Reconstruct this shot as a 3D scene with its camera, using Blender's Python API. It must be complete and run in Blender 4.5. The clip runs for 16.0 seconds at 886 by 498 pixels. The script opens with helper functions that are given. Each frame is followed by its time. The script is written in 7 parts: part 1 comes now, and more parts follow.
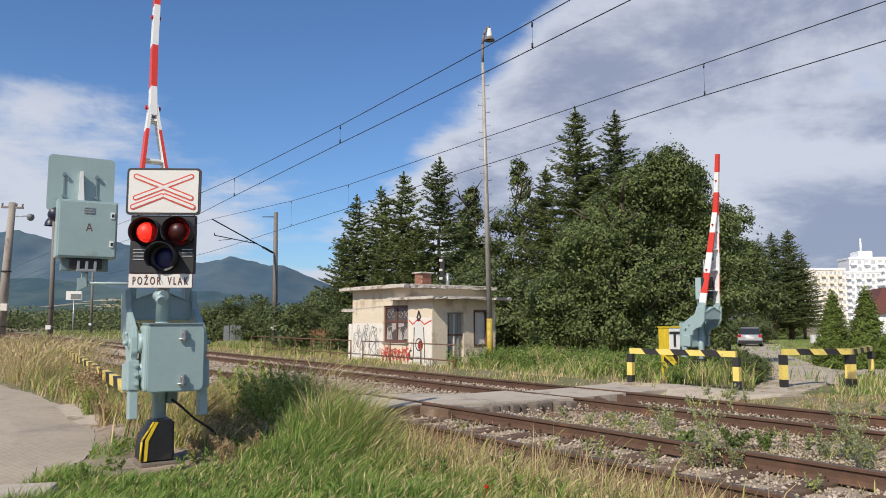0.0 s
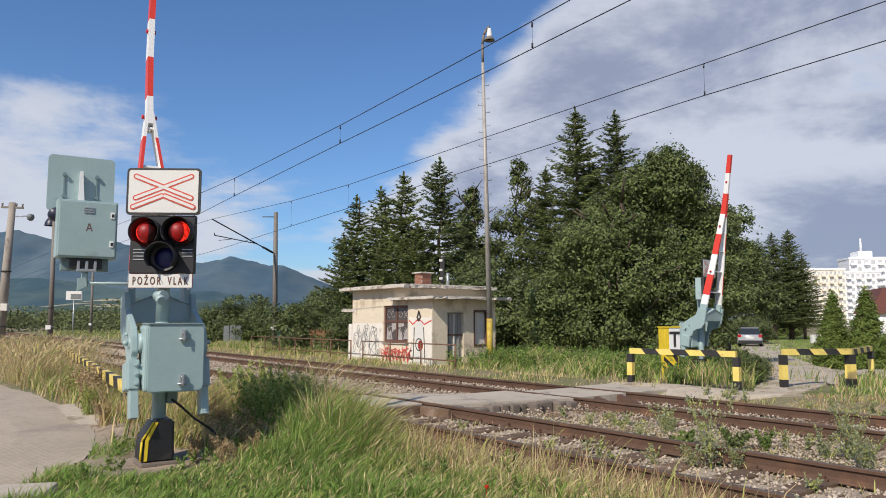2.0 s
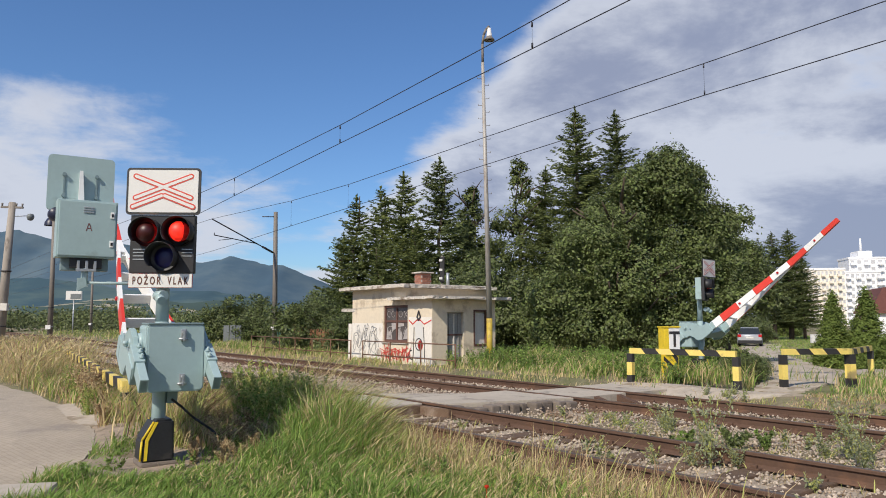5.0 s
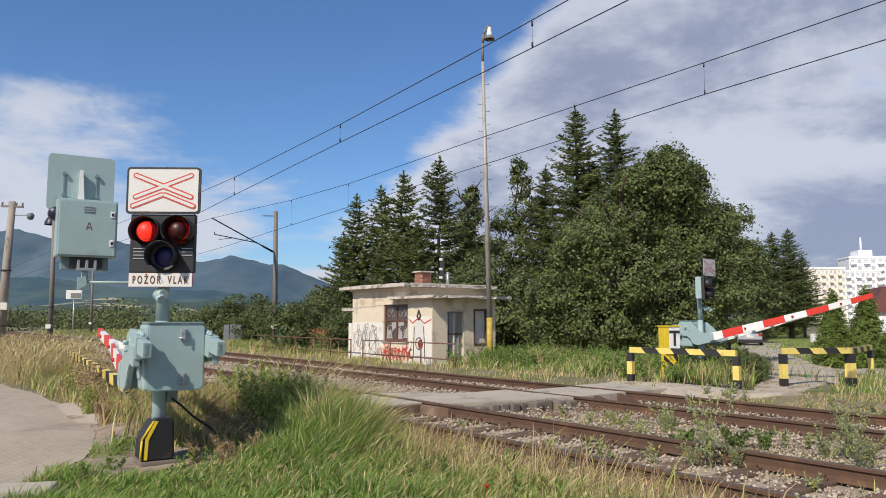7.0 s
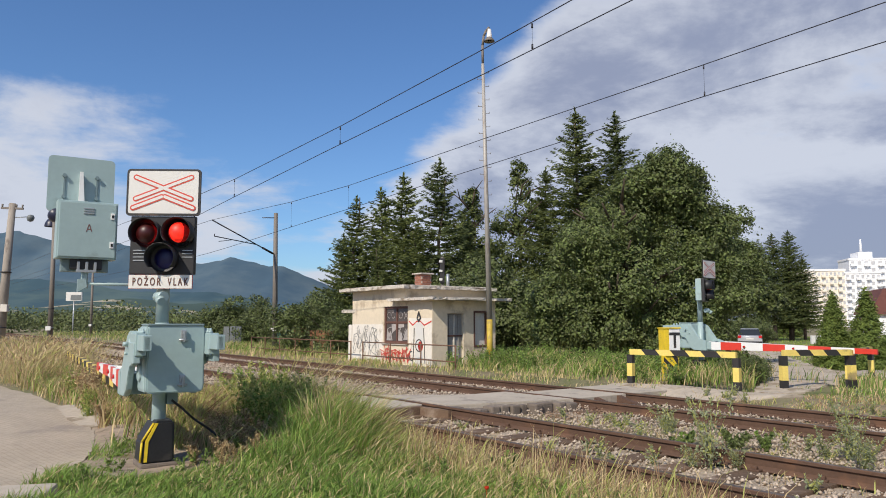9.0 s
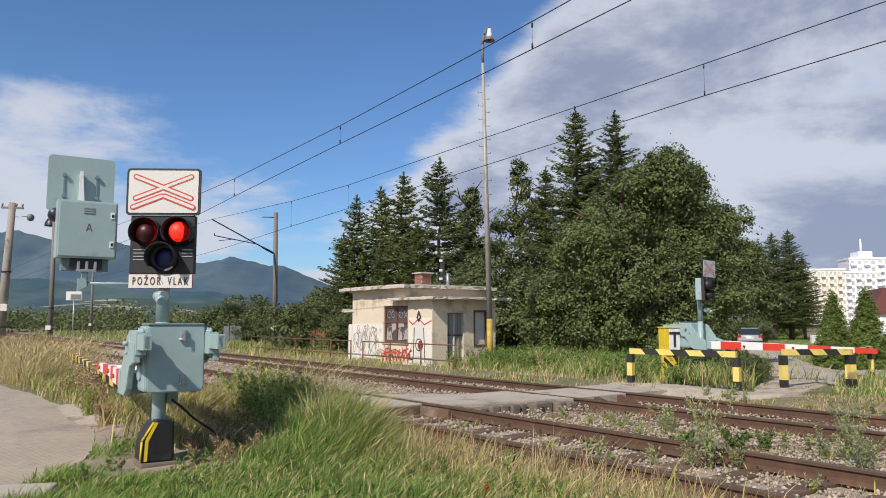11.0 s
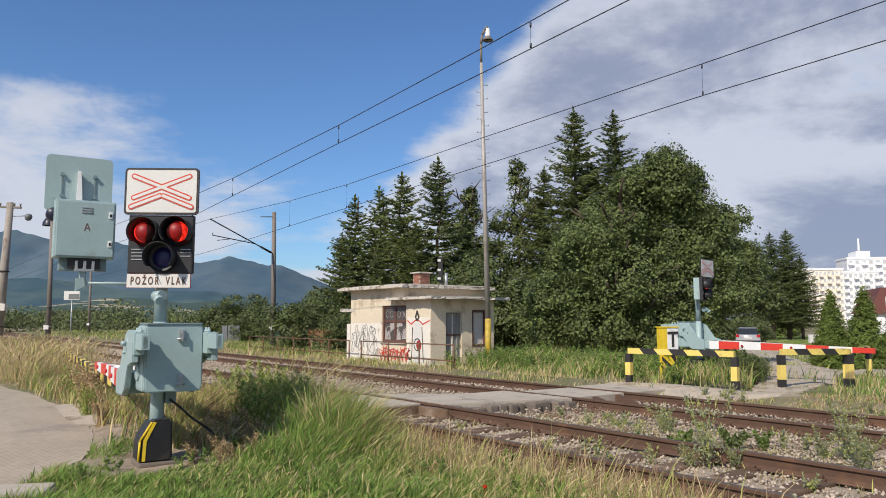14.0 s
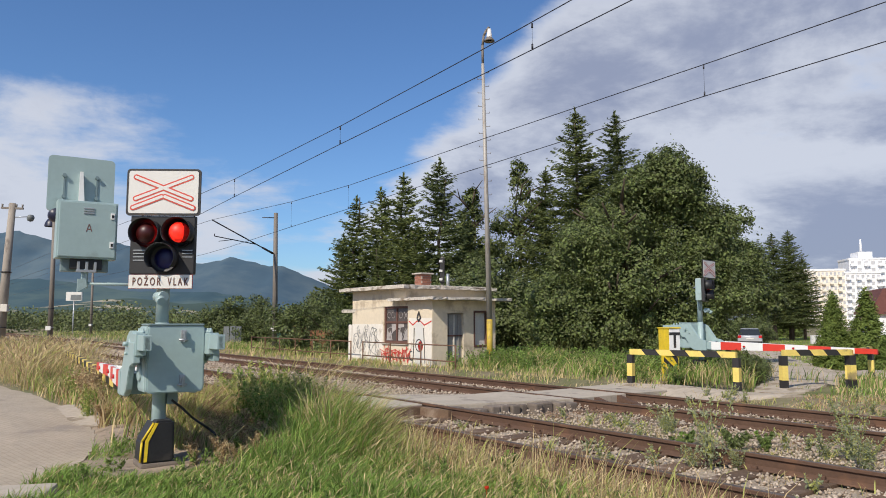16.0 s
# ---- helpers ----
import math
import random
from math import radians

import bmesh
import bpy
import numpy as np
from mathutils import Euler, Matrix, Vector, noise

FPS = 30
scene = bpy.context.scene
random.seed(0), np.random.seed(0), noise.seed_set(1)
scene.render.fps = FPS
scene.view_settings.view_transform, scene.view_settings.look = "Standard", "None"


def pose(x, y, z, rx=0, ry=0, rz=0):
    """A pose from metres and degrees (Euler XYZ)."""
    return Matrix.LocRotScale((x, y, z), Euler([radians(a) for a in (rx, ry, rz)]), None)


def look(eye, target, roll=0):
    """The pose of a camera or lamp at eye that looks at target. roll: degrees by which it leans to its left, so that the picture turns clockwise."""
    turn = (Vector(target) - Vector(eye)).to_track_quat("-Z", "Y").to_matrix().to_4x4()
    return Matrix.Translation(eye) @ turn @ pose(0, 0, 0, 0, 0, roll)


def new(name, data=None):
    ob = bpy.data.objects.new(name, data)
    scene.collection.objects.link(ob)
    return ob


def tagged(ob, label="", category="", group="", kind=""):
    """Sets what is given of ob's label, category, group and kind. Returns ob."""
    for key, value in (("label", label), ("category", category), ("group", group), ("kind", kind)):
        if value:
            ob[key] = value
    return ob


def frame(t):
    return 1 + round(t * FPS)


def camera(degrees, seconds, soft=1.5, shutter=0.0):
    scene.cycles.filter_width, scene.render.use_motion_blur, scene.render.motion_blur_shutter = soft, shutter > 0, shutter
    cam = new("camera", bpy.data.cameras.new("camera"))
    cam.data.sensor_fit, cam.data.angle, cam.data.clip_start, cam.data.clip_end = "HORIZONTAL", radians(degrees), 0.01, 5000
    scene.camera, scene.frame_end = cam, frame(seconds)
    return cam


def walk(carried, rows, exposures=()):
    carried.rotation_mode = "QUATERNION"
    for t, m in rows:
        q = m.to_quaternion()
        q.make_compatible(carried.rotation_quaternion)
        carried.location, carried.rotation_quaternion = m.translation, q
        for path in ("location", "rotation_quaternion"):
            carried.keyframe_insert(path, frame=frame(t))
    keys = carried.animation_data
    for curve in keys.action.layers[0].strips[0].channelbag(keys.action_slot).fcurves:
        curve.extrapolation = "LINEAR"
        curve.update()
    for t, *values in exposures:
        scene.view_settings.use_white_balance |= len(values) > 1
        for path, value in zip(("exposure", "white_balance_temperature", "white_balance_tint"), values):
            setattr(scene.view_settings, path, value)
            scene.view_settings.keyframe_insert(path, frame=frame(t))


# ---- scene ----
cam = camera(62.2, 16.0, soft=0.95)
EYE_Z = 1.31
TILT = 95.58
# small sway of the held camera: seconds, yaw and pitch in degrees
SWAY = ((0.0, 0, 0), (4.2, 0, 0), (6.5, -.03, -.066), (7.0, 0, -.075), (7.5, -.03, -.03), (8.0, 0, 0), (8.5, 0, .06),
        (9.2, 0, .07), (11.5, 0, .012), (12.0, -.055, .01), (12.5, -.07, .02), (13.0, -.11, .01), (14.0, -.127, 0),
        (14.5, -.08, 0), (15.0, -.075, .01), (15.5, -.013, .035), (16.0, 0, .06))
walk(cam, [(t, pose(0, 0, EYE_Z, TILT + p, 0, yaw)) for t, yaw, p in SWAY], exposures=[(0.0, 0.0), (16.0, 0.0)])

# ---- world and sun ----
SUN_AZ, SUN_EL = 238.0, 42.0   # degrees: the way to the sun, counter-clockwise from +x, and its height
SUN_DIR = Vector((math.cos(radians(SUN_AZ)) * math.cos(radians(SUN_EL)), math.sin(radians(SUN_AZ)) * math.cos(radians(SUN_EL)), math.sin(radians(SUN_EL))))


def make_world():
    w = bpy.data.worlds.new("sky")
    scene.world = w
    w.use_nodes = True
    nt = w.node_tree
    nt.nodes.clear()
    N, L = nt.nodes.new, nt.links.new
    out, bg = N("ShaderNodeOutputWorld"), N("ShaderNodeBackground")
    sky = N("ShaderNodeTexSky")
    sky.sky_type, sky.sun_disc = "NISHITA", False
    sky.sun_elevation = radians(SUN_EL)
    sky.sun_rotation = math.atan2(SUN_DIR.x, SUN_DIR.y)
    sky.air_density, sky.dust_density, sky.ozone_density = 1.0, 0.6, 2.5
    tc, sep = N("ShaderNodeTexCoord"), N("ShaderNodeSeparateXYZ")
    L(tc.outputs["Generated"], sep.inputs[0])

    def m(op, a, b=None, clamp=False):
        n = N("ShaderNodeMath")
        n.operation, n.use_clamp = op, clamp
        for i, v in enumerate((a, b)):
            if v is None:
                continue
            if isinstance(v, (int, float)):
                n.inputs[i].default_value = v
            else:
                L(v, n.inputs[i])
        return n.outputs[0]
    x, y, z = sep.outputs
    zz = m("ADD", m("MAXIMUM", z, 0.0), 0.13)
    comb = N("ShaderNodeCombineXYZ")
    L(m("DIVIDE", x, zz), comb.inputs[0])
    L(m("MULTIPLY", m("DIVIDE", y, zz), 1.0), comb.inputs[1])
    comb.inputs[2].default_value = 3.7

    def cloud(scale, detail, rough, off, dist=0.0, where=None, stretch=(1, 1, 1)):
        mp = N("ShaderNodeMapping")
        mp.inputs["Location"].default_value, mp.inputs["Scale"].default_value = off, stretch
        L(where or comb.outputs[0], mp.inputs[0])
        n = N("ShaderNodeTexNoise")
        n.inputs["Scale"].default_value, n.inputs["Detail"].default_value, n.inputs["Roughness"].default_value = scale, detail, rough
        n.inputs["Distortion"].default_value = dist
        L(mp.outputs[0], n.inputs["Vector"])
        return n.outputs["Fac"]
    big = cloud(0.55, 9, 0.60, (1.3, 0.4, 0), 0.1)
    fine = cloud(2.1, 10, 0.64, (4.0, 2.0, 0), 0.15)
    puff = cloud(5.2, 8, 0.58, (2.0, 0.0, 1.0), 0.25, tc.outputs["Generated"], (1, 1, 1.7))
    # the cloud bank lies to the east; looser clouds in the west, a clear gap between
    east = m("SUBTRACT", m("ADD", x, 0.060), m("MULTIPLY", m("SUBTRACT", z, 0.24), 0.66))
    rise = m("MINIMUM", m("MULTIPLY", m("MAXIMUM", east, 0.0), 2.6), 0.32)
    west = m("MULTIPLY", m("MULTIPLY", m("MAXIMUM", m("SUBTRACT", -0.19, x), 0.0), 0.62), m("MULTIPLY", m("SUBTRACT", 0.365, z), 7.0, True))
    side = m("ADD", west, rise)
    bank = m("ADD", m("SUBTRACT", side, 0.10), m("MULTIPLY", m("SUBTRACT", 0.30, z), 0.66))
    dens = m("ADD", m("ADD", m("MULTIPLY", big, 0.62), m("ADD", m("MULTIPLY", fine, 0.25), m("MULTIPLY", puff, 0.36))), bank)
    cover = N("ShaderNodeMapRange")
    cover.interpolation_type = "SMOOTHSTEP"
    L(dens, cover.inputs[0])
    cover.inputs[1].default_value, cover.inputs[2].default_value = 0.60, 0.76
    level = m("DIVIDE", m("ADD", m("SUBTRACT", z, 0.195), m("MULTIPLY", m("SUBTRACT", puff, 0.5), 0.09)), 0.024)
    rim = m("MULTIPLY", m("POWER", 2.718, m("MULTIPLY", m("MULTIPLY", level, level), -1.0)), m("MULTIPLY", m("SUBTRACT", x, 0.27), 6.0, True))
    shade = N("ShaderNodeMapRange")
    shade.interpolation_type = "SMOOTHSTEP"
    deep = m("ADD", m("MULTIPLY", m("MAXIMUM", east, 0.0), 0.30), m("MULTIPLY", m("SUBTRACT", z, 0.27), 0.55))
    L(m("ADD", m("SUBTRACT", m("ADD", dens, deep), m("MULTIPLY", rim, 0.20)), m("ADD", m("MULTIPLY", m("SUBTRACT", puff, 0.5), 0.80), m("MULTIPLY", m("SUBTRACT", fine, 0.5), 0.3))), shade.inputs[0])
    shade.inputs[1].default_value, shade.inputs[2].default_value = 0.75, 1.12
    ccol = N("ShaderNodeMix")
    ccol.data_type = "RGBA"
    L(shade.outputs[0], ccol.inputs[0])
    ccol.inputs[6].default_value = CLOUD_LIGHT
    ccol.inputs[7].default_value = CLOUD_DARK
    gain = N("ShaderNodeMix")
    gain.data_type, gain.blend_type = "RGBA", "MULTIPLY"
    gain.inputs[0].default_value = 1.0
    L(sky.outputs[0], gain.inputs[6])
    gain.inputs[7].default_value = SKY_TINT
    mix = N("ShaderNodeMix")
    mix.data_type = "RGBA"
    L(m("MULTIPLY", cover.outputs[0], 0.93), mix.inputs[0])
    L(gain.outputs[2], mix.inputs[6])
    L(ccol.outputs[2], mix.inputs[7])
    L(mix.outputs[2], bg.inputs[0])
    bg.inputs[1].default_value = SKY_STRENGTH
    L(bg.outputs[0], out.inputs[0])


SKY_STRENGTH = 0.112
CLOUD_LIGHT = (5.65, 5.95, 6.75, 1)
CLOUD_DARK = (2.7, 3.05, 4.2, 1)
SKY_TINT = (0.68, 0.90, 1.16, 1)
make_world()
sun_data = bpy.data.lights.new("sun", "SUN")
sun_data.energy, sun_data.angle, sun_data.color = 4.3, radians(0.6), (1.0, 0.90, 0.76)
sun = new("sun", sun_data)
sun.matrix_world = look(SUN_DIR * 60, (0, 0, 0))


# ---- materials ----
def mat(name, col, rough=0.7, metal=0.0, var=0.15, scale=6.0, bump=0.0, bscale=60.0, spots=None, spot_amount=0.5, island=0.0,
        objvar=0.0, trans=0.0, stretch=(1, 1, 1), spot_scale=2.2):
    """A node material: base colour broken up at two scales, optional stains, relief and random shift per piece."""
    mt = bpy.data.materials.new(name)
    mt.use_nodes = True
    nt = mt.node_tree
    N, L = nt.nodes.new, nt.links.new
    bs = nt.nodes["Principled BSDF"]
    tc = N("ShaderNodeTexCoord")
    mp = N("ShaderNodeMapping")
    mp.inputs["Scale"].default_value = stretch
    L(tc.outputs["Object"], mp.inputs[0])
    n1, n2 = N("ShaderNodeTexNoise"), N("ShaderNodeTexNoise")
    for n, s in ((n1, scale), (n2, scale * 7.3)):
        n.inputs["Scale"].default_value, n.inputs["Detail"].default_value = s, 5
        L(mp.outputs[0], n.inputs["Vector"])
    add = N("ShaderNodeMath")
    add.operation = "ADD"
    L(n1.outputs["Fac"], add.inputs[0])
    L(n2.outputs["Fac"], add.inputs[1])
    last = add.outputs[0]
    if island:
        g = N("ShaderNodeNewGeometry")
        a = N("ShaderNodeMath")
        a.operation = "MULTIPLY_ADD"
        L(g.outputs["Random Per Island"], a.inputs[0])
        a.inputs[1].default_value = island
        L(last, a.inputs[2])
        last = a.outputs[0]
    if objvar:
        g = N("ShaderNodeObjectInfo")
        a = N("ShaderNodeMath")
        a.operation = "MULTIPLY_ADD"
        L(g.outputs["Random"], a.inputs[0])
        a.inputs[1].default_value = objvar
        L(last, a.inputs[2])
        last = a.outputs[0]
    mr = N("ShaderNodeMapRange")
    mr.clamp = False
    L(last, mr.inputs[0])
    extra = island + objvar
    mr.inputs[1].default_value, mr.inputs[2].default_value = 0.6 + extra * .2, 1.4 + extra * .8
    mr.inputs[3].default_value, mr.inputs[4].default_value = 1 - var, 1 + var
    mul = N("ShaderNodeVectorMath")
    mul.operation = "SCALE"
    mul.inputs[0].default_value = col[:3]
    L(mr.outputs[0], mul.inputs["Scale"])
    c = mul.outputs[0]
    if spots:
        n3 = N("ShaderNodeTexNoise")
        n3.inputs["Scale"].default_value, n3.inputs["Detail"].default_value, n3.inputs["Roughness"].default_value = spot_scale, 7, 0.62
        L(mp.outputs[0], n3.inputs["Vector"])
        r = N("ShaderNodeMapRange")
        r.interpolation_type = "SMOOTHSTEP"
        L(n3.outputs["Fac"], r.inputs[0])
        r.inputs[1].default_value, r.inputs[2].default_value = 0.66 - spot_amount * .3, 0.74 - spot_amount * .2
        mx = N("ShaderNodeMix")
        mx.data_type = "RGBA"
        L(r.outputs[0], mx.inputs[0])
        L(c, mx.inputs[6])
        mx.inputs[7].default_value = (*spots, 1)
        c = mx.outputs[2]
    L(c, bs.inputs["Base Color"])
    bs.inputs["Roughness"].default_value, bs.inputs["Metallic"].default_value = rough, metal
    if trans:
        bs.inputs["Specular IOR Level"].default_value = 0.22
    if bump:
        nb = N("ShaderNodeTexNoise")
        nb.inputs["Scale"].default_value, nb.inputs["Detail"].default_value = bscale, 4
        L(mp.outputs[0], nb.inputs["Vector"])
        b = N("ShaderNodeBump")
        b.inputs["Strength"].default_value, b.inputs["Distance"].default_value = bump, 0.02
        L(nb.outputs["Fac"], b.inputs["Height"])
        L(b.outputs[0], bs.inputs["Normal"])
    if trans:
        tl = N("ShaderNodeBsdfTranslucent")
        L(c, tl.inputs[0])
        ms = N("ShaderNodeMixShader")
        ms.inputs[0].default_value = trans
        L(bs.outputs[0], ms.inputs[1])
        L(tl.outputs[0], ms.inputs[2])
        L(ms.outputs[0], nt.nodes["Material Output"].inputs[0])
    return mt


def glow(name, col, strength):
    mt = bpy.data.materials.new(name)
    mt.use_nodes = True
    bs = mt.node_tree.nodes["Principled BSDF"]
    bs.inputs["Base Color"].default_value = (*col, 1)
    bs.inputs["Emission Color"].default_value = (*col, 1)
    bs.inputs["Emission Strength"].default_value = strength
    bs.inputs["Roughness"].default_value = 0.5
    # facetted lens: patches of stronger and weaker glow
    N, L = mt.node_tree.nodes.new, mt.node_tree.links.new
    tc, v, r = N("ShaderNodeTexCoord"), N("ShaderNodeTexNoise"), N("ShaderNodeMapRange")
    v.inputs["Scale"].default_value, v.inputs["Detail"].default_value = 26, 2
    L(tc.outputs["Object"], v.inputs["Vector"])
    L(v.outputs["Fac"], r.inputs[0])
    r.inputs[1].default_value, r.inputs[2].default_value = 0.38, 0.62
    r.inputs[3].default_value, r.inputs[4].default_value = strength * .35, strength
    L(r.outputs[0], bs.inputs["Emission Strength"])
    return mt


M = {}
M["steel_blue"] = mat("grey_blue_paint", (0.34, 0.45, 0.45), 0.42, 0.0, 0.06, 3.0, 0.05, 90, spots=(0.28, 0.36, 0.35), spot_amount=0.22)
# darker copy of the grey blue paint, with shade put into its colour
M["steel_dark"] = mat("shaded_blue_steel", (0.20, 0.27, 0.28), 0.5, 0.1, 0.1, 4, 0.05)
M["galv"] = mat("galvanised_steel", (0.42, 0.44, 0.45), 0.45, 0.6, 0.12, 9)
M["black_plastic"] = mat("black_plastic", (0.018, 0.018, 0.02), 0.5, 0, 0.25, 6, 0.1, 60, spots=(0.05, 0.045, 0.04), spot_amount=0.25)
M["panel_black"] = mat("matt_black_panel", (0.022, 0.022, 0.024), 0.55, 0, 0.2, 8)
M["white_sheet"] = mat("white_reflective_sheet", (0.70, 0.685, 0.645), 0.45, 0, 0.04, 5, spots=(0.68, 0.65, 0.6), spot_amount=0.1)
M["red_print"] = mat("red_print", (0.62, 0.075, 0.045), 0.5, 0, 0.1, 20)
M["boom_red"] = mat("red_reflective_film", (0.70, 0.055, 0.035), 0.42, 0, 0.08, 8)
M["boom_white"] = mat("white_boom_paint", (0.82, 0.82, 0.80), 0.45, 0, 0.05, 6, spots=(0.6, 0.58, 0.54), spot_amount=0.12)
M["yellow"] = mat("yellow_paint", (0.78, 0.56, 0.03), 0.5, 0, 0.12, 6, 0.1, 50, spots=(0.45, 0.32, 0.08), spot_amount=0.3)
M["yellow_dull"] = mat("dull_yellow_paint", (0.52, 0.37, 0.05), 0.6, 0, 0.2, 5, spots=(0.30, 0.22, 0.10), spot_amount=0.4)
M["yellow_pale"] = mat("faded_yellow_paint", (0.80, 0.62, 0.16), 0.6, 0, 0.14, 6, 0.1, 50, spots=(0.35, 0.27, 0.12), spot_amount=0.35)
M["black_paint"] = mat("black_paint", (0.03, 0.028, 0.028), 0.55, 0, 0.25, 6, 0.1, 50, spots=(0.10, 0.06, 0.04), spot_amount=0.3)
M["lens_red"] = mat("dark_red_lens", (0.045, 0.003, 0.003), 0.42, 0, 0.1, 10)
M["lens_blue"] = mat("dark_blue_lens", (0.010, 0.010, 0.085), 0.4, 0, 0.1, 10)
M["lamp_lit"] = glow("lit_red_lamp", (1.0, 0.028, 0.014), 1.15)
M["lamp_dim"] = glow("faintly_lit_red_lamp", (0.20, 0.003, 0.003), 0.7)
M["rail_side"] = mat("rusty_rail", (0.115, 0.065, 0.042), 0.8, 0.1, 0.2, 4, 0.2, 30, spots=(0.16, 0.085, 0.05), spot_amount=0.4)
M["rail_top"] = mat("worn_rail_head", (0.15, 0.11, 0.085), 0.45, 0.5, 0.15, 8)
M["sleeper"] = mat("weathered_sleeper", (0.145, 0.092, 0.058), 0.95, 0, 0.35, 5, 0.6, 30, spots=(0.27, 0.20, 0.145), spot_amount=0.4, objvar=0.6)
M["stone"] = mat("ballast_stone", (0.46, 0.38, 0.295), 0.9, 0, 0.30, 3, 0.3, 50, spots=(0.26, 0.17, 0.11), spot_amount=0.42, island=1.2, spot_scale=0.8)
M["bed"] = mat("dirty_fine_ballast", (0.39, 0.315, 0.235), 0.95, 0, 0.45, 9, 0.9, 40, spots=(0.36, 0.31, 0.25), spot_amount=0.45, spot_scale=18)
M["asphalt"] = mat("pale_worn_asphalt", (0.45, 0.375, 0.285), 0.92, 0, 0.14, 1.2, 0.35, 120, spots=(0.35, 0.295, 0.235), spot_amount=0.35, spot_scale=0.9)
M["concrete"] = mat("crossing_concrete", (0.46, 0.40, 0.32), 0.92, 0, 0.14, 2, 0.35, 60, spots=(0.29, 0.25, 0.21), spot_amount=0.4, objvar=0.3)
M["kerb"] = mat("kerb_stone", (0.19, 0.155, 0.125), 0.92, 0, 0.25, 4, 0.5, 40, objvar=0.6)
M["gravel_path"] = mat("dusty_gravel", (0.45, 0.385, 0.305), 0.95, 0, 0.2, 1.4, 0.5, 70, spots=(0.27, 0.215, 0.15), spot_amount=0.48, spot_scale=1.7)
M["soil"] = mat("trodden_soil", (0.33, 0.26, 0.19), 0.95, 0, 0.25, 2.5, 0.7, 45, spots=(0.20, 0.15, 0.10), spot_amount=0.45, spot_scale=3)
M["plaster"] = mat("stained_cream_plaster", (0.72, 0.62, 0.47), 0.9, 0, 0.10, 1.4, 0.25, 40, spots=(0.50, 0.41, 0.30), spot_amount=0.42, spot_scale=1.3)
M["plaster_white"] = mat("white_limewash", (0.78, 0.73, 0.65), 0.9, 0, 0.12, 1.6, 0.2, 40, spots=(0.50, 0.43, 0.34), spot_amount=0.34, spot_scale=1.6)
M["roof_edge"] = mat("mossy_concrete_slab", (0.56, 0.51, 0.44), 0.95, 0, 0.3, 3, 0.5, 25, spots=(0.22, 0.17, 0.12), spot_amount=0.40)
M["brick"] = mat("old_red_brick", (0.30, 0.13, 0.085), 0.9, 0, 0.25, 8, 0.3, 50, objvar=0.8)
M["mortar"] = mat("mortar", (0.38, 0.34, 0.29), 0.95, 0, 0.15, 8, 0.3, 60)
M["frame_brown"] = mat("dark_brown_frame", (0.13, 0.06, 0.045), 0.7, 0, 0.2, 8)
M["board_grey"] = mat("weathered_grey_board", (0.30, 0.29, 0.27), 0.85, 0, 0.2, 4, 0.2, 30)
M["board_pale"] = mat("pale_board", (0.66, 0.62, 0.55), 0.85, 0, 0.15, 3)
M["pane_dark"] = mat("dusty_dark_pane", (0.10, 0.085, 0.08), 0.25, 0, 0.3, 3)
M["pane_pale"] = mat("dusty_pale_pane", (0.42, 0.38, 0.36), 0.4, 0, 0.4, 6, spots=(0.2, 0.17, 0.16), spot_amount=0.4)
M["spray_black"] = mat("black_spray_paint", (0.04, 0.038, 0.04), 0.7, 0, 0.1, 8)
M["spray_red"] = mat("red_spray_paint", (0.60, 0.06, 0.045), 0.7, 0, 0.1, 8)
M["spray_grey"] = mat("grey_spray_paint", (0.16, 0.16, 0.165), 0.7, 0, 0.1, 8)
M["mast"] = mat("weathered_concrete_mast", (0.33, 0.29, 0.245), 0.9, 0, 0.15, 3, 0.3, 30, spots=(0.15, 0.12, 0.10), spot_amount=0.4, stretch=(1, 1, .3))
M["mast_dark"] = mat("dark_steel_mast", (0.20, 0.175, 0.15), 0.7, 0.2, 0.2, 3, stretch=(1, 1, .3))
M["lamp_pole"] = mat("silvery_lamp_pole", (0.40, 0.375, 0.34), 0.6, 0.2, 0.15, 3, spots=(0.24, 0.19, 0.15), spot_amount=0.4, stretch=(1, 1, .25))
M["wire"] = mat("dark_copper_wire", (0.05, 0.05, 0.06), 0.5, 0.5, 0.1, 3)
M["porcelain"] = mat("white_porcelain", (0.75, 0.74, 0.72), 0.25, 0, 0.05, 5)
M["rust_rail"] = mat("rusty_tube", (0.17, 0.09, 0.055), 0.8, 0.1, 0.25, 6)
M["bark"] = mat("bark", (0.10, 0.075, 0.055), 0.95, 0, 0.3, 5, 0.6, 20, stretch=(1, 1, .3))
M["needle"] = mat("spruce_needles", (0.100, 0.126, 0.048), 0.7, 0, 0.35, 0.6, island=1.0, trans=0.18)
M["needle_light"] = mat("larch_green_needles", (0.165, 0.195, 0.058), 0.7, 0, 0.35, 0.6, island=1.0, trans=0.2)
M["leaf"] = mat("dark_green_leaves", (0.132, 0.156, 0.066), 0.50, 0, 0.5, 0.5, island=1.2, trans=0.25)
M["leaf_light"] = mat("fresh_green_leaves", (0.172, 0.220, 0.073), 0.62, 0, 0.4, 0.6, island=1.2, trans=0.28)
M["thuja"] = mat("thuja_green", (0.16, 0.215, 0.05), 0.65, 0, 0.4, 0.8, island=1.0, trans=0.22)
M["weed"] = mat("grey_green_weed", (0.30, 0.33, 0.19), 0.7, 0, 0.3, 1, island=1.0, trans=0.25)
M["grass"] = mat("lush_grass", (0.215, 0.325, 0.072), 0.55, 0, 0.45, 0.5, island=1.2, trans=0.36)
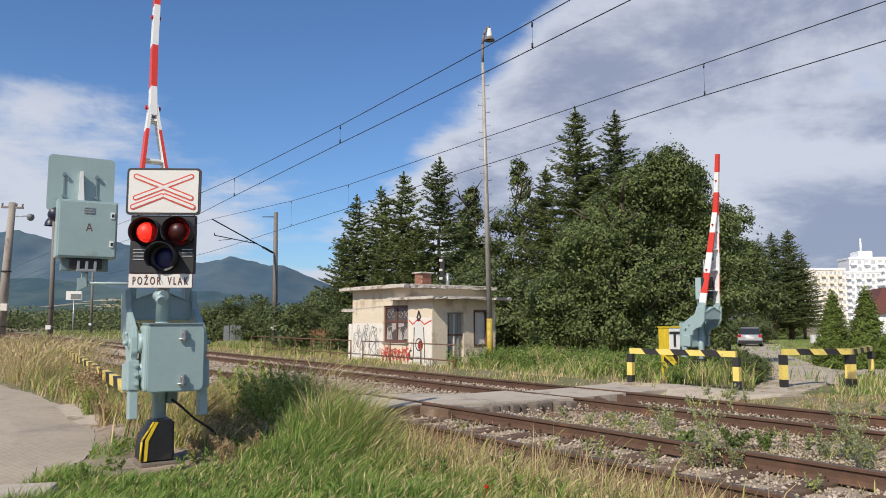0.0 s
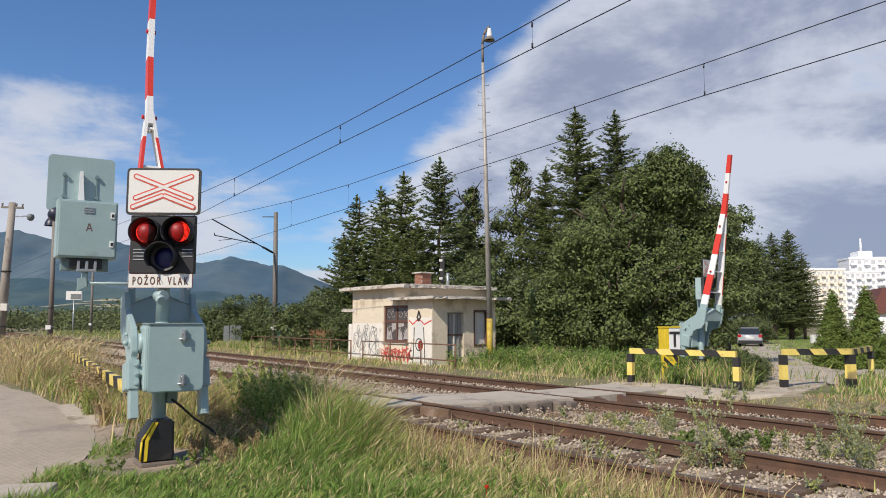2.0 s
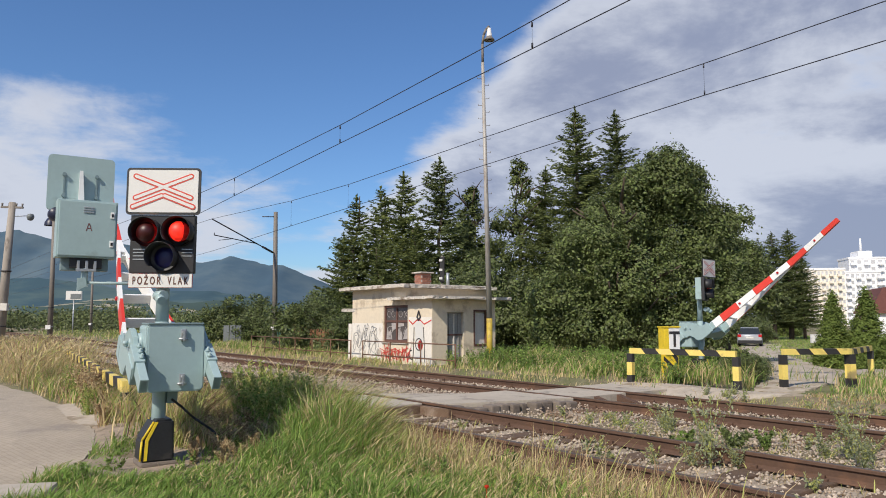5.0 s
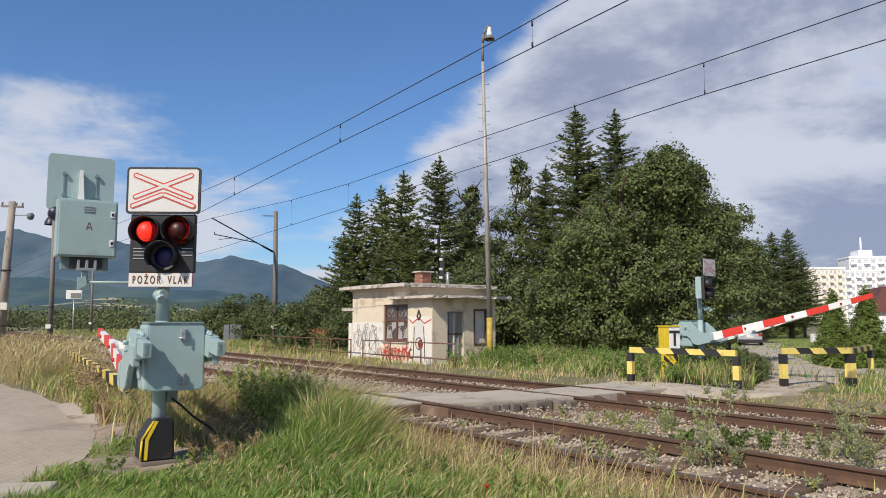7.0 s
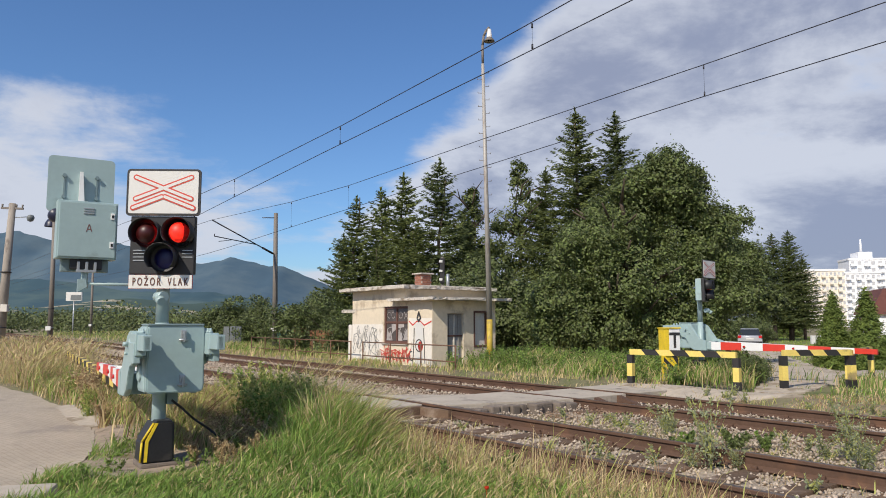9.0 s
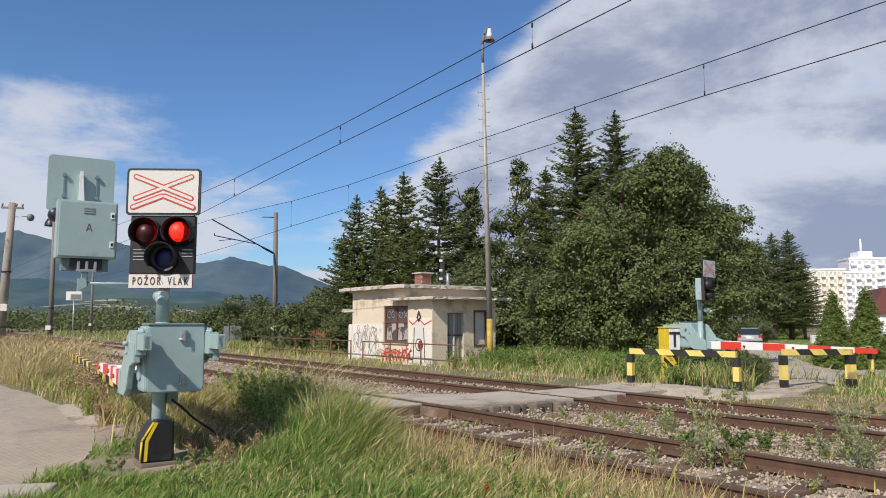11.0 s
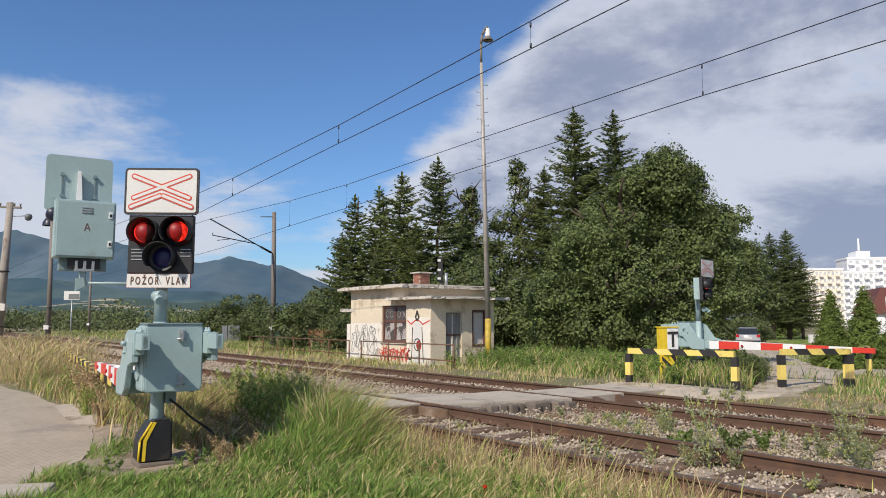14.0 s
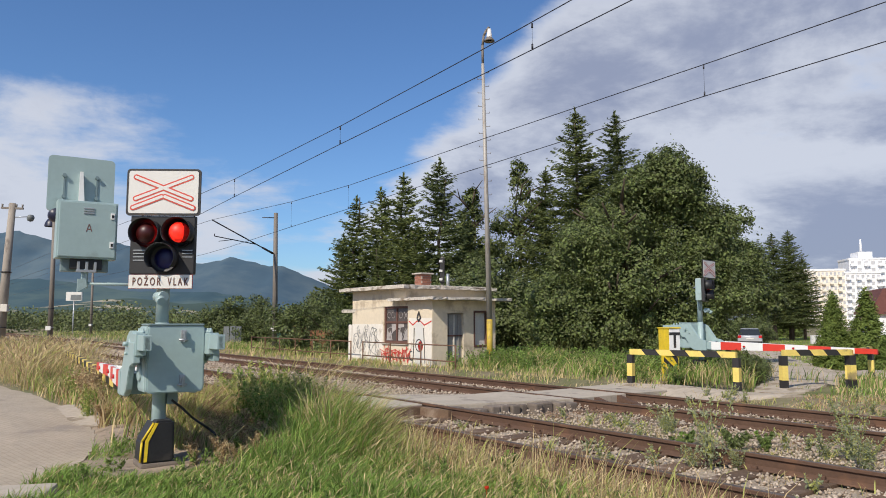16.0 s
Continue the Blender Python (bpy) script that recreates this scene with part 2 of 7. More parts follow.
M["grass_mid"] = mat("yellowing_grass", (0.43, 0.445, 0.14), 0.65, 0, 0.35, 0.5, island=1.2, trans=0.3)
M["grass_dry"] = mat("dry_straw_grass", (0.60, 0.47, 0.26), 0.7, 0, 0.35, 0.6, island=1.2, trans=0.3)
M["grass_brown"] = mat("brown_dead_stalks", (0.33, 0.215, 0.125), 0.8, 0, 0.4, 0.6, island=1.2, trans=0.2)
M["poppy"] = mat("poppy_red", (0.65, 0.05, 0.02), 0.6, 0, 0.1, 5, trans=0.3)
M["car_paint"] = mat("silver_grey_car_paint", (0.48, 0.49, 0.51), 0.3, 0.3, 0.05, 3)
M["car_glass"] = mat("car_glass", (0.03, 0.035, 0.04), 0.08, 0, 0.1, 3)
M["tyre"] = mat("tyre_rubber", (0.02, 0.02, 0.02), 0.8, 0, 0.1, 5)
M["tail"] = mat("red_tail_lamp", (0.5, 0.02, 0.02), 0.2, 0, 0.05, 5)
M["flat_cream"] = mat("cream_panel_flats", (0.82, 0.75, 0.64), 0.85, 0, 0.08, 0.1, objvar=0.3)
M["flat_white"] = mat("white_panel_flats", (0.86, 0.86, 0.86), 0.85, 0, 0.05, 0.1)
M["flat_window"] = mat("distant_window", (0.50, 0.50, 0.51), 0.2, 0, 0.2, 0.3, objvar=0.6)
M["roof_red"] = mat("dark_red_tiles", (0.16, 0.06, 0.05), 0.85, 0, 0.2, 2)
M["sheet_green"] = mat("green_sheet_fence", (0.05, 0.14, 0.11), 0.6, 0, 0.15, 2)
M["sheet_grey"] = mat("grey_sheet_metal", (0.17, 0.185, 0.185), 0.6, 0.2, 0.15, 2)
M["sheet_rust"] = mat("rusty_sheet", (0.25, 0.12, 0.06), 0.85, 0, 0.25, 2)
M["hood_blue"] = mat("dark_blue_enamel", (0.018, 0.02, 0.045), 0.4, 0, 0.1, 5)


def paved(mt):
    """Faint rows of paving joints worn into the surface."""
    nt = mt.node_tree
    N, L = nt.nodes.new, nt.links.new
    bs = nt.nodes["Principled BSDF"]
    src = bs.inputs["Base Color"].links[0].from_socket
    tc, mp, br = N("ShaderNodeTexCoord"), N("ShaderNodeMapping"), N("ShaderNodeTexBrick")
    mp.inputs["Rotation"].default_value = (0, 0, radians(40))
    L(tc.outputs["Object"], mp.inputs[0])
    L(mp.outputs[0], br.inputs["Vector"])
    br.inputs["Scale"].default_value = 4.0
    br.inputs["Mortar Size"].default_value, br.inputs["Mortar Smooth"].default_value = 0.025, 0.6
    br.inputs["Color1"].default_value, br.inputs["Color2"].default_value, br.inputs["Mortar"].default_value = (1, 1, 1, 1), (.95, .95, .94, 1), (.80, .79, .77, 1)
    mx = N("ShaderNodeMix")
    mx.data_type, mx.blend_type = "RGBA", "MULTIPLY"
    mx.inputs[0].default_value = 1.0
    L(src, mx.inputs[6])
    L(br.outputs["Color"], mx.inputs[7])
    L(mx.outputs[2], bs.inputs["Base Color"])


paved(M["asphalt"])


def ground_mat():
    """Soil with dry grass, straw and green patches mixed by noise at several scales."""
    mt = bpy.data.materials.new("meadow_soil")
    mt.use_nodes = True
    nt = mt.node_tree
    N, L = nt.nodes.new, nt.links.new
    bs = nt.nodes["Principled BSDF"]
    bs.inputs["Roughness"].default_value = 0.95
    tc = N("ShaderNodeTexCoord")

    def noise_fac(s, lo, hi, d=8):
        n = N("ShaderNodeTexNoise")
        n.inputs["Scale"].default_value, n.inputs["Detail"].default_value, n.inputs["Roughness"].default_value = s, d, 0.65
        L(tc.outputs["Object"], n.inputs["Vector"])
        r = N("ShaderNodeMapRange")
        L(n.outputs["Fac"], r.inputs[0])
        r.inputs[1].default_value, r.inputs[2].default_value = lo, hi
        return r.outputs[0]

    def mixc(f, a, b):
        x = N("ShaderNodeMix")
        x.data_type = "RGBA"
        L(f, x.inputs[0])
        for i, v in ((6, a), (7, b)):
            if isinstance(v, tuple):
                x.inputs[i].default_value = (*v, 1)
            else:
                L(v, x.inputs[i])
        return x.outputs[2]
    soil = mixc(noise_fac(6, .35, .65), (0.20, 0.145, 0.095), (0.33, 0.26, 0.17))
    green = mixc(noise_fac(9, .35, .65), (0.075, 0.10, 0.03), (0.17, 0.185, 0.06))
    c = mixc(noise_fac(0.16, .42, .58), soil, green)
    L(mixc(noise_fac(0.6, .45, .7), c, soil), bs.inputs["Base Color"])
    nb = N("ShaderNodeTexNoise")
    nb.inputs["Scale"].default_value, nb.inputs["Detail"].default_value = 25, 6
    L(tc.outputs["Object"], nb.inputs["Vector"])
    b = N("ShaderNodeBump")
    b.inputs["Strength"].default_value, b.inputs["Distance"].default_value = 0.6, 0.04
    L(nb.outputs["Fac"], b.inputs["Height"])
    L(b.outputs[0], bs.inputs["Normal"])
    return mt


M["ground"] = ground_mat()


# ---- mesh helpers ----
def box(bm, x0, x1, y0, y1, z0, z1, bevel=0.0, mi=0, m=None):
    vs = [bm.verts.new((x, y, z)) for x in (x0, x1) for y in (y0, y1) for z in (z0, z1)]
    fs = [bm.faces.new([vs[i] for i in q]) for q in ((0, 1, 3, 2), (4, 6, 7, 5), (0, 4, 5, 1), (2, 3, 7, 6), (0, 2, 6, 4), (1, 5, 7, 3))]
    for f in fs:
        f.material_index = mi
    if bevel:
        es = list({e for f in fs for e in f.edges})
        r = bmesh.ops.bevel(bm, geom=es, offset=bevel, segments=2, affect="EDGES", profile=0.6)
        for f in r["faces"]:
            f.material_index = mi
        vs = list({v for f in r["faces"] for v in f.verts} | {v for f in fs if f.is_valid for v in f.verts})
    if m is not None:
        bmesh.ops.transform(bm, matrix=m, verts=[v for v in vs if v.is_valid])
    return vs


def tube(bm, a, b, r0, r1=None, seg=12, mi=0, caps=True):
    """A tapered round bar from a to b."""
    a, b = Vector(a), Vector(b)
    r1 = r0 if r1 is None else r1
    q = (b - a).to_track_quat("Z", "Y")
    rings = []
    for c, r in ((a, r0), (b, r1)):
        rings.append([bm.verts.new(c + q @ Vector((r * math.cos(2 * math.pi * i / seg), r * math.sin(2 * math.pi * i / seg), 0))) for i in range(seg)])
    for i in range(seg):
        f = bm.faces.new((rings[0][i], rings[0][(i + 1) % seg], rings[1][(i + 1) % seg], rings[1][i]))
        f.material_index, f.smooth = mi, True
    if caps:
        bm.faces.new(rings[0][::-1]).material_index = mi
        bm.faces.new(rings[1]).material_index = mi


def prism(bm, pts, depth, mi=0, axis="y", at=0.0):
    """A plate: the outline pts in the x-z plane (axis y), y-z plane (axis x) or x-y plane (axis z), thickened by depth from at."""
    def p3(u, v, w):
        return {"y": (u, w, v), "x": (w, u, v), "z": (u, v, w)}[axis]
    A = [bm.verts.new(p3(u, v, at)) for u, v in pts]
    B = [bm.verts.new(p3(u, v, at + depth)) for u, v in pts]
    n = len(pts)
    fs = [bm.faces.new(A), bm.faces.new(B[::-1])]
    fs += [bm.faces.new((A[i], B[i], B[(i + 1) % n], A[(i + 1) % n])) for i in range(n)]
    for f in fs:
        f.material_index = mi
    bmesh.ops.recalc_face_normals(bm, faces=fs)


def lathe(bm, prof, seg=20, mi=0, m=None, arc=(0, 360)):
    """Turn the profile (r, z) about z."""
    full = arc[1] - arc[0] >= 360
    n = seg if full else seg + 1
    rings = []
    for r, z in prof:
        ring = []
        for i in range(n):
            t = radians(arc[0] + (arc[1] - arc[0]) * i / seg)
            v = Vector((r * math.cos(t), r * math.sin(t), z))
            ring.append(bm.verts.new(m @ v if m is not None else v))
        rings.append(ring)
    for a, b in zip(rings, rings[1:]):
        for i in range(seg):
            f = bm.faces.new((a[i], a[(i + 1) % n], b[(i + 1) % n], b[i]))
            f.material_index, f.smooth = mi, True


def mesh_of(name, bm, mats):
    me = bpy.data.meshes.new(name)
    bm.normal_update()
    bm.to_mesh(me)
    bm.free()
    for k in (mats if isinstance(mats, (list, tuple)) else [mats]):
        me.materials.append(M[k])
    return me


def part(name, bm, mats, parent=None, label="", m=None):
    ob = new(name, mesh_of(name, bm, mats))
    if parent is not None:
        ob.parent = parent
    if m is not None:
        ob.matrix_basis = m
    return tagged(ob, label) if label else ob


def empty(name, m, label, category, group=""):
    ob = new(name)
    ob.empty_display_size = 0.2
    ob.matrix_basis = m
    return tagged(ob, label, category, group)


def thing(name, bm, mats, m, label, category, group="", kind=""):
    ob = new(name, mesh_of(name, bm, mats))
    ob.matrix_basis = m
    return tagged(ob, label, category, group, kind)


def np_mesh(name, verts, faces, mats, midx=None, smooth=False):
    """A mesh from arrays: verts (n, 3), faces (k, 3) or (k, 4)."""
    me = bpy.data.meshes.new(name)
    verts = np.asarray(verts, np.float32)
    faces = np.asarray(faces, np.int32)
    k, c = faces.shape
    me.vertices.add(len(verts))
    me.vertices.foreach_set("co", verts.ravel())
    me.loops.add(k * c)
    me.loops.foreach_set("vertex_index", faces.ravel())
    me.polygons.add(k)
    me.polygons.foreach_set("loop_start", np.arange(0, k * c, c, dtype=np.int32))
    me.polygons.foreach_set("loop_total", np.full(k, c, np.int32))
    for x in mats:
        me.materials.append(M[x])
    if midx is not None:
        me.polygons.foreach_set("material_index", np.asarray(midx, np.int32))
    if smooth:
        me.polygons.foreach_set("use_smooth", np.ones(k, bool))
    me.update(calc_edges=True)
    me.validate()
    return me


def letters(name, text, size, mat_key, parent, m, depth=0.002, stretch=1.0):
    cu = bpy.data.curves.new(name, "FONT")
    cu.offset = size * .02
    cu.body, cu.size, cu.extrude, cu.align_x, cu.align_y = text, size, depth, "CENTER", "CENTER"
    tmp = bpy.data.objects.new(name, cu)
    me = bpy.data.meshes.new_from_object(tmp)
    bpy.data.objects.remove(tmp)
    me.materials.clear()
    me.materials.append(M[mat_key])
    ob = new(name, me)
    ob.parent = parent
    ob.matrix_basis = m @ Matrix.Diagonal((stretch, 1, 1, 1))
    return ob


# track frame: x along the rails (towards the near end), y away across the rails
TR = pose(0, 0, 0, 0, 0, -53.2)


def at_track(a, p, z=0.0, rz=0.0):
    return TR @ pose(a, p, z, 0, 0, rz)


def ground_z(x, y):
    """Height of the ground sheet under (x, y)."""
    p = .801 * x + .599 * y
    dip = np.clip((p - 18) / 20, 0, 1)
    dip = dip * dip * (3 - 2 * dip)
    bed = np.clip((p - 4.3) / .6, 0, 1) * np.clip((12.4 - p) / .8, 0, 1)
    bump = .03 * np.sin(x * 1.7 + .6) * np.cos(y * 1.3) + .02 * np.sin(x * 3.9 + y * 3.1)
    near = np.clip(1.6 - np.hypot(x, y) / 60, 0, 1)
    return -.03 - .62 * dip - .17 * bed + bump * near * (1 - bed)


# ---- ground, path, tracks ----
def make_ground():
    def axis(lo, hi, fine):
        out = [0.0]
        step = fine
        while out[-1] < hi:
            out.append(out[-1] + step)
            if out[-1] > 30:
                step *= 1.12
        neg = [0.0]
        step = fine
        while neg[-1] > lo:
            neg.append(neg[-1] - step)
            if neg[-1] < -30:
                step *= 1.12
        return np.array(neg[:0:-1] + out)
    A, P = axis(-4600, 4600, .8), axis(-4600, 4600, .5)
    a, p = np.meshgrid(A, P)
    x, y = .599 * a + .801 * p, -.801 * a + .599 * p
    v = np.stack([x, y, ground_z(x, y)], -1).reshape(-1, 3)
    i = np.arange(len(v)).reshape(a.shape)
    f = np.stack([i[:-1, :-1], i[:-1, 1:], i[1:, 1:], i[1:, :-1]], -1).reshape(-1, 4)
    ob = new("ground", np_mesh("ground", v, f, ["ground"], smooth=True))
    tagged(ob, "uneven meadow soil with dry and green patches", "ground", kind="structure")


make_ground()


def strip(name, left, right, z, mat_key, label, thick=0.12, group_kind="structure", steps=14):
    """A paved band between two edge lines of (x, y) points, smoothed between them, as a thick slab."""
    def smooth(pts):
        out = []
        n = len(pts)
        for i in range(n - 1):
            p0, p1, p2, p3 = (Vector(pts[max(0, min(n - 1, i + k))]) for k in (-1, 0, 1, 2))
            for s in range(steps):
                t = s / steps
                out.append(.5 * (2 * p1 + (p2 - p0) * t + (2 * p0 - 5 * p1 + 4 * p2 - p3) * t * t + (3 * p1 - p0 - 3 * p2 + p3) * t ** 3))
        out.append(Vector(pts[-1]))
        return out
    rnd = random.Random(5)
    bm = bmesh.new()
    rows = []
    for l, r in zip(smooth(left), smooth(right)):
        l = l + Vector((rnd.uniform(-.022, .022), rnd.uniform(-.022, .022)))
        r = r + Vector((rnd.uniform(-.022, .022), rnd.uniform(-.022, .022)))
        row = []
        for k in range(7):
            q = l.lerp(r, k / 6)
            zz = z + float(ground_z(q.x, q.y) + .03) * (1 if name != "crossing_deck" else 0)
            row.append(bm.verts.new((q.x, q.y, zz + (.015 if 0 < k < 6 else -.01))))
        rows.append(row)
    for A, B in zip(rows, rows[1:]):
        for k in range(6):
            bm.faces.new((A[k], A[k + 1], B[k + 1], B[k]))
    r = bmesh.ops.extrude_face_region(bm, geom=bm.faces[:])
    bmesh.ops.translate(bm, verts=[v for v in r["geom"] if isinstance(v, bmesh.types.BMVert)], vec=(0, 0, -thick))
    bmesh.ops.recalc_face_normals(bm, faces=bm.faces[:])
    return thing(name, bm, mat_key, Matrix(), label, "path", kind=group_kind)


# near path: comes from far left, bends past the barrier and on past the camera
strip("path", [(-29, 36), (-15.8, 22.5), (-9.2, 15.5), (-6.2, 12.0), (-4.65, 9.8), (-3.9, 8.4), (-3.45, 7.1), (-3.4, 6.0), (-3.7, 4.4), (-4.4, 1.0), (-5.0, -6)],
      [(-34, 33), (-21, 19.5), (-13.6, 12.4), (-11.0, 9.4), (-8.8, 6.8), (-7.6, 5.4), (-7.0, 4.4), (-6.8, 3.6), (-6.8, 2.6), (-7.2, 0), (-8, -6)],
      -.002, "asphalt", "pale worn paved footpath curving through dry grass")
strip("path_link", [(-4.6, 9.6), (-3.4, 10.3), (-2.3, 10.9), (-1.9, 11.2)], [(-6.4, 11.6), (-4.6, 12.4), (-3.3, 13.0), (-2.9, 13.3)], .0, "gravel_path", "dusty path leading up to the crossing deck")
strip("bare_ground", [(-3.55, 9.4), (-3.1, 8.4), (-2.5, 7.9), (-2.35, 7.2), (-2.6, 6.6), (-3.2, 6.3)], [(-4.5, 9.6), (-3.95, 8.5), (-3.6, 7.9), (-3.5, 7.2), (-3.48, 6.6), (-3.5, 6.3)], -.012, "soil", "trodden bare dusty ground round the barrier base")
# far side: apron beside the rails, then a dusty lane going back to the parked car
strip("lane", [tuple((TR @ Vector((a, p, 0)))[:2]) for a, p in ((-10.7, 11.7), (-9.5, 11.8), (-8.4, 11.9), (-7.5, 12.1), (-6.9, 12.5))],
      [tuple((TR @ Vector((a, p, 0)))[:2]) for a, p in ((-10.5, 12.55), (-9.6, 12.75), (-8.4, 13.1), (-7.3, 13.4), (-6.7, 13.3))], -.01, "gravel_path", "narrow dusty strip along the rails")
strip("gravel_lane", [(5.75, 13.7), (6.3, 15.0), (7.6, 17.6), (11.3, 27), (15.0, 35.5), (19.0, 47), (25, 62)],
      [(6.7, 13.9), (7.6, 14.9), (9.2, 17.0), (13.4, 26.5), (17.0, 35), (21.2, 46.5), (28, 61)], .012, "gravel_path", "dusty gravel lane with grass at its edges")
strip("side_lane", [(8.2, 17.0), (11.0, 18.3), (16, 19.2), (26, 20.5)], [(9.8, 20.4), (11.8, 20.6), (17, 21.4), (26, 22.8)], .006, "gravel_path", "dusty gravel lane branching along the hedge")

RAIL_TOP, GAUGE = 0.0, 1.505
TRACK_P = (6.25, 10.27)


def rail_profile():
    h = .155
    half = [(.0, 0), (.028, 0), (.034, -.006), (.034, -.032), (.012, -.042), (.010, -.115), (.06, -.138), (.066, -.147), (.066, -h)]
    return half + [(-u, v) for u, v in half[::-1][:-1]]


def make_tracks():
    lo, hi = -210, 12
    for n, p in enumerate(TRACK_P):
        t = empty("railway_track", TR @ pose(0, p, 0), "rusty rails on weathered sleepers in stone ballast", "railway track", "railway tracks")
        for side in (-1, 1):
            bm = bmesh.new()
            prof = rail_profile()
            xs = [lo, -60] + list(range(-40, hi + 1, 4))
            rows = [[bm.verts.new((x, side * GAUGE / 2 + u, v)) for u, v in prof] for x in xs]
            k = len(prof)
            for A, B in zip(rows, rows[1:]):
                for i in range(k):
                    f = bm.faces.new((A[i], A[(i + 1) % k], B[(i + 1) % k], B[i]))
                    f.material_index = 1 if i in (0, k - 1) else 0
            bm.faces.new(rows[-1])
            bmesh.ops.recalc_face_normals(bm, faces=bm.faces[:])
            part("rail", bm, ["rail_side", "rail_top"], t, "brown rusty steel rail with a worn head")
        # sleepers
        bm = bmesh.new()
        box(bm, -.13, .13, -1.25, 1.25, -.30, -.155, .015)
        me = mesh_of("sleeper", bm, "sleeper")
        bmf = bmesh.new()
        box(bmf, -.06, .06, -.13, .13, -.156, -.135, .006)
        box(bmf, -.03, .03, -.115, -.075, -.14, -.105, .006)
        box(bmf, -.03, .03, .075, .115, -.14, -.105, .006)
        mf = mesh_of("fastening", bmf, "rail_side")
        rnd = random.Random(n)
        for i in range(96):
            x = 4 - i * .62
            s = new("sleeper", me)
            s.parent = t
            s.matrix_basis = pose(x + rnd.uniform(-.03, .03), rnd.uniform(-.03, .03), rnd.uniform(-.008, .008), 0, 0, rnd.uniform(-1, 1))
            if x > -24:
                for side in (-1, 1):
                    c = new("fastening", mf)
                    c.parent = s
                    c.matrix_basis = pose(0, side * GAUGE / 2, 0)


make_tracks()


def make_ballast():
    rng = np.random.default_rng(3)
    base = np.array([(1, 0, 0), (-1, 0, 0), (0, 1, 0), (0, -1, 0), (0, 0, 1), (0, 0, -1)], float)
    tri = np.array([(0, 2, 4), (2, 1, 4), (1, 3, 4), (3, 0, 4), (2, 0, 5), (1, 2, 5), (3, 1, 5), (0, 3, 5)])
    n = 90000
    u = rng.random(n)
    a = 3 - (u ** 1.75) * 60
    p = rng.uniform(4.9, 12.0, n)
    keep = ~((a > -10.6) & (a < -8.75) & (p > 7.0) & (p < 11.2)) & ~((a > -11.6) & (a < -9.7) & (p > 5.4) & (p < 7.3)) & ~((p < 5.3) & (rng.random(n) < .6))
    a, p = a[keep], p[keep]
    n = len(a)
    d = np.minimum(abs(p - TRACK_P[0]), abs(p - TRACK_P[1]))
    z = -.160 + rng.uniform(-.022, .022, n) - .028 * (d > 1.5)
    z += np.where((p > 7.0) & (p < 9.5), .075 * np.exp(-((a + 8.7) / .3) ** 2), 0) * rng.uniform(.2, 1, n)
    z -= np.where((p < 7.6) & (a > -9.8), .014, 0)
    size = rng.uniform(.012, .030, n) * (1 + .02 * np.clip(-a - 6, 0, 40))
    v = base[None] * size[:, None, None] * rng.uniform(.6, 1.25, (n, 6, 3))
    v = v + rng.normal(0, .18, (n, 6, 3)) * size[:, None, None]
    ang = rng.uniform(0, 6.283, n)
    c, s = np.cos(ang)[:, None], np.sin(ang)[:, None]
    vx, vy = v[..., 0] * c - v[..., 1] * s, v[..., 0] * s + v[..., 1] * c
    v = np.stack([vx + a[:, None], vy + p[:, None], v[..., 2] * .8 + z[:, None]], -1)
    f = tri[None] + (np.arange(n) * 6)[:, None, None]
    ob = new("ballast", np_mesh("ballast", v.reshape(-1, 3), f.reshape(-1, 3), ["stone"]))
    ob.matrix_basis = TR
    tagged(ob, "pale crushed stone ballast stained brown", "ballast", kind="stuff")
    # the bed under the stones
    bm = bmesh.new()
    prism(bm, [(4.4, -.30), (5.0, -.195), (5.4, -.185), (7.5, -.185), (8.0, -.215), (8.6, -.215), (9.1, -.185), (11.2, -.185), (11.7, -.20), (12.2, -.28), (12.2, -.5), (4.4, -.5)], 222, axis="x", at=-210)
    thing("track_bed", bm, "bed", TR, "compacted stone bed under the rails", "track bed", kind="structure")


make_ballast()


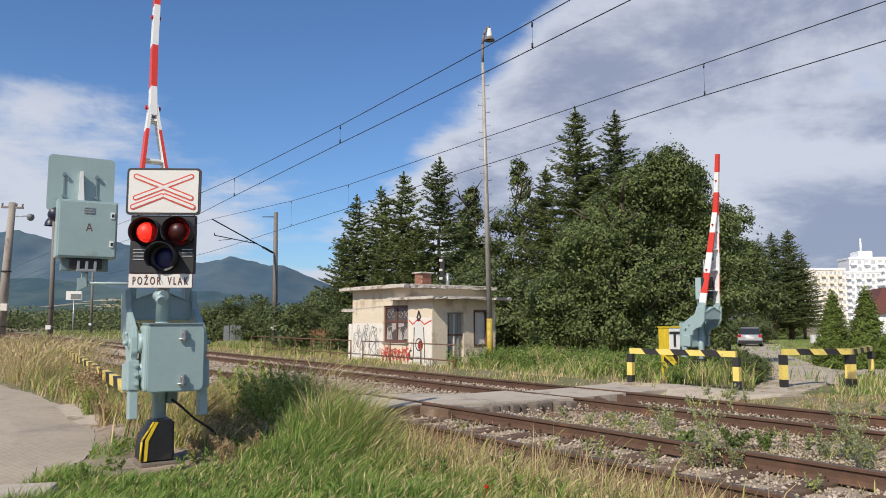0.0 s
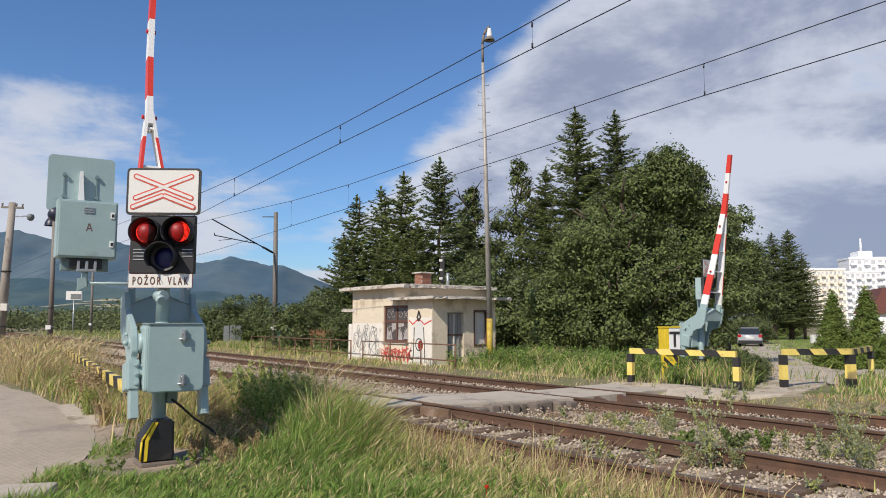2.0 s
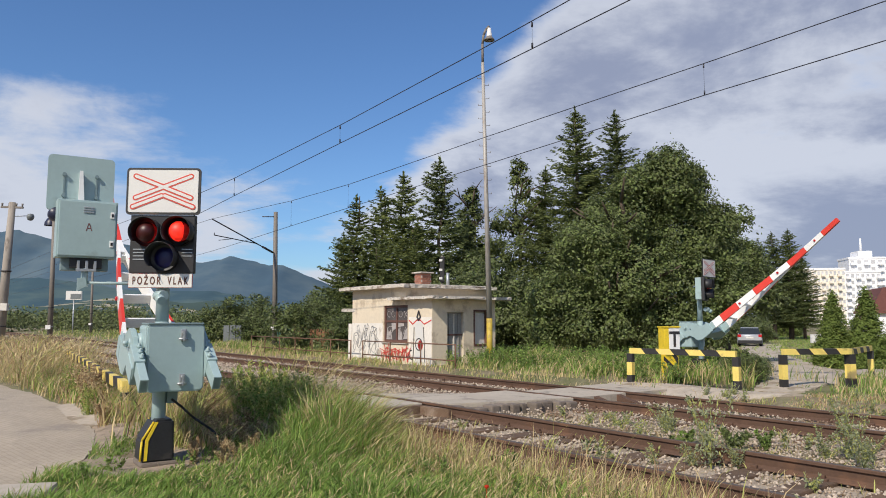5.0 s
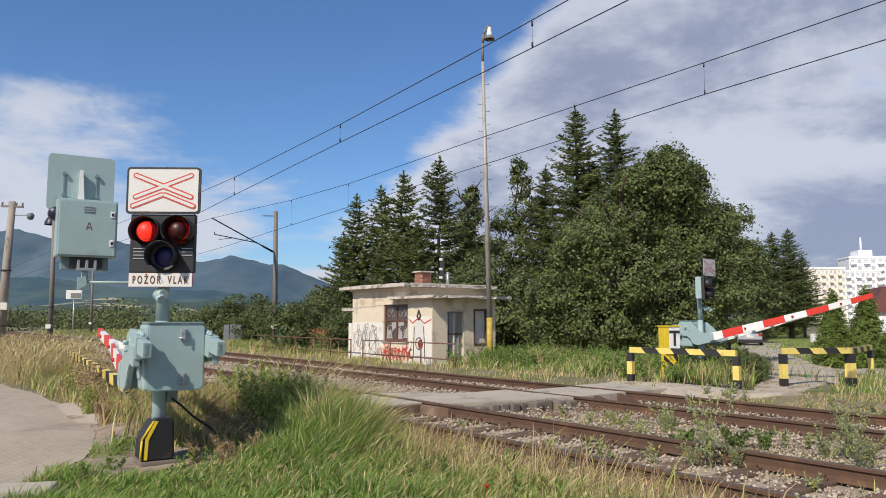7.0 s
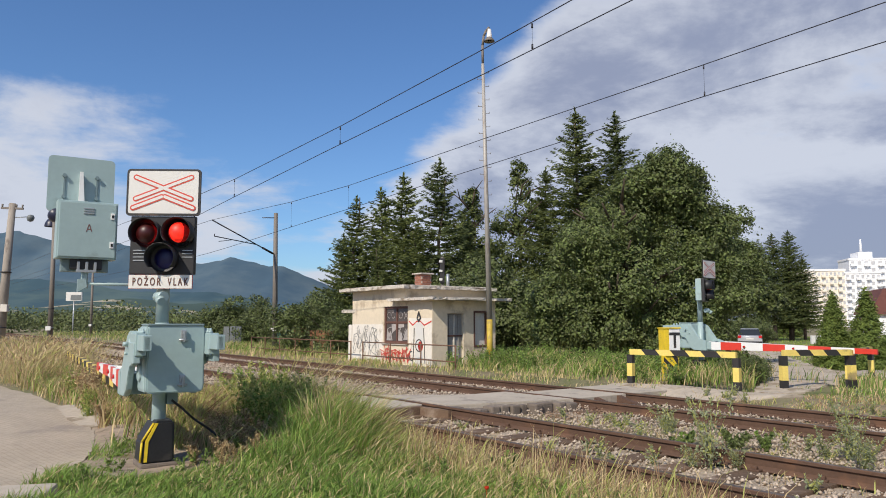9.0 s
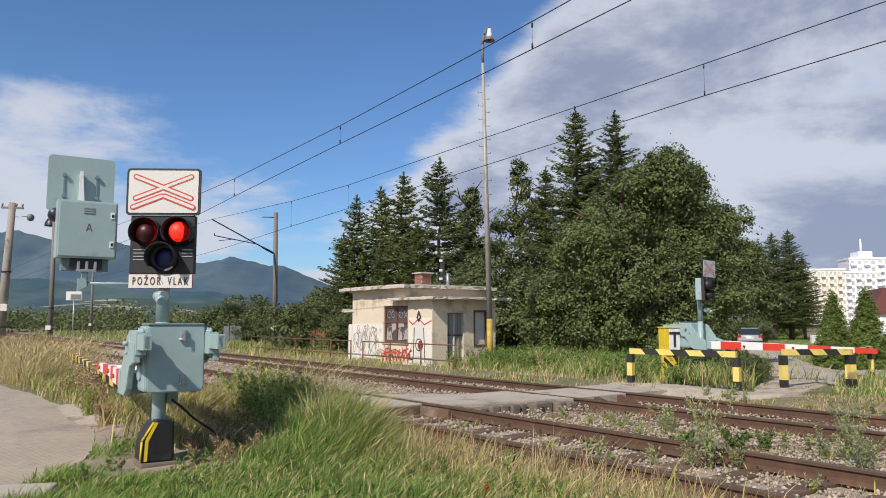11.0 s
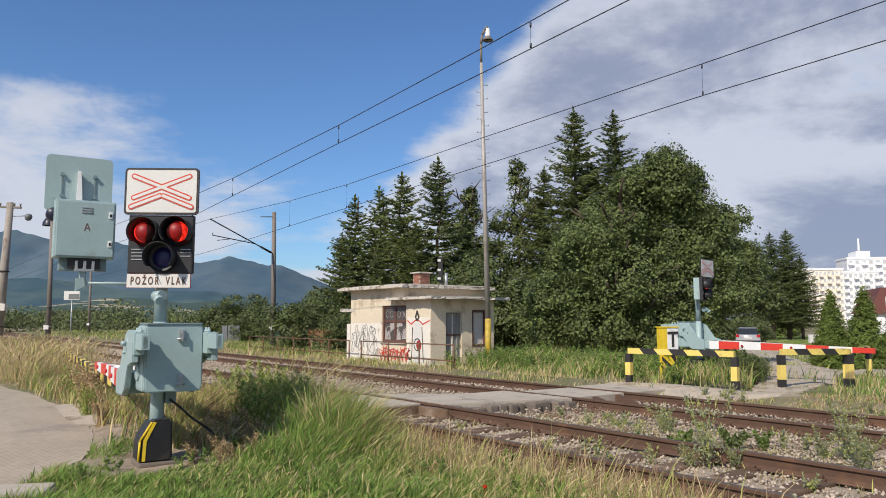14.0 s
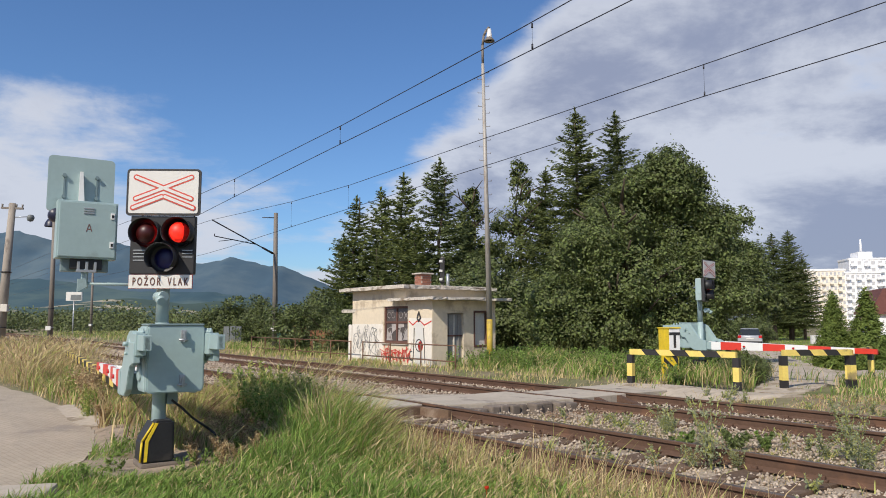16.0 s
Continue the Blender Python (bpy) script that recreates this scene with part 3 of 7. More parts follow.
def make_crossing():
    """Concrete crossing deck: slabs outside and between the rails with a rough kerb along the cut edge."""
    deck = empty("crossing_deck", TR @ pose(0, 0, 0), "worn concrete crossing deck with ragged stone edge between the rails", "level crossing")
    tagged(deck, kind="structure")
    rnd = random.Random(8)
    g = GAUGE / 2

    def cut(p):
        """Where the cut edge of the deck lies, at distance p across the rails."""
        return -9.38 + .55 * (p - 7.1) / 2.4
    spans = [(TRACK_P[0] + g + .1, TRACK_P[1] - g - .1), (TRACK_P[0] - g + .12, TRACK_P[0] + g - .12), (TRACK_P[1] - g + .12, TRACK_P[1] + g - .12),
             (TRACK_P[1] + g + .1, TRACK_P[1] + g + 1.1), (TRACK_P[0] - g - 1.0, TRACK_P[0] - g - .1)]
    for k, (p0, p1) in enumerate(spans):
        x0, xl = ((-9.03, -10.6), (-9.75, -11.5), (-8.95, -10.35), (-8.95, -10.4), (-10.4, -12.2))[k]
        n = 2
        w = (x0 - xl) / n
        for i in range(n):
            bm = bmesh.new()
            if k == 0:
                e0, e1 = (xl + (cut(p) - xl) * i / n + .004 for p in (p0, p1))
                f0, f1 = (xl + (cut(p) - xl) * (i + 1) / n - .004 for p in (p0, p1))
                prism(bm, [(e0, p0), (f0, p0), (f1, p1), (e1, p1)], .2, axis="z", at=-.205 + rnd.uniform(-.004, .004))
                bmesh.ops.bevel(bm, geom=bm.edges[:], offset=.012, segments=2, affect="EDGES")
                part("slab", bm, "concrete", deck)
                continue
            box(bm, xl + i * w + .004, xl + (i + 1) * w - .004, p0, p1, -.2, -.004 + rnd.uniform(-.008, .004), .012)
            part("slab", bm, "concrete", deck)
    # the near corner of the deck reaches further along the first track
    bm = bmesh.new()
    prism(bm, [(-10.605, spans[0][0]), (-10.605, spans[0][0] + 1.3), (-11.5, spans[0][0] + .1), (-11.5, spans[0][0])], .196, axis="z", at=-.203)
    part("slab", bm, "concrete", deck)
    # kerb blocks along the cut edge
    p = spans[0][0]
    while p < spans[0][1] - .1:
        w = rnd.uniform(.16, .28)
        bm = bmesh.new()
        box(bm, cut(p) + .01, cut(p) + .20 + rnd.uniform(-.07, .06), p, min(p + w - rnd.uniform(.01, .05), spans[0][1]), -.24, -.03 + rnd.uniform(-.04, .02), .03)
        part("kerb_stone", bm, "kerb", deck)
        p += w
    # open timber frame closing the panel between the near rails
    q0, q1 = TRACK_P[0] - g + .13, TRACK_P[0] + g - .13
    for pts in ([(-9.75, q0), (-9.62, q0), (-9.62, q1), (-9.75, q1)], [(-9.61, q0), (-9.61, q0 + .14), (-8.95, q0 + .04), (-8.95, q0 - .0)], [(-9.61, q1), (-8.98, q1), (-8.98, q1 - .05), (-9.61, q1 - .14)]):
        bm = bmesh.new()
        prism(bm, pts, .15, axis="z", at=-.175)
        bmesh.ops.bevel(bm, geom=bm.edges[:], offset=.01, segments=2, affect="EDGES")
        part("end_timber", bm, "sleeper", deck, "weathered brown timber closing the crossing panel")
    for q in TRACK_P[1] - .35, TRACK_P[1] + .25:
        bm = bmesh.new()
        prism(bm, [(-8.85, -.01), (-8.2, -.19), (-8.2, -.26), (-8.85, -.26)], .12, axis="y", at=q)
        part("end_ramp", bm, "rail_side", deck)


make_crossing()


# ---- barrier units ----
def capsule(w, h, n=6):
    """Outline of a bar with rounded ends, centred, length w and height h."""
    r = h / 2
    pts = []
    for cx, a0 in ((w / 2 - r, -90), (-w / 2 + r, 90)):
        pts += [(cx + r * math.cos(radians(a0 + 180 * i / n)), r * math.sin(radians(a0 + 180 * i / n))) for i in range(n + 1)]
    return pts


def rounded(w, h, r, n=4):
    pts = []
    for cx, cz, a0 in ((w / 2 - r, h / 2 - r, 0), (-w / 2 + r, h / 2 - r, 90), (-w / 2 + r, -h / 2 + r, 180), (w / 2 - r, -h / 2 + r, 270)):
        pts += [(cx + r * math.cos(radians(a0 + 90 * i / n)), cz + r * math.sin(radians(a0 + 90 * i / n))) for i in range(n + 1)]
    return pts


def warning_board(parent, m):
    """White board with a black rim and the double-armed cross in red outline; it faces local -y."""
    bm = bmesh.new()
    prism(bm, rounded(.705, .455, .035), .02, 0)
    b = part("warning_board", bm, "black_paint", parent, "white board with red outlined crossing symbol", m)
    bm = bmesh.new()
    prism(bm, rounded(.662, .412, .022), .006, 0, at=-.005)
    part("board_face", bm, "white_sheet", b)
    ang = math.atan2(.232, .58)
    bars = [(0, .04, ang, .62), (0, .04, -ang, .62)]
    for k, (key, grow, y) in enumerate((("red_print", 0, -.0065), ("white_sheet", -.027, -.0085))):
        bm = bmesh.new()
        for cx, cz, a, ln in bars:
            c, s = math.cos(a), math.sin(a)
            prism(bm, [(cx + u * c - v * s, cz + u * s + v * c) for u, v in capsule(ln + grow, .054 + grow)], .0012, at=y)
            y -= .0014
        for sg in (-1, 1):
            c, s = math.cos(-ang * sg), math.sin(-ang * sg)
            px, pz = sg * .150, -.099
            prism(bm, [(px + u * c - v * s, pz + u * s + v * c) for u, v in capsule(.345 + grow, .054 + grow)], .0012, at=y)
            y -= .0014
        part("cross_outline" if k == 0 else "cross_fill", bm, key, b)
    return b


def hood(parent, x, z, r, lens_key, name):
    """A lamp hood open below, with a domed lens; it faces local -y."""
    m = pose(x, -.02, z, 90)
    bm = bmesh.new()
    lathe(bm, [(r * .98, 0), (r * 1.28, .0), (r * 1.32, .05)], 24, m=m)
    lathe(bm, [(r * 1.32, .02), (r * 1.36, .17), (r * 1.32, .17), (r * 1.26, .02)], 24, m=m, arc=(-40, 220))
    h = part(name, bm, "black_plastic", parent)
    bm = bmesh.new()
    lathe(bm, [(r, .0), (r * .8, .018), (r * .45, .028), (0.002, .032)], 24, m=pose(x, -.012, z, 90))
    part("lens", bm, lens_key, h, "round coloured signal lens")
    return h


def lamp_disc(parent, x, z, r):
    """Red globe added in the hood to imitate the flashing: one face lit, flanks dim, the other face dark; it turns
    about z.
    """
    bm = bmesh.new()
    n, rings = 40, 12
    vs = [[bm.verts.new((r * math.sin(math.pi * (j + .02) / (rings + .04)) * math.sin(2 * math.pi * i / n), -r * math.sin(math.pi * (j + .02) / (rings + .04)) * math.cos(2 * math.pi * i / n),
                         r * math.cos(math.pi * (j + .02) / (rings + .04)))) for i in range(n)] for j in range(rings + 1)]
    for j in range(rings):
        for i in range(n):
            f = bm.faces.new((vs[j][i], vs[j + 1][i], vs[j + 1][(i + 1) % n], vs[j][(i + 1) % n]))
            lon = abs(((i + .5) * 360 / n + 180) % 360 - 180)
            f.material_index = 0 if lon < 41 else 1 if lon < 120 else 2
            f.smooth = True
    return part("signal_lamp", bm, ["lamp_lit", "lamp_dim", "lens_red"], parent, "flashing red signal lamp", pose(x, -.078, z))


def signal_head(unit, m, text=True, cabinet=False):
    head = part("signal_panel", _panel(), "panel_black", unit, "black panel with two red lamps over a white one", m)
    discs = []
    lamps = ((-.125, .100, "lens_red"), (.175, .110, "lens_red"), (.03, -.135, "lens_blue"))
    for x, z, key in lamps:
        hood(head, x, z, .102, key, "lamp_hood")
        if key == "lens_red":
            discs.append(lamp_disc(head, x, z, .098))
    for side in (-1, 1):
        bm = bmesh.new()
        for i in range(4 if side < 0 else 3):
            x0 = -.27 if side < 0 else .19
            box(bm, x0, x0 + (.11 if side < 0 else .10), -.022, -.018, -.06 - i * .032, -.052 - i * .032)
        part("small_print", bm, "galv", head)
    if cabinet:
        bm = bmesh.new()
        box(bm, -.28, .28, .06, .2, -.26, .27, .012)
        part("rear_cabinet", bm, "steel_blue", head)
    return head, discs


def _panel():
    bm = bmesh.new()
    box(bm, -.305, .305, -.015, .06, -.285, .275, .008)
    return bm


def boom(unit, label, L, bow, dz):
    """Barrier boom about its pivot: along +y when lowered; side arms with weights, gabled cross plate, two legs and a tapering beam."""
    y0 = .60

    def stripe_index(y):
        k = 0 if L - y < .44 else 1 + int((L - y - .44) / .49)
        return 0 if k % 2 == 0 else 1
    bm = bmesh.new()

    def beam(pts, inner=None):
        """Stretch of box beam through (x, y, half width, half height); the side numbered inner stays white."""
        rows = []
        for x, y, w, h in pts:
            rows.append([bm.verts.new((x + sx * w, y, sz * h)) for sx, sz in ((-1, -1), (1, -1), (1, 1), (-1, 1))])
        for (A, B), (pa, pb) in zip(zip(rows, rows[1:]), zip(pts, pts[1:])):
            for i in range(4):
                f = bm.faces.new((A[i], A[(i + 1) % 4], B[(i + 1) % 4], B[i]))
                f.material_index = 1 if i == inner else stripe_index((pa[1] + pb[1]) / 2)
        for f, y in ((bm.faces.new(rows[0]), pts[0][1]), (bm.faces.new(rows[-1][::-1]), pts[-1][1])):
            f.material_index = stripe_index(y)
    cuts = [L - (.44 + .49 * k if k >= 0 else 0) for k in range(-1, 8)][::-1]
    cuts = [y0] + [c for c in cuts if c > y0 + .02]
    join = 2.9 if L > 4.25 else 2.57

    def geo(y, side):
        t = (y - y0) / (L - y0)
        w, h = .016, .095 - .045 * t
        off = bow * math.sin(math.pi * min(1.0, t * .88))
        if y <= join:
            return (off + side * (.275 - .25 * (y - y0) / (join - y0)), y, w, h)
        return (off, y, w + .014, h)
    ys = sorted(cuts + [join])
    for side in (-1, 1):
        beam([geo(y, side) for y in ys if y <= join], 1 if side < 0 else 3)
    beam([(geo(join, 0)[0], join - .12, .034, geo(join, 1)[3] + .004)] + [geo(y, 0) for y in ys if y > join])
    bmesh.ops.recalc_face_normals(bm, faces=bm.faces[:])
    b = part("boom", bm, ["boom_red", "boom_white"], unit, label)
    # red warning reflectors and spreaders
    for y in (1.45, 2.55, 3.62):
        for sx in (-1, 1):
            bm = bmesh.new()
            x = geo(y, sx)[0] + sx * .026
            tube(bm, (x, y, 0), (x + sx * .025, y, 0), .026, .022, 12)
            part("reflector", bm, "tail", b)
    for y in (.95, 1.45, 1.95, 2.4):
        bm = bmesh.new()
        box(bm, geo(y, -1)[0], geo(y, 1)[0], y - .012, y + .012, -.055, .055, .003)
        part("spreader", bm, "boom_white", b)
    # gabled cross plate: a folded hood round the feet of the legs
    bm = bmesh.new()
    prism(bm, [(-.335, .26), (.335, .26), (.335, .42), (.0, .555), (-.335, .42)], .20, axis="z", at=-.11)
    bmesh.ops.bevel(bm, geom=bm.edges[:], offset=.006, segments=2, affect="EDGES")
    prism(bm, [(-.345, .415), (.0, .553), (.345, .415), (.345, .427), (.0, .566), (-.345, .427)], .23, axis="z", at=-.125)
    for sx in (-1, 1):
        box(bm, sx * .27 - .035, sx * .27 + .035, .40, .66, -.09, .085, .006)
        for y in (.30, .37):
            tube(bm, (sx * .30, y, .085), (sx * .30, y, .105), .012, seg=6)
    part("cross_plate", bm, "steel_blue", b, "grey blue gabled steel boom holder")
    # the boom hangs below the line of its pivot
    for ob in [b] + list(b.children):
        ob.data.transform(Matrix.Translation((0, 0, dz)))
    for sx in (-1, 1):
        bm = bmesh.new()
        # bent side arm: outline in the y-z plane, a thick steel plate with a tail bar
        out = [(.56, -.50), (.56, -.27), (.37, -.22), (.25, -.06), (.14, .08), (.04, .125), (-.10, .125), (-.15, .09), (-.70, .075), (-.70, -.045), (-.20, -.06),
               (-.15, -.19), (-.04, -.21), (.03, -.30), (.08, -.43), (.22, -.50)]
        prism(bm, out, .055, axis="x", at=sx * .315 - .0275)
        bmesh.ops.bevel(bm, geom=bm.edges[:], offset=.008, segments=2, affect="EDGES")
        box(bm, sx * .315 - .037, sx * .315 + .037, -.70, -.42, -.05, .085, .006)
        tube(bm, (sx * .25, 0, 0), (sx * .355, 0, 0), .045, seg=16)
        tube(bm, (sx * .355, 0, 0), (sx * .40, 0, 0), .022, seg=8)
        tube(bm, (sx * .34, .10, -.09), (sx * .37, .10, -.09), .016, seg=6)
        part("side_arm", bm, "steel_blue", b)
        bm = bmesh.new()
        box(bm, sx * .32 - .048, sx * .32 + .048, -.44, -.17, -.10, .10, .008)
        box(bm, sx * .35 - .03, sx * .35 + .03, -.43, -.18, -.165, .02, .008)
        for k in range(3):
            tube(bm, (sx * .30, -.22 - k * .085, -.12), (sx * .30, -.22 - k * .085, .145), .011, seg=8)
            tube(bm, (sx * .30, -.22 - k * .085, .10), (sx * .30, -.22 - k * .085, .122), .022, seg=6)
        part("counterweight", bm, "steel_blue", b, "clamped grey blue steel counterweight blocks")
    return b


def barrier_unit(m, label, head_m, far):
    u = empty("level_crossing_barrier", m, label, "crossing barrier", "level crossing barriers")
    bm = bmesh.new()
    tube(bm, (0, 0, .0), (0, 0, 1.3), .065, .064, 18)
    tube(bm, (0, 0, 1.3), (0, 0, 2.3), .062, .06, 18)
    part("post", bm, "steel_blue", u)
    # plastic base cover with chevrons
    bm = bmesh.new()
    pts = [(-.185, .0), (.115, .0), (.105, .385), (-.070, .385), (-.175, .20)]
    prism(bm, pts, .32, at=-.2)
    bmesh.ops.bevel(bm, geom=bm.edges[:], offset=.02, segments=2, affect="EDGES")
    cover = part("base_cover", bm, "black_plastic", u, "black plastic base cover with yellow edge marking")
    for y in (-.206, .117):
        bm = bmesh.new()
        prism(bm, [(-.158, .02), (-.130, .02), (-.122, .2), (-.040, .365), (-.066, .37), (-.150, .21)], .008, at=y)
        part("yellow_marking", bm, "yellow", cover)
    for za, xa, zb, xb in ((.02, -.188, .20, -.178), (.205, -.178, .37, -.078)):
        bm = bmesh.new()
        tube(bm, (xa, -.19, za), (xb, -.19, zb), .010, seg=8)
        part("yellow_rim", bm, "yellow", cover)
    bm = bmesh.new()
    box(bm, -.19, .17, -.22, .15, -.05, .004, .02)
    part("footing", bm, "kerb", u)
    # drive box
    bm = bmesh.new()
    box(bm, -.212, .315, -.34, -.03, .66, 1.27, .035)
    for s in (-1, 1):
        tube(bm, (.04 + s * .23, -.15, 1.10), (.04 + s * .285, -.15, 1.10), .10, .09, 20)
        tube(bm, (.04 + s * .23, -.16, .84), (.04 + s * .27, -.16, .84), .09, .08, 20)
    body = part("drive_box", bm, "steel_blue", u, "grey blue sheet steel barrier drive housing")
    bm = bmesh.new()
    prism(bm, [(.060 + u, .968 + v) for u, v in rounded(.515, .625, .05)], .05, at=-.385)
    bmesh.ops.bevel(bm, geom=[e for e in bm.edges if abs(e.verts[0].co.y - e.verts[1].co.y) < .001], offset=.012, segments=2, affect="EDGES")
    part("box_door", bm, "steel_blue", body)
    bm = bmesh.new()
    box(bm, -.195, .305, -.395, -.04, 1.272, 1.290, .006)
    part("rain_lip", bm, "steel_dark", body)
    for z in (1.17, .76):
        bm = bmesh.new()
        box(bm, .09, .14, -.41, -.385, z - .05, z + .06, .006)
        tube(bm, (.07, -.41, z - .03), (.155, -.41, z - .03), .010, seg=8)
        tube(bm, (.115, -.385, z + .03), (.115, -.43, z + .03), .016, seg=10)
        box(bm, .107, .123, -.435, -.425, z - .05, z + .05, .004)
        part("latch", bm, "galv", body)
    b = boom(u, "red and white striped barrier boom with forked legs", 4.27 if far else 4.20, -.06 if far else -.085, -.378)
    head, discs = signal_head(u, head_m, cabinet=far)
    warning_board(head, pose(.06, -.10, .505, 0, 0, -18) if far else pose(0, -.03, .505))
    if not far:
        # lettered strip below the lamps
        bm = bmesh.new()
        box(bm, -.30, .30, -.03, -.012, -.425, -.292, .004)
        strip_ob = part("lettered_strip", bm, "red_print", head, "white strip with dark lettering")
        bm = bmesh.new()
        box(bm, -.297, .297, -.033, -.029, -.421, -.294)
        part("strip_face", bm, "white_sheet", strip_ob)
        letters("lettering", "P O Ž O R", .105, "frame_brown", strip_ob, pose(-.130, -.0345, -.360, 90), stretch=.56)
        letters("lettering", "V L A K", .105, "frame_brown", strip_ob, pose(.165, -.0345, -.360, 90), stretch=.56)
    bm = bmesh.new()
    tube(bm, (-.04, .02, -.50), (.05, -.06, -.50), .05, .05, 12)
    tube(bm, (.02, -.08, -.53), (.05, -.12, -.55), .045, .04, 12)
    part("bracket", bm, "steel_blue", head)
    if not far:
        # second head on a side arm, seen from behind: cabinet, board and hood
        bm = bmesh.new()
        tube(bm, (0, 0, 1.66), (-.72, 0, 1.66), .015, seg=10)
        tube(bm, (-.70, 0, 1.62), (-.70, 0, 1.80), .03, seg=10)
        prism(bm, [(-.76, 1.58), (-.68, 1.63), (-.69, 1.70), (-.76, 1.70)], .03, at=-.03)
        part("side_bracket", bm, "steel_blue", u)
        bm = bmesh.new()
        box(bm, -.955, -.445, -.06, .14, 1.885, 2.42, .008)
        cab = part("rear_cabinet", bm, "steel_blue", u, "closed grey blue steel signal cabinet")
        bm = bmesh.new()
        box(bm, -.94, -.46, -.075, -.055, 1.90, 2.405, .006)
        part("cabinet_door", bm, "steel_blue", cab)
        bm = bmesh.new()
        for k in range(3):
            box(bm, -.74, -.65, -.083, -.075, 2.345 - k * .022, 2.357 - k * .022, .002)
        part("vent", bm, "galv", cab)
        for z in (2.29, 2.02):
            bm = bmesh.new()
            box(bm, -.51, -.475, -.083, -.075, z - .03, z + .03, .004)
            lk = part("lock", bm, "boom_white", cab)
            bm = bmesh.new()
            box(bm, -.502, -.483, -.086, -.082, z - .014, z + .014, .002)
            part("keyhole", bm, "black_plastic", lk)
            tagged(lk, "small square cabinet lock")
        bm = bmesh.new()
        for q in ([(-.715, 2.135), (-.708, 2.135), (-.688, 2.205), (-.695, 2.205)], [(-.662, 2.135), (-.669, 2.135), (-.691, 2.205), (-.684, 2.205)], [(-.702, 2.155), (-.676, 2.155), (-.676, 2.162), (-.702, 2.162)]):
            prism(bm, q, .002, at=-.0775)
        part("stencil_mark", bm, "roof_red", cab)
        # black in place of grey blue: the recess's shade is put into the colour
        bm = bmesh.new()
        box(bm, -.83, -.56, -.03, .1, 1.79, 1.886, .006)
        part("terminal_box", bm, "panel_black", cab)
        bm = bmesh.new()
        for x in (-.76, -.69, -.62):
            box(bm, x - .012, x + .012, -.05, -.03, 1.76, 1.86, .004)
        box(bm, -.78, -.61, -.055, -.04, 1.76, 1.785, .004)
        part("terminal_bracket", bm, "galv", cab)
        bm = bmesh.new()
        box(bm, -.90, -.50, .02, .12, 1.77, 1.884, .006)
        part("skirt", bm, "steel_dark", cab)
        bm = bmesh.new()
        prism(bm, rounded(.575, .53, .04), .02)
        bb = part("board_back", bm, "steel_blue", u, "back of the second warning board, bare grey blue metal", pose(-.745, .15, 2.60))
        bm = bmesh.new()
        box(bm, -.02, .002, -.05, .0, -.25, .11, .004)
        prism(bm, [(-.022, .12), (.004, .12), (.03, -.25), (-.03, -.25)], .02, at=-.06)
        part("board_bracket", bm, "boom_white", bb)
        for x in (-.15, .13):
            bm = bmesh.new()
            box(bm, x - .006, x + .006, -.012, 0, -.22, .1)
            for z in (.08, -.12):
                tube(bm, (x, 0, z), (x, -.03, z), .018, seg=8)
            part("clamp_bar", bm, "steel_dark", bb)
        bm = bmesh.new()
        for x in (-.93, -.58):
            bm = bmesh.new()
            lathe(bm, [(.002, 0), (.058, .002), (.066, .10), (.055, .17), (.03, .20), (.002, .21)], 18, m=pose(x - .02, .10, 2.30, -90))
            part("rear_hood", bm, "hood_blue", cab)
        # cable from the base into the grass
        cu = bmesh.new()
        pts = [(.1, -.06, .56), (.2, -.05, .48), (.33, .0, .36), (.5, .05, .24), (.66, .05, .1), (.74, .04, .0)]
        for a, c in zip(pts, pts[1:]):
            tube(cu, a, c, .012, seg=7)
        part("cable", cu, "black_plastic", u, "black cable hanging from the post")
        bm = bmesh.new()
        box(bm, .06, .16, -.06, .02, .52, .66, .01)
        part("junction_box", bm, "steel_dark", u)
    return u, b, discs


NEAR_RZ, FAR_RZ = 32.55, 213.8
near_unit, near_boom, near_discs = barrier_unit(pose(-2.73, 7.17, 0, 0, 0, NEAR_RZ), "grey blue crossing barrier with signal heads, beside the path",
                                                pose(-.05, -.15, 2.045, 0, 0, 2 - NEAR_RZ), False)
far_unit, far_boom, far_discs = barrier_unit(pose(6.31, 18.10, 0, 0, 0, FAR_RZ), "grey blue crossing barrier with one signal head, behind a striped rail",
                                             pose(-.025, .16, 2.08, 0, 0, 64 - FAR_RZ), True)


# ---- the hut ----
def wall_with_openings(bm, x0, x1, z0, z1, y, thick, holes, mi=0):
    """An upright wall in the x-z plane with through openings (x0, x1, z0, z1)."""
    xs = sorted({x0, x1, *[h[0] for h in holes], *[h[1] for h in holes]})
    zs = sorted({z0, z1, *[h[2] for h in holes], *[h[3] for h in holes]})
    for a, b in zip(xs, xs[1:]):
        for c, d in zip(zs, zs[1:]):
            if any(h[0] <= a and b <= h[1] and h[2] <= c and d <= h[3] for h in holes):
                continue
            box(bm, a, b, y, y + thick, c, d, mi=mi)
    bmesh.ops.remove_doubles(bm, verts=bm.verts[:], dist=.0005)
    seen = {}
    for f in bm.faces[:]:
        seen.setdefault(tuple(round(v, 3) for v in f.calc_center_median()), []).append(f)
    bmesh.ops.delete(bm, geom=[f for g in seen.values() if len(g) > 1 for f in g], context="FACES")
    bmesh.ops.recalc_face_normals(bm, faces=bm.faces[:])


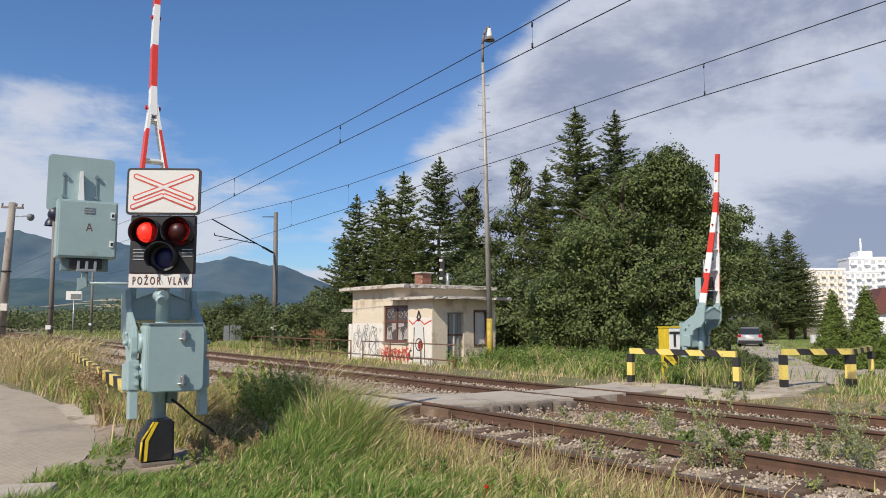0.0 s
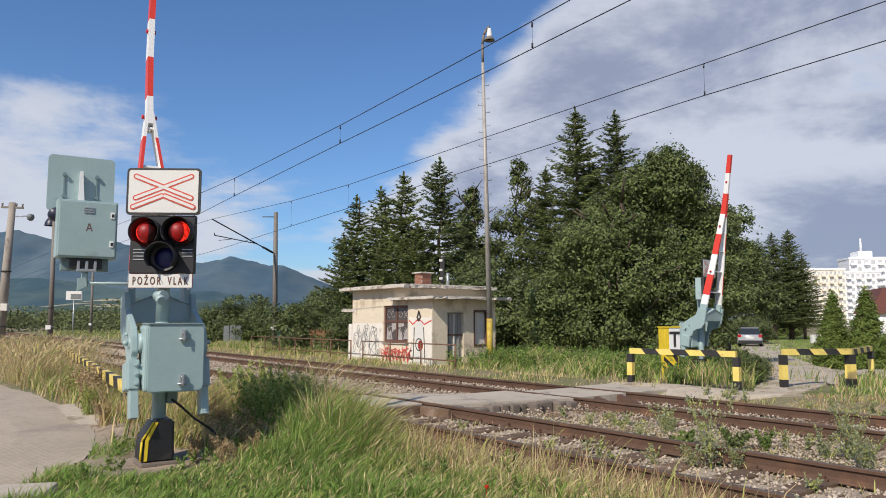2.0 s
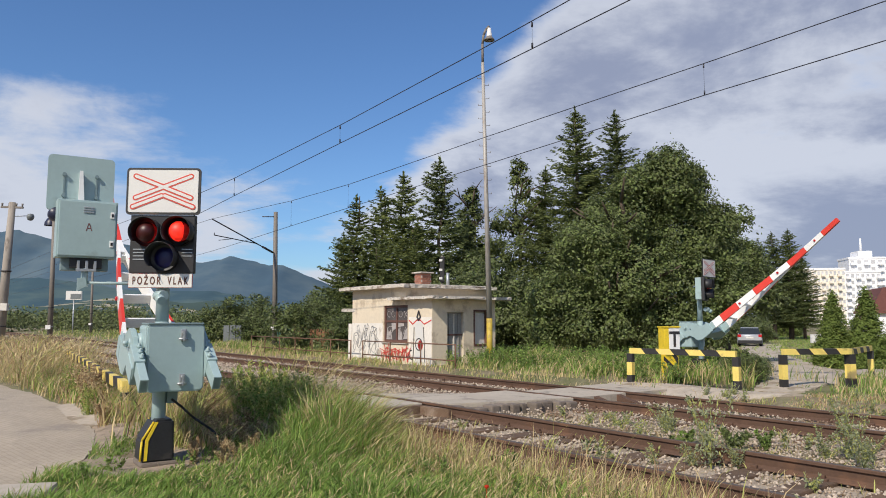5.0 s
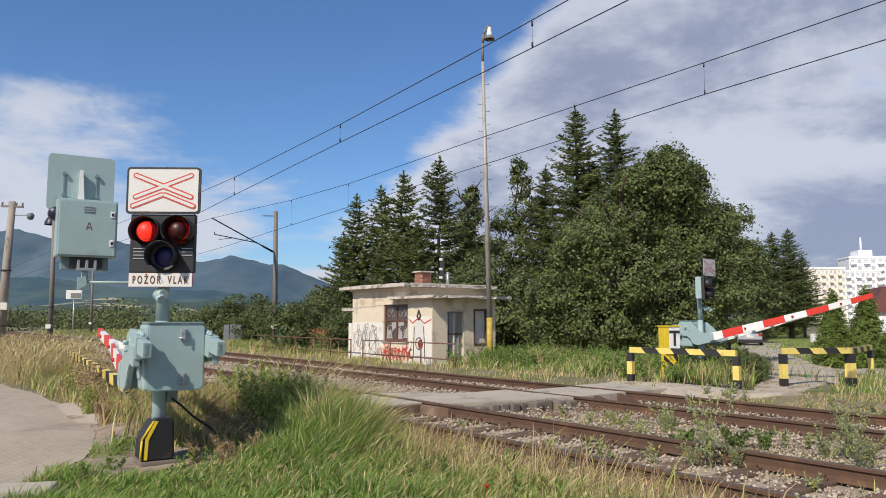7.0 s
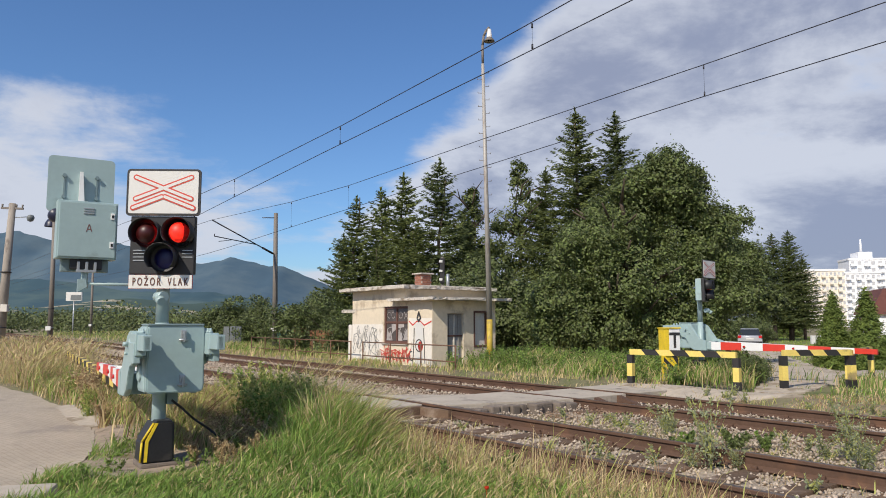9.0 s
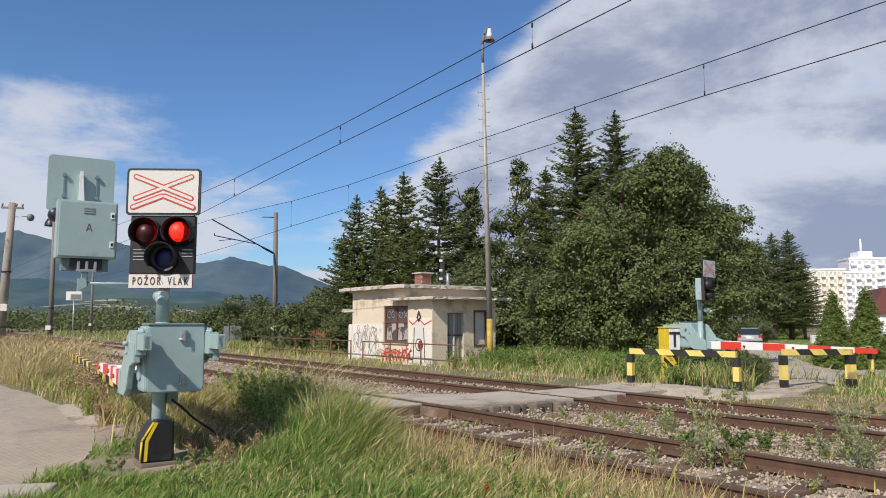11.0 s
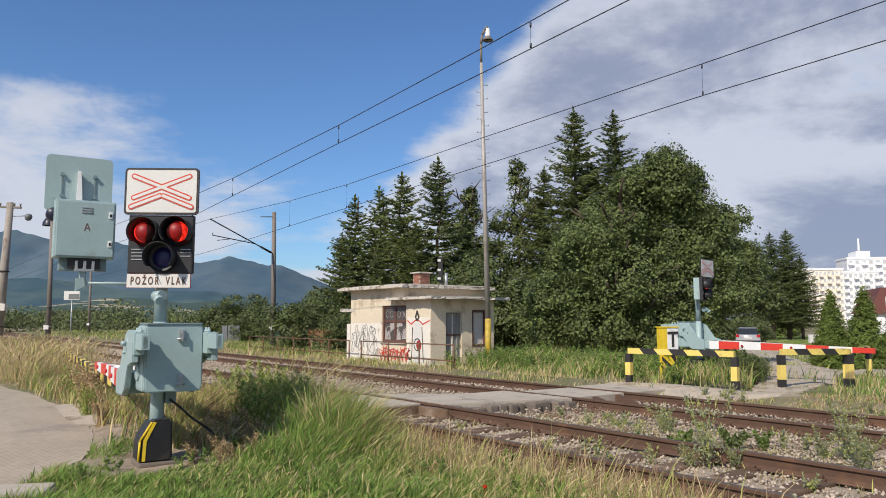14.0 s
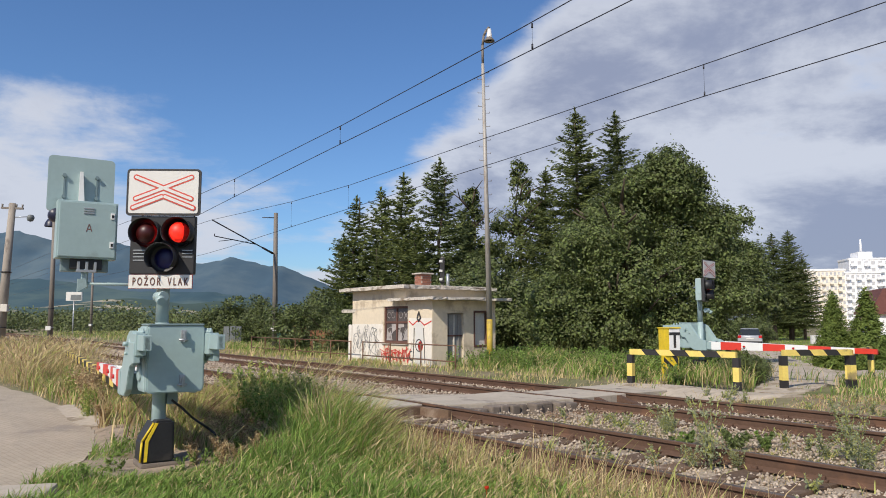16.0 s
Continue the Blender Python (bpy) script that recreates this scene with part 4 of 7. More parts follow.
def ragged_slab(x0, x1, y0, y1, z0, z1, seed):
    """A roof slab with a worn, uneven rim."""
    rnd = random.Random(seed)
    bm = bmesh.new()
    n = 26
    rim = []
    for (ax, ay), (bx, by) in (((x0, y0), (x1, y0)), ((x1, y0), (x1, y1)), ((x1, y1), (x0, y1)), ((x0, y1), (x0, y0))):
        for i in range(n):
            t = i / n
            rim.append((ax + (bx - ax) * t + rnd.uniform(-.025, .025), ay + (by - ay) * t + rnd.uniform(-.025, .025)))
    lo = [bm.verts.new((x, y, z0 + rnd.uniform(-.010, .012))) for x, y in rim]
    mid = [bm.verts.new((x + rnd.uniform(-.02, .02), y, (z0 + z1) / 2 + rnd.uniform(-.015, .015))) for x, y in rim]
    hi = [bm.verts.new((x, y, z1 + rnd.uniform(-.008, .010))) for x, y in rim]
    k = len(rim)
    for A, B in ((lo, mid), (mid, hi)):
        for i in range(k):
            bm.faces.new((A[i], A[(i + 1) % k], B[(i + 1) % k], B[i]))
    bm.faces.new(hi)
    bm.faces.new(lo[::-1])
    return bm


def stroke(bm, pts, w, y, mi=0, plane="front", x=0.0):
    """A painted line of width w along pts on a wall: front faces -y at y, side faces +x at x."""
    for (a, b), (c, d) in zip(pts, pts[1:]):
        v = Vector((c - a, d - b))
        if v.length < 1e-6:
            continue
        n = Vector((-v.y, v.x)).normalized() * w / 2
        e = v.normalized() * w * .3
        q = [(a - e.x + n.x, b - e.y + n.y), (a - e.x - n.x, b - e.y - n.y), (c + e.x - n.x, d + e.y - n.y), (c + e.x + n.x, d + e.y + n.y)]
        f = bm.faces.new([bm.verts.new((u, y, t)) for u, t in q])
        f.material_index = mi
        if f.normal.y > 0:
            f.normal_flip()


def curl(cx, cz, r, a0, a1, n=9, sx=1.0):
    return [(cx + sx * r * math.cos(radians(a0 + (a1 - a0) * i / n)), cz + r * math.sin(radians(a0 + (a1 - a0) * i / n))) for i in range(n + 1)]


def make_hut():
    """Small flat-roofed guard's hut. Local x runs along the rails, y away from them; origin at its front left corner."""
    m = at_track(-23.0, 13.05, -.1)
    h = empty("guard_hut", m, "derelict cream plastered guard hut with flat roof and graffiti", "hut")
    # main block 3.6 x 3.6, wing 1.45 wide
    wx, top, wtop = 3.55, 2.45, 2.06
    bm = bmesh.new()
    wall_with_openings(bm, .22, 5.02, 0, 2.06, 0, .25, [(2.28, 3.70, .72, 1.90)])
    part("front_wall", bm, ["plaster"], h)
    bm = bmesh.new()
    box(bm, .22, wx + .05, .0, .25, 2.062, top)
    part("upper_wall", bm, "plaster", h)
    bm = bmesh.new()
    box(bm, .22, .47, .252, 3.5, 0, top)
    box(bm, .472, wx + .05, 3.25, 3.5, 0, top)
    part("back_wall", bm, "plaster", h)
    bm = bmesh.new()
    box(bm, wx - .2, wx + .048, .252, 3.248, 2.064, top)
    part("side_upper_wall", bm, "plaster", h)
    # shaded side wall of the wing, in the y-z plane
    tmp = bmesh.new()
    wall_with_openings(tmp, .252, 2.5, 0, 2.06, 0, .25, [(.57, 1.20, .05, 1.66), (1.64, 2.12, .66, 1.70)])
    bmesh.ops.transform(tmp, matrix=pose(5.02, 0, 0, 0, 0, 90), verts=tmp.verts[:])
    part("side_wall", tmp, "plaster", h)
    bm = bmesh.new()
    box(bm, wx + .05, 4.77, 2.25, 2.5, 0, 2.06)
    part("wing_back_wall", bm, "plaster", h)
    part("roof_slab", ragged_slab(-.22, wx + .35, -.32, 3.55, top, top + .09, 1), "roof_edge", h, "flat concrete roof with a crumbling mossy edge")
    bm = bmesh.new()
    box(bm, -.1, wx + .22, -.2, 3.45, top + .091, top + .13, .02)
    part("roofing", bm, "roof_edge", h)
    part("wing_roof", ragged_slab(2.9, 5.42, -.30, 2.85, wtop + .002, wtop + .085, 2), "roof_edge", h, "lower flat canopy roof with a worn edge")
    part("left_canopy", ragged_slab(-.52, .5, -.02, 1.3, 1.72, 1.83, 3), "roof_edge", h)
    bm = bmesh.new()
    box(bm, -.02, .2, -.02, .9, 0, 1.30, .01)
    part("low_wall", bm, "plaster_white", h)
    # limewashed band on the front
    bm = bmesh.new()
    box(bm, .23, 2.24, -.008, -.002, .0, 1.32)
    part("whitewash", bm, "plaster_white", h)
    bm = bmesh.new()
    box(bm, 3.78, 5.0, -.010, -.004, .0, 1.52)
    part("whitewash", bm, "plaster_white", h)
    # window
    w = part("window", _frame(2.28, 3.70, .72, 1.90, .07, .04), "frame_brown", h, "broken brown framed window with dusty panes")
    for i, (x0, x1, z0, z1) in enumerate(((2.35, 2.95, 1.42, 1.83), (3.03, 3.63, 1.42, 1.83), (2.35, 2.95, .79, 1.35), (3.03, 3.63, .79, 1.35))):
        bm = bmesh.new()
        box(bm, x0, x1, .075, .085, z0, z1)
        part("pane", bm, "pane_dark", w)
    bm = bmesh.new()
    box(bm, 2.35, 3.63, .05, .10, 1.35, 1.42)
    box(bm, 2.95, 3.03, .048, .102, .79, 1.83)
    part("glazing_bar", bm, "frame_brown", w)
    bm = bmesh.new()
    for k, pts in enumerate((curl(2.52, 1.62, .1, 0, 300), curl(2.76, 1.62, .1, 60, 340), curl(3.2, 1.62, .1, 180, 500), [(3.4, 1.72), (3.6, 1.5)], [(3.4, 1.5), (3.6, 1.72)],
                curl(2.6, 1.05, .18, 20, 200), [(3.1, .85), (3.16, 1.25), (3.3, .9), (3.5, 1.2)], [(2.45, .82), (2.9, 1.2)])):
        bm = bmesh.new()
        stroke(bm, pts, .018, .0655 - k * .0003)
        part("pane_scribble", bm, "pane_pale", w)
    for q in ([(2.36, .80), (2.72, .80), (2.62, 1.12), (2.50, 1.02), (2.40, 1.20)], [(2.70, 1.05), (2.93, 1.16), (2.92, 1.33), (2.66, 1.33)], [(3.05, .80), (3.30, .80), (3.26, 1.05), (3.08, 1.16)],
              [(3.34, .82), (3.62, .84), (3.60, 1.2), (3.46, 1.10)], [(3.06, 1.20), (3.4, 1.24), (3.36, 1.34), (3.06, 1.34)]):
        bm = bmesh.new()
        prism(bm, q, .006, at=.0665)
        part("glass_shard", bm, "pane_pale", w, "pale dusty shard left in the window")
    bm = bmesh.new()
    box(bm, 2.22, 3.76, -.05, .05, .67, .718, .008)
    part("window_sill", bm, "roof_edge", w)
    # boarded door and window of the shaded side
    d = part("door", _slab(4.88, 4.92, .58, 1.19, .05, 1.65), "board_grey", h, "closed weathered grey door with bars")
    for y in (.70, .88, 1.06):
        bm = bmesh.new()
        box(bm, 4.92, 4.95, y - .022, y + .022, .08, 1.62, .004)
        part("door_bar", bm, "board_grey" if y != .88 else "board_pale", d)
    bm = bmesh.new()
    box(bm, 4.92, 4.96, .58, 1.19, .95, 1.0, .004)
    part("cross_bar", bm, "frame_brown", d)
    sw = part("boarded_window", _slab(4.90, 4.94, 1.65, 2.11, .67, 1.69), "board_pale", h, "window closed with a pale board")
    bm = bmesh.new()
    for y0, y1, z0, z1 in ((1.60, 1.65, .61, 1.75), (2.11, 2.16, .61, 1.75), (1.65, 2.11, .61, .67), (1.65, 2.11, 1.69, 1.75)):
        box(bm, 4.945, 5.035, y0, y1, z0, z1)
    part("window_frame", bm, "frame_brown", sw)
    # graffiti: tall outlined letter shapes, then thin red loops
    rnd = random.Random(4)
    bm = bmesh.new()
    for k, (cx, cz, rx, rz, tilt) in enumerate(((.46, .72, .13, .34, .25), (.72, .86, .12, .36, -.12), (1.0, .74, .13, .42, .18), (1.28, .92, .15, .32, -.2), (1.60, .80, .20, .40, .3), (1.88, .62, .10, .26, -.3))):
        y = -.0105 - k * .0014
        ring = []
        for i in range(17):
            t = 2 * math.pi * i / 16
            r = 1 + .30 * math.sin(3 * t + k * 1.7) + .16 * math.sin(5 * t + k)
            u, v = rx * r * math.cos(t), rz * r * math.sin(t)
            ring.append((cx + u + v * tilt, cz + v))
        stroke(bm, ring, .018, y)
        stroke(bm, [(cx + (px - cx) * .45, cz + (pz - cz) * .5 + .04) for px, pz in ring[2:12]], .014, y - .0004)
        stroke(bm, [ring[9], (ring[9][0] - .04, ring[9][1] - .16), (ring[9][0] + .05, ring[9][1] - .26)], .014, y - .0008)
    stroke(bm, [(.36, .98), (.62, .50), (.78, .94), (1.02, .44), (1.2, 1.0), (1.5, .42), (2.05, .22)], .014, -.020)
    stroke(bm, [(1.55, 1.22), (1.85, 1.16), (1.7, .98), (2.0, .78), (1.75, .66)], .016, -.0204)
    part("graffiti_scrawl", bm, "spray_grey", h, "grey black outlined graffiti letter shapes")
    bm = bmesh.new()
    for k in range(8):
        x, z, y = 2.16 + k * .21, rnd.uniform(.06, .16), -.0125 - k * .0012
        hi = rnd.uniform(.34, .56)
        stroke(bm, [(x, z + hi * .9), (x + .05, z + hi * .4), (x + .10, z), (x + .15, z + hi * .55), (x + .26, z + hi)], .034, y)
        stroke(bm, curl(x + .16, z + hi * .45, rnd.uniform(.09, .17), rnd.uniform(-60, 120), rnd.uniform(200, 330), 9, rnd.uniform(.8, 1.5)), .026, y - .0004)
    stroke(bm, [(2.1, .50), (2.5, .38), (3.0, .52), (3.4, .40), (3.75, .56)], .024, -.0226)
    part("graffiti_letters", bm, "spray_red", h, "looping red graffiti strokes")
    bm = bmesh.new()
    stroke(bm, [(3.8, 1.42), (4.0, 1.3), (4.22, 1.42), (4.42, 1.42), (4.62, 1.3), (4.98, 1.42)], .04, -.014)
    part("graffiti_band", bm, "spray_red", h)
    bm = bmesh.new()
    stroke(bm, curl(4.42, .66, .09, 0, 360, 14, .8), .12, -.014)
    part("graffiti_disc", bm, "spray_red", h)
    bm = bmesh.new()
    stroke(bm, [(4.08, 1.20), (4.05, .5), (4.0, .1)], .04, -.0146)
    stroke(bm, [(4.58, 1.20), (4.62, .75), (4.66, .15)], .04, -.0146)
    stroke(bm, [(4.24, 1.52), (4.32, 1.7), (4.42, 1.52), (4.32, 1.42), (4.24, 1.52)], .07, -.0152)
    stroke(bm, curl(4.34, .68, .18, 0, 300, 12), .035, -.0158)
    stroke(bm, curl(3.95, .35, .14, 90, 290, 8), .04, -.0164)
    part("graffiti_shape", bm, "spray_black", h, "plain black painted outline shapes")
    bm = bmesh.new()
    stroke(bm, [(4.34, 1.3), (4.34, .2)], .4, -.0132)
    part("graffiti_fill", bm, "white_sheet", h)
    # chimney with bricks
    ch = part("chimney", _slab(2.26, 2.66, 1.26, 1.66, top + .1, top + .56), "mortar", h, "short red brick chimney stack with a slab cap")
    bmb = bmesh.new()
    box(bmb, -.09, .09, -.057, .057, -.033, .033, .006)
    mb = mesh_of("brick", bmb, "brick")
    for row in range(5):
        for side in range(4):
            for k in range(2):
                b = new("brick", mb)
                b.parent = ch
                off = -.13 + k * .26 + (.06 if row % 2 else -.06) * (1 if side % 2 else -1) * .5
                cx, cy = 2.46, 1.46
                mm = pose(cx, cy, 0, 0, 0, side * 90) @ pose(off * .72, -.155, top + .22 + row * .075)
                b.matrix_basis = mm
    bm = bmesh.new()
    box(bm, 2.18, 2.74, 1.18, 1.74, top + .562, top + .61, .015)
    part("chimney_cap", bm, "roof_edge", ch)
    bm = bmesh.new()
    tube(bm, (3.42, 1.8, top), (3.42, 1.8, top + .55), .055, .055, 12)
    part("vent_pipe", bm, "galv", h)
    # dark inside so that the openings read as deep
    bm = bmesh.new()
    box(bm, .48, 4.76, .26, 2.24, -.05, .0)
    part("hut_floor", bm, "mortar", h)


def _frame(x0, x1, z0, z1, w, y):
    bm = bmesh.new()
    box(bm, x0, x0 + w, y, y + .08, z0, z1)
    box(bm, x1 - w, x1, y, y + .08, z0, z1)
    box(bm, x0 + w, x1 - w, y, y + .08, z0, z0 + w)
    box(bm, x0 + w, x1 - w, y, y + .08, z1 - w, z1)
    return bm


def _slab(x0, x1, y0, y1, z0, z1, bev=0.0):
    bm = bmesh.new()
    box(bm, x0, x1, y0, y1, z0, z1, bev)
    return bm


make_hut()


# ---- rails, markers, masts and wires ----
def guard_rail(path, top, base, label, seg=.36, beam_h=.115, posts=None, thick=.09):
    """Yellow and black striped rail: a beam of painted lengths on square posts."""
    a, b = Vector((*path[0], 0)), Vector((*path[1], 0))
    d = b - a
    L = d.length
    m = Matrix.Translation((a.x, a.y, base)) @ pose(0, 0, 0, 0, 0, math.degrees(math.atan2(d.y, d.x)))
    g = empty("guard_rail", m, label, "guard rail", "striped guard rails")
    n = max(2, round(L / seg)) | 1
    t0, t1 = top - beam_h - base, top - base
    sl = .05
    for i in range(n):
        bm = bmesh.new()
        x0, x1 = L * i / n, L * (i + 1) / n
        pts = [(x0 + (sl if i else 0), t0), (x1 + (sl if i < n - 1 else 0), t0), (x1 - (sl if i < n - 1 else 0), t1), (x0 - (sl if i else 0), t1)]
        prism(bm, pts, thick, at=-thick / 2)
        part("stripe", bm, "black_paint" if i % 2 else "yellow_pale", g)
    for x in (posts if posts is not None else (.0, L)):
        bm = bmesh.new()
        zs = [-.25, (t0 + .0) * .30, (t0) * .72, t0]
        for k in range(3):
            box(bm, x - .06, x + .06, -.06, .06, zs[k], zs[k + 1] - .001, mi=(1, 0, 1)[k])
        part("post", bm, ["yellow_pale", "black_paint"], g)
    return g


guard_rail(((4.0, 15.8), (5.62, 14.2)), .73, -.03, "yellow and black striped guard rail beside the crossing")
guard_rail(((6.63, 14.46), (8.1, 14.72)), .76, -.03, "yellow and black striped guard rail along the lane")
guard_rail(((8.1, 14.82), (9.75, 16.9)), .74, -.03, "yellow and black striped guard rail turning along the lane")
guard_rail(((-12.5, 24.2), (-4.26, 10.0)), .50, -.03, "low faded striped guard rail in tall dry grass", seg=.55, beam_h=.15)


def t_marker():
    m = pose(5.15, 16.8, -.03, 0, 0, 14) @ Matrix.Diagonal((.9, .9, 1, 1))
    t = empty("track_telephone_marker", m, "yellow box on a striped post bearing a white T plate", "marker post")
    bm = bmesh.new()
    box(bm, -.23, -.105, -.15, .15, .64, 1.18, .012)
    part("box", bm, "yellow", t)
    bm = bmesh.new()
    box(bm, -.104, .20, -.15, .15, .64, 1.18, .012)
    b2 = part("plate", bm, "boom_white", t)
    letters("letter_t", "T", .48, "black_paint", b2, pose(.048, -.154, .905, 90), depth=.003)
    bm = bmesh.new()
    box(bm, -.25, .22, -.17, .17, 1.181, 1.21, .008)
    part("cap", bm, "yellow", t)
    bm = bmesh.new()
    box(bm, -.22, .20, -.05, .05, .0, .639)
    part("post", bm, "yellow", t)
    bm = bmesh.new()
    for k in range(3):
        prism(bm, [(-.21, .55 - k * .2), (-.21, .45 - k * .2), (.19, .12 - k * .2), (.19, .22 - k * .2)] if k < 1 else [(-.02 + .0, .62), (.1, .62), (.19, .5), (.19, .34)] if k == 1 else [(-.21, .22), (-.21, .12), (-.08, .02), (.04, .02)], .004, at=-.0545)
    part("stripe", bm, "black_paint", t)


t_marker()


def wire_run(name, p, pts, r, label):
    """A line wire through (a, z) points over the rails, at distance p."""
    bm = bmesh.new()
    for (a0, z0), (a1, z1) in zip(pts, pts[1:]):
        tube(bm, TR @ Vector((a0, p, z0)), TR @ Vector((a1, p, z1)), r, seg=6, caps=False)
    return thing(name, bm, "wire", Matrix(), label, "overhead wire", "overhead wires")


wire_run("carrier_wire", 6.25, [(-140, 5.0), (-75, 4.8), (-31, 4.75), (-18.9, 4.61), (-16.5, 4.63), (-11.4, 4.80), (-7.38, 5.01), (-5.84, 5.11), (6, 5.8)], .0065, "dark carrier wire strung over the rails")
wire_run("contact_wire", 6.25, [(-140, 4.1), (-31, 4.0), (-18.8, 4.08), (-16.5, 4.21), (-11.4, 4.47), (-7.4, 4.66), (-4.95, 4.79), (6, 5.3)], .0065, "dark contact wire strung over the rails")
wire_run("carrier_wire", 10.27, [(-140, 5.6), (-75, 5.3), (-29.5, 5.45), (-27, 5.37), (-22, 5.21), (-18.2, 5.19), (-12.15, 5.34), (-6.76, 5.44), (-3.97, 5.51), (8, 5.85)], .0075, "dark carrier wire strung over the rails")
wire_run("contact_wire", 10.27, [(-140, 4.2), (-30.6, 4.09), (-27.8, 4.16), (-21.8, 4.39), (-12.16, 4.72), (-6.67, 4.92), (-4.0, 4.98), (8, 5.4)], .0075, "dark contact wire strung over the rails")


def droppers():
    rows = [(6.25, a, z0, z1) for a, z0, z1 in ((-16.5, 4.22, 4.62), (-11.43, 4.48, 4.79), (-6.48, 4.72, 5.05))]
    rows += [(10.27, a, z0, z1) for a, z0, z1 in ((-22.0, 4.39, 5.2), (-18.25, 4.52, 5.18), (-6.7, 4.93, 5.43))]
    for p, a, z0, z1 in rows:
        bm = bmesh.new()
        q0, q1 = TR @ Vector((a, p, z0)), TR @ Vector((a, p, z1))
        tube(bm, q0, q1, .0025, seg=5)
        tube(bm, q0, q0 + Vector((0, 0, .06)), .013, seg=6)
        tube(bm, q1, q1 - Vector((0, 0, .06)), .013, seg=6)
        thing("dropper", bm, "wire", Matrix(), "thin wire dropper clamped between the two overhead wires", "wire dropper", "wire droppers")


droppers()


def catenary_mast(x, y, h, tip, root_z, label):
    g = empty("catenary_mast", pose(x, y, -.1), label, "mast", "catenary masts")
    bm = bmesh.new()
    tube(bm, (.05, 0, 0), (-.03, 0, h + .1), .125, .09, 14)
    part("pole", bm, "mast_dark", g)
    if tip is not None:
        t = Vector(tip) - Vector((x, y, -.1))
        r = Vector((0, 0, root_z + .1))
        bm = bmesh.new()
        tube(bm, r, t, .028, seg=8)
        tube(bm, r + (t - r) * .05, r + (t - r) * .22, .05, .05, 8)
        part("cantilever", bm, "wire", g)
        mid = r + (t - r) * .32
        end = Vector((t.x * .96, t.y * .96, mid.z + .12))
        bm = bmesh.new()
        tube(bm, mid, end, .02, seg=8)
        tube(bm, end + (mid - end) * .42, end + (mid - end) * .1 + Vector((0, 0, -.18)), .014, seg=6)
        tube(bm, end, end + Vector((0, 0, .1)), .018, seg=6)
        part("steady_arm", bm, "wire", g)
        bm = bmesh.new()
        tube(bm, (0, 0, h - .12), (-.55, -.35, h - .16), .022, seg=6)
        part("top_arm", bm, "wire", g)
    for z in (1.1, 2.0):
        bm = bmesh.new()
        tube(bm, (.03, 0, z), (.03, 0, z + .05), .135, .135, 14)
        part("band", bm, "galv" if z < 1.5 else "black_paint", g)
    bm = bmesh.new()
    box(bm, -.10, .14, -.19, -.165, 1.0, 1.2)
    part("number_plate", bm, "white_sheet", g)
    return g


catenary_mast(-7.6, 33.2, 6.24, (-9.45, 29.79, 5.45), 4.32, "slim dark catenary mast with a slanting cantilever")
catenary_mast(-18.75, 35.2, 6.5, None, 0, "grey catenary mast standing in dry grass")
catenary_mast(-31.5, 66, 6.3, None, 0, "distant slim dark mast beside the rails")


def hanging_lamp_pole():
    g = empty("lamp_pole", pose(1.40, 22.6, -.1) @ Matrix.Scale(.868, 4), "tall silvery lamp pole with step pegs, yellow painted foot", "lamp post")
    bm = bmesh.new()
    tube(bm, (.03, 0, 1.7), (-.16, 0, 11.0), .102, .055, 14)
    part("pole", bm, "lamp_pole", g)
    bm = bmesh.new()
    tube(bm, (.03, 0, 0), (.03, 0, 1.7), .108, .104, 14)
    part("foot", bm, "yellow_dull", g)
    bm = bmesh.new()
    pts = [(-.16, 0, 11.0), (-.165, 0, 11.7), (-.12, 0, 12.05), (-.03, 0, 12.25), (.08, 0, 12.38)]
    for a, b in zip(pts, pts[1:]):
        tube(bm, a, b, .045, seg=8)
    part("swan_neck", bm, "mast_dark", g)
    bm = bmesh.new()
    lathe(bm, [(.03, .42), (.07, .40), (.085, .22), (.10, .2), (.10, .1), (.11, .08)], 16, m=pose(.085, 0, 11.9))
    lamp = part("lamp_body", bm, "porcelain", g, "white enamel lamp body")
    bm = bmesh.new()
    lathe(bm, [(.10, .1), (.12, .06), (.19, -.03), (.20, -.06), (.12, -.05), (.09, .0)], 16, m=pose(.085, 0, 11.9))
    part("shade", bm, "mast_dark", lamp)
    for k in range(26):
        z = 4.4 + k * .25
        t = (z - 1.7) / 9.3
        x = .03 - .19 * t
        bm = bmesh.new()
        s = 1 if k % 2 else -1
        tube(bm, (x, 0, z), (x + s * .2, 0, z), .010, seg=5)
        tube(bm, (x + s * .2, 0, z), (x + s * .2, 0, z + .05), .010, seg=5)
        part("step_peg", bm, "mast_dark", g)


hanging_lamp_pole()


def track_signal():
    """Small colour light signal on a slim mast, behind the hut."""
    g = empty("track_signal", pose(-.03, 30.5, -.2), "slim dark track signal with white marker plates", "signal")
    bm = bmesh.new()
    tube(bm, (0, 0, 0), (0, 0, 4.2), .06, .05, 10)
    part("mast", bm, "mast_dark", g)
    bm = bmesh.new()
    box(bm, -.10, .10, -.12, .08, 3.1, 4.15, .03)
    part("signal_case", bm, "black_paint", g)
    for z in (3.2, 3.55, 3.95):
        bm = bmesh.new()
        box(bm, -.13, .01, -.15, -.125, z, z + .10, .01)
        part("marker_plate", bm, "white_sheet", g)


track_signal()


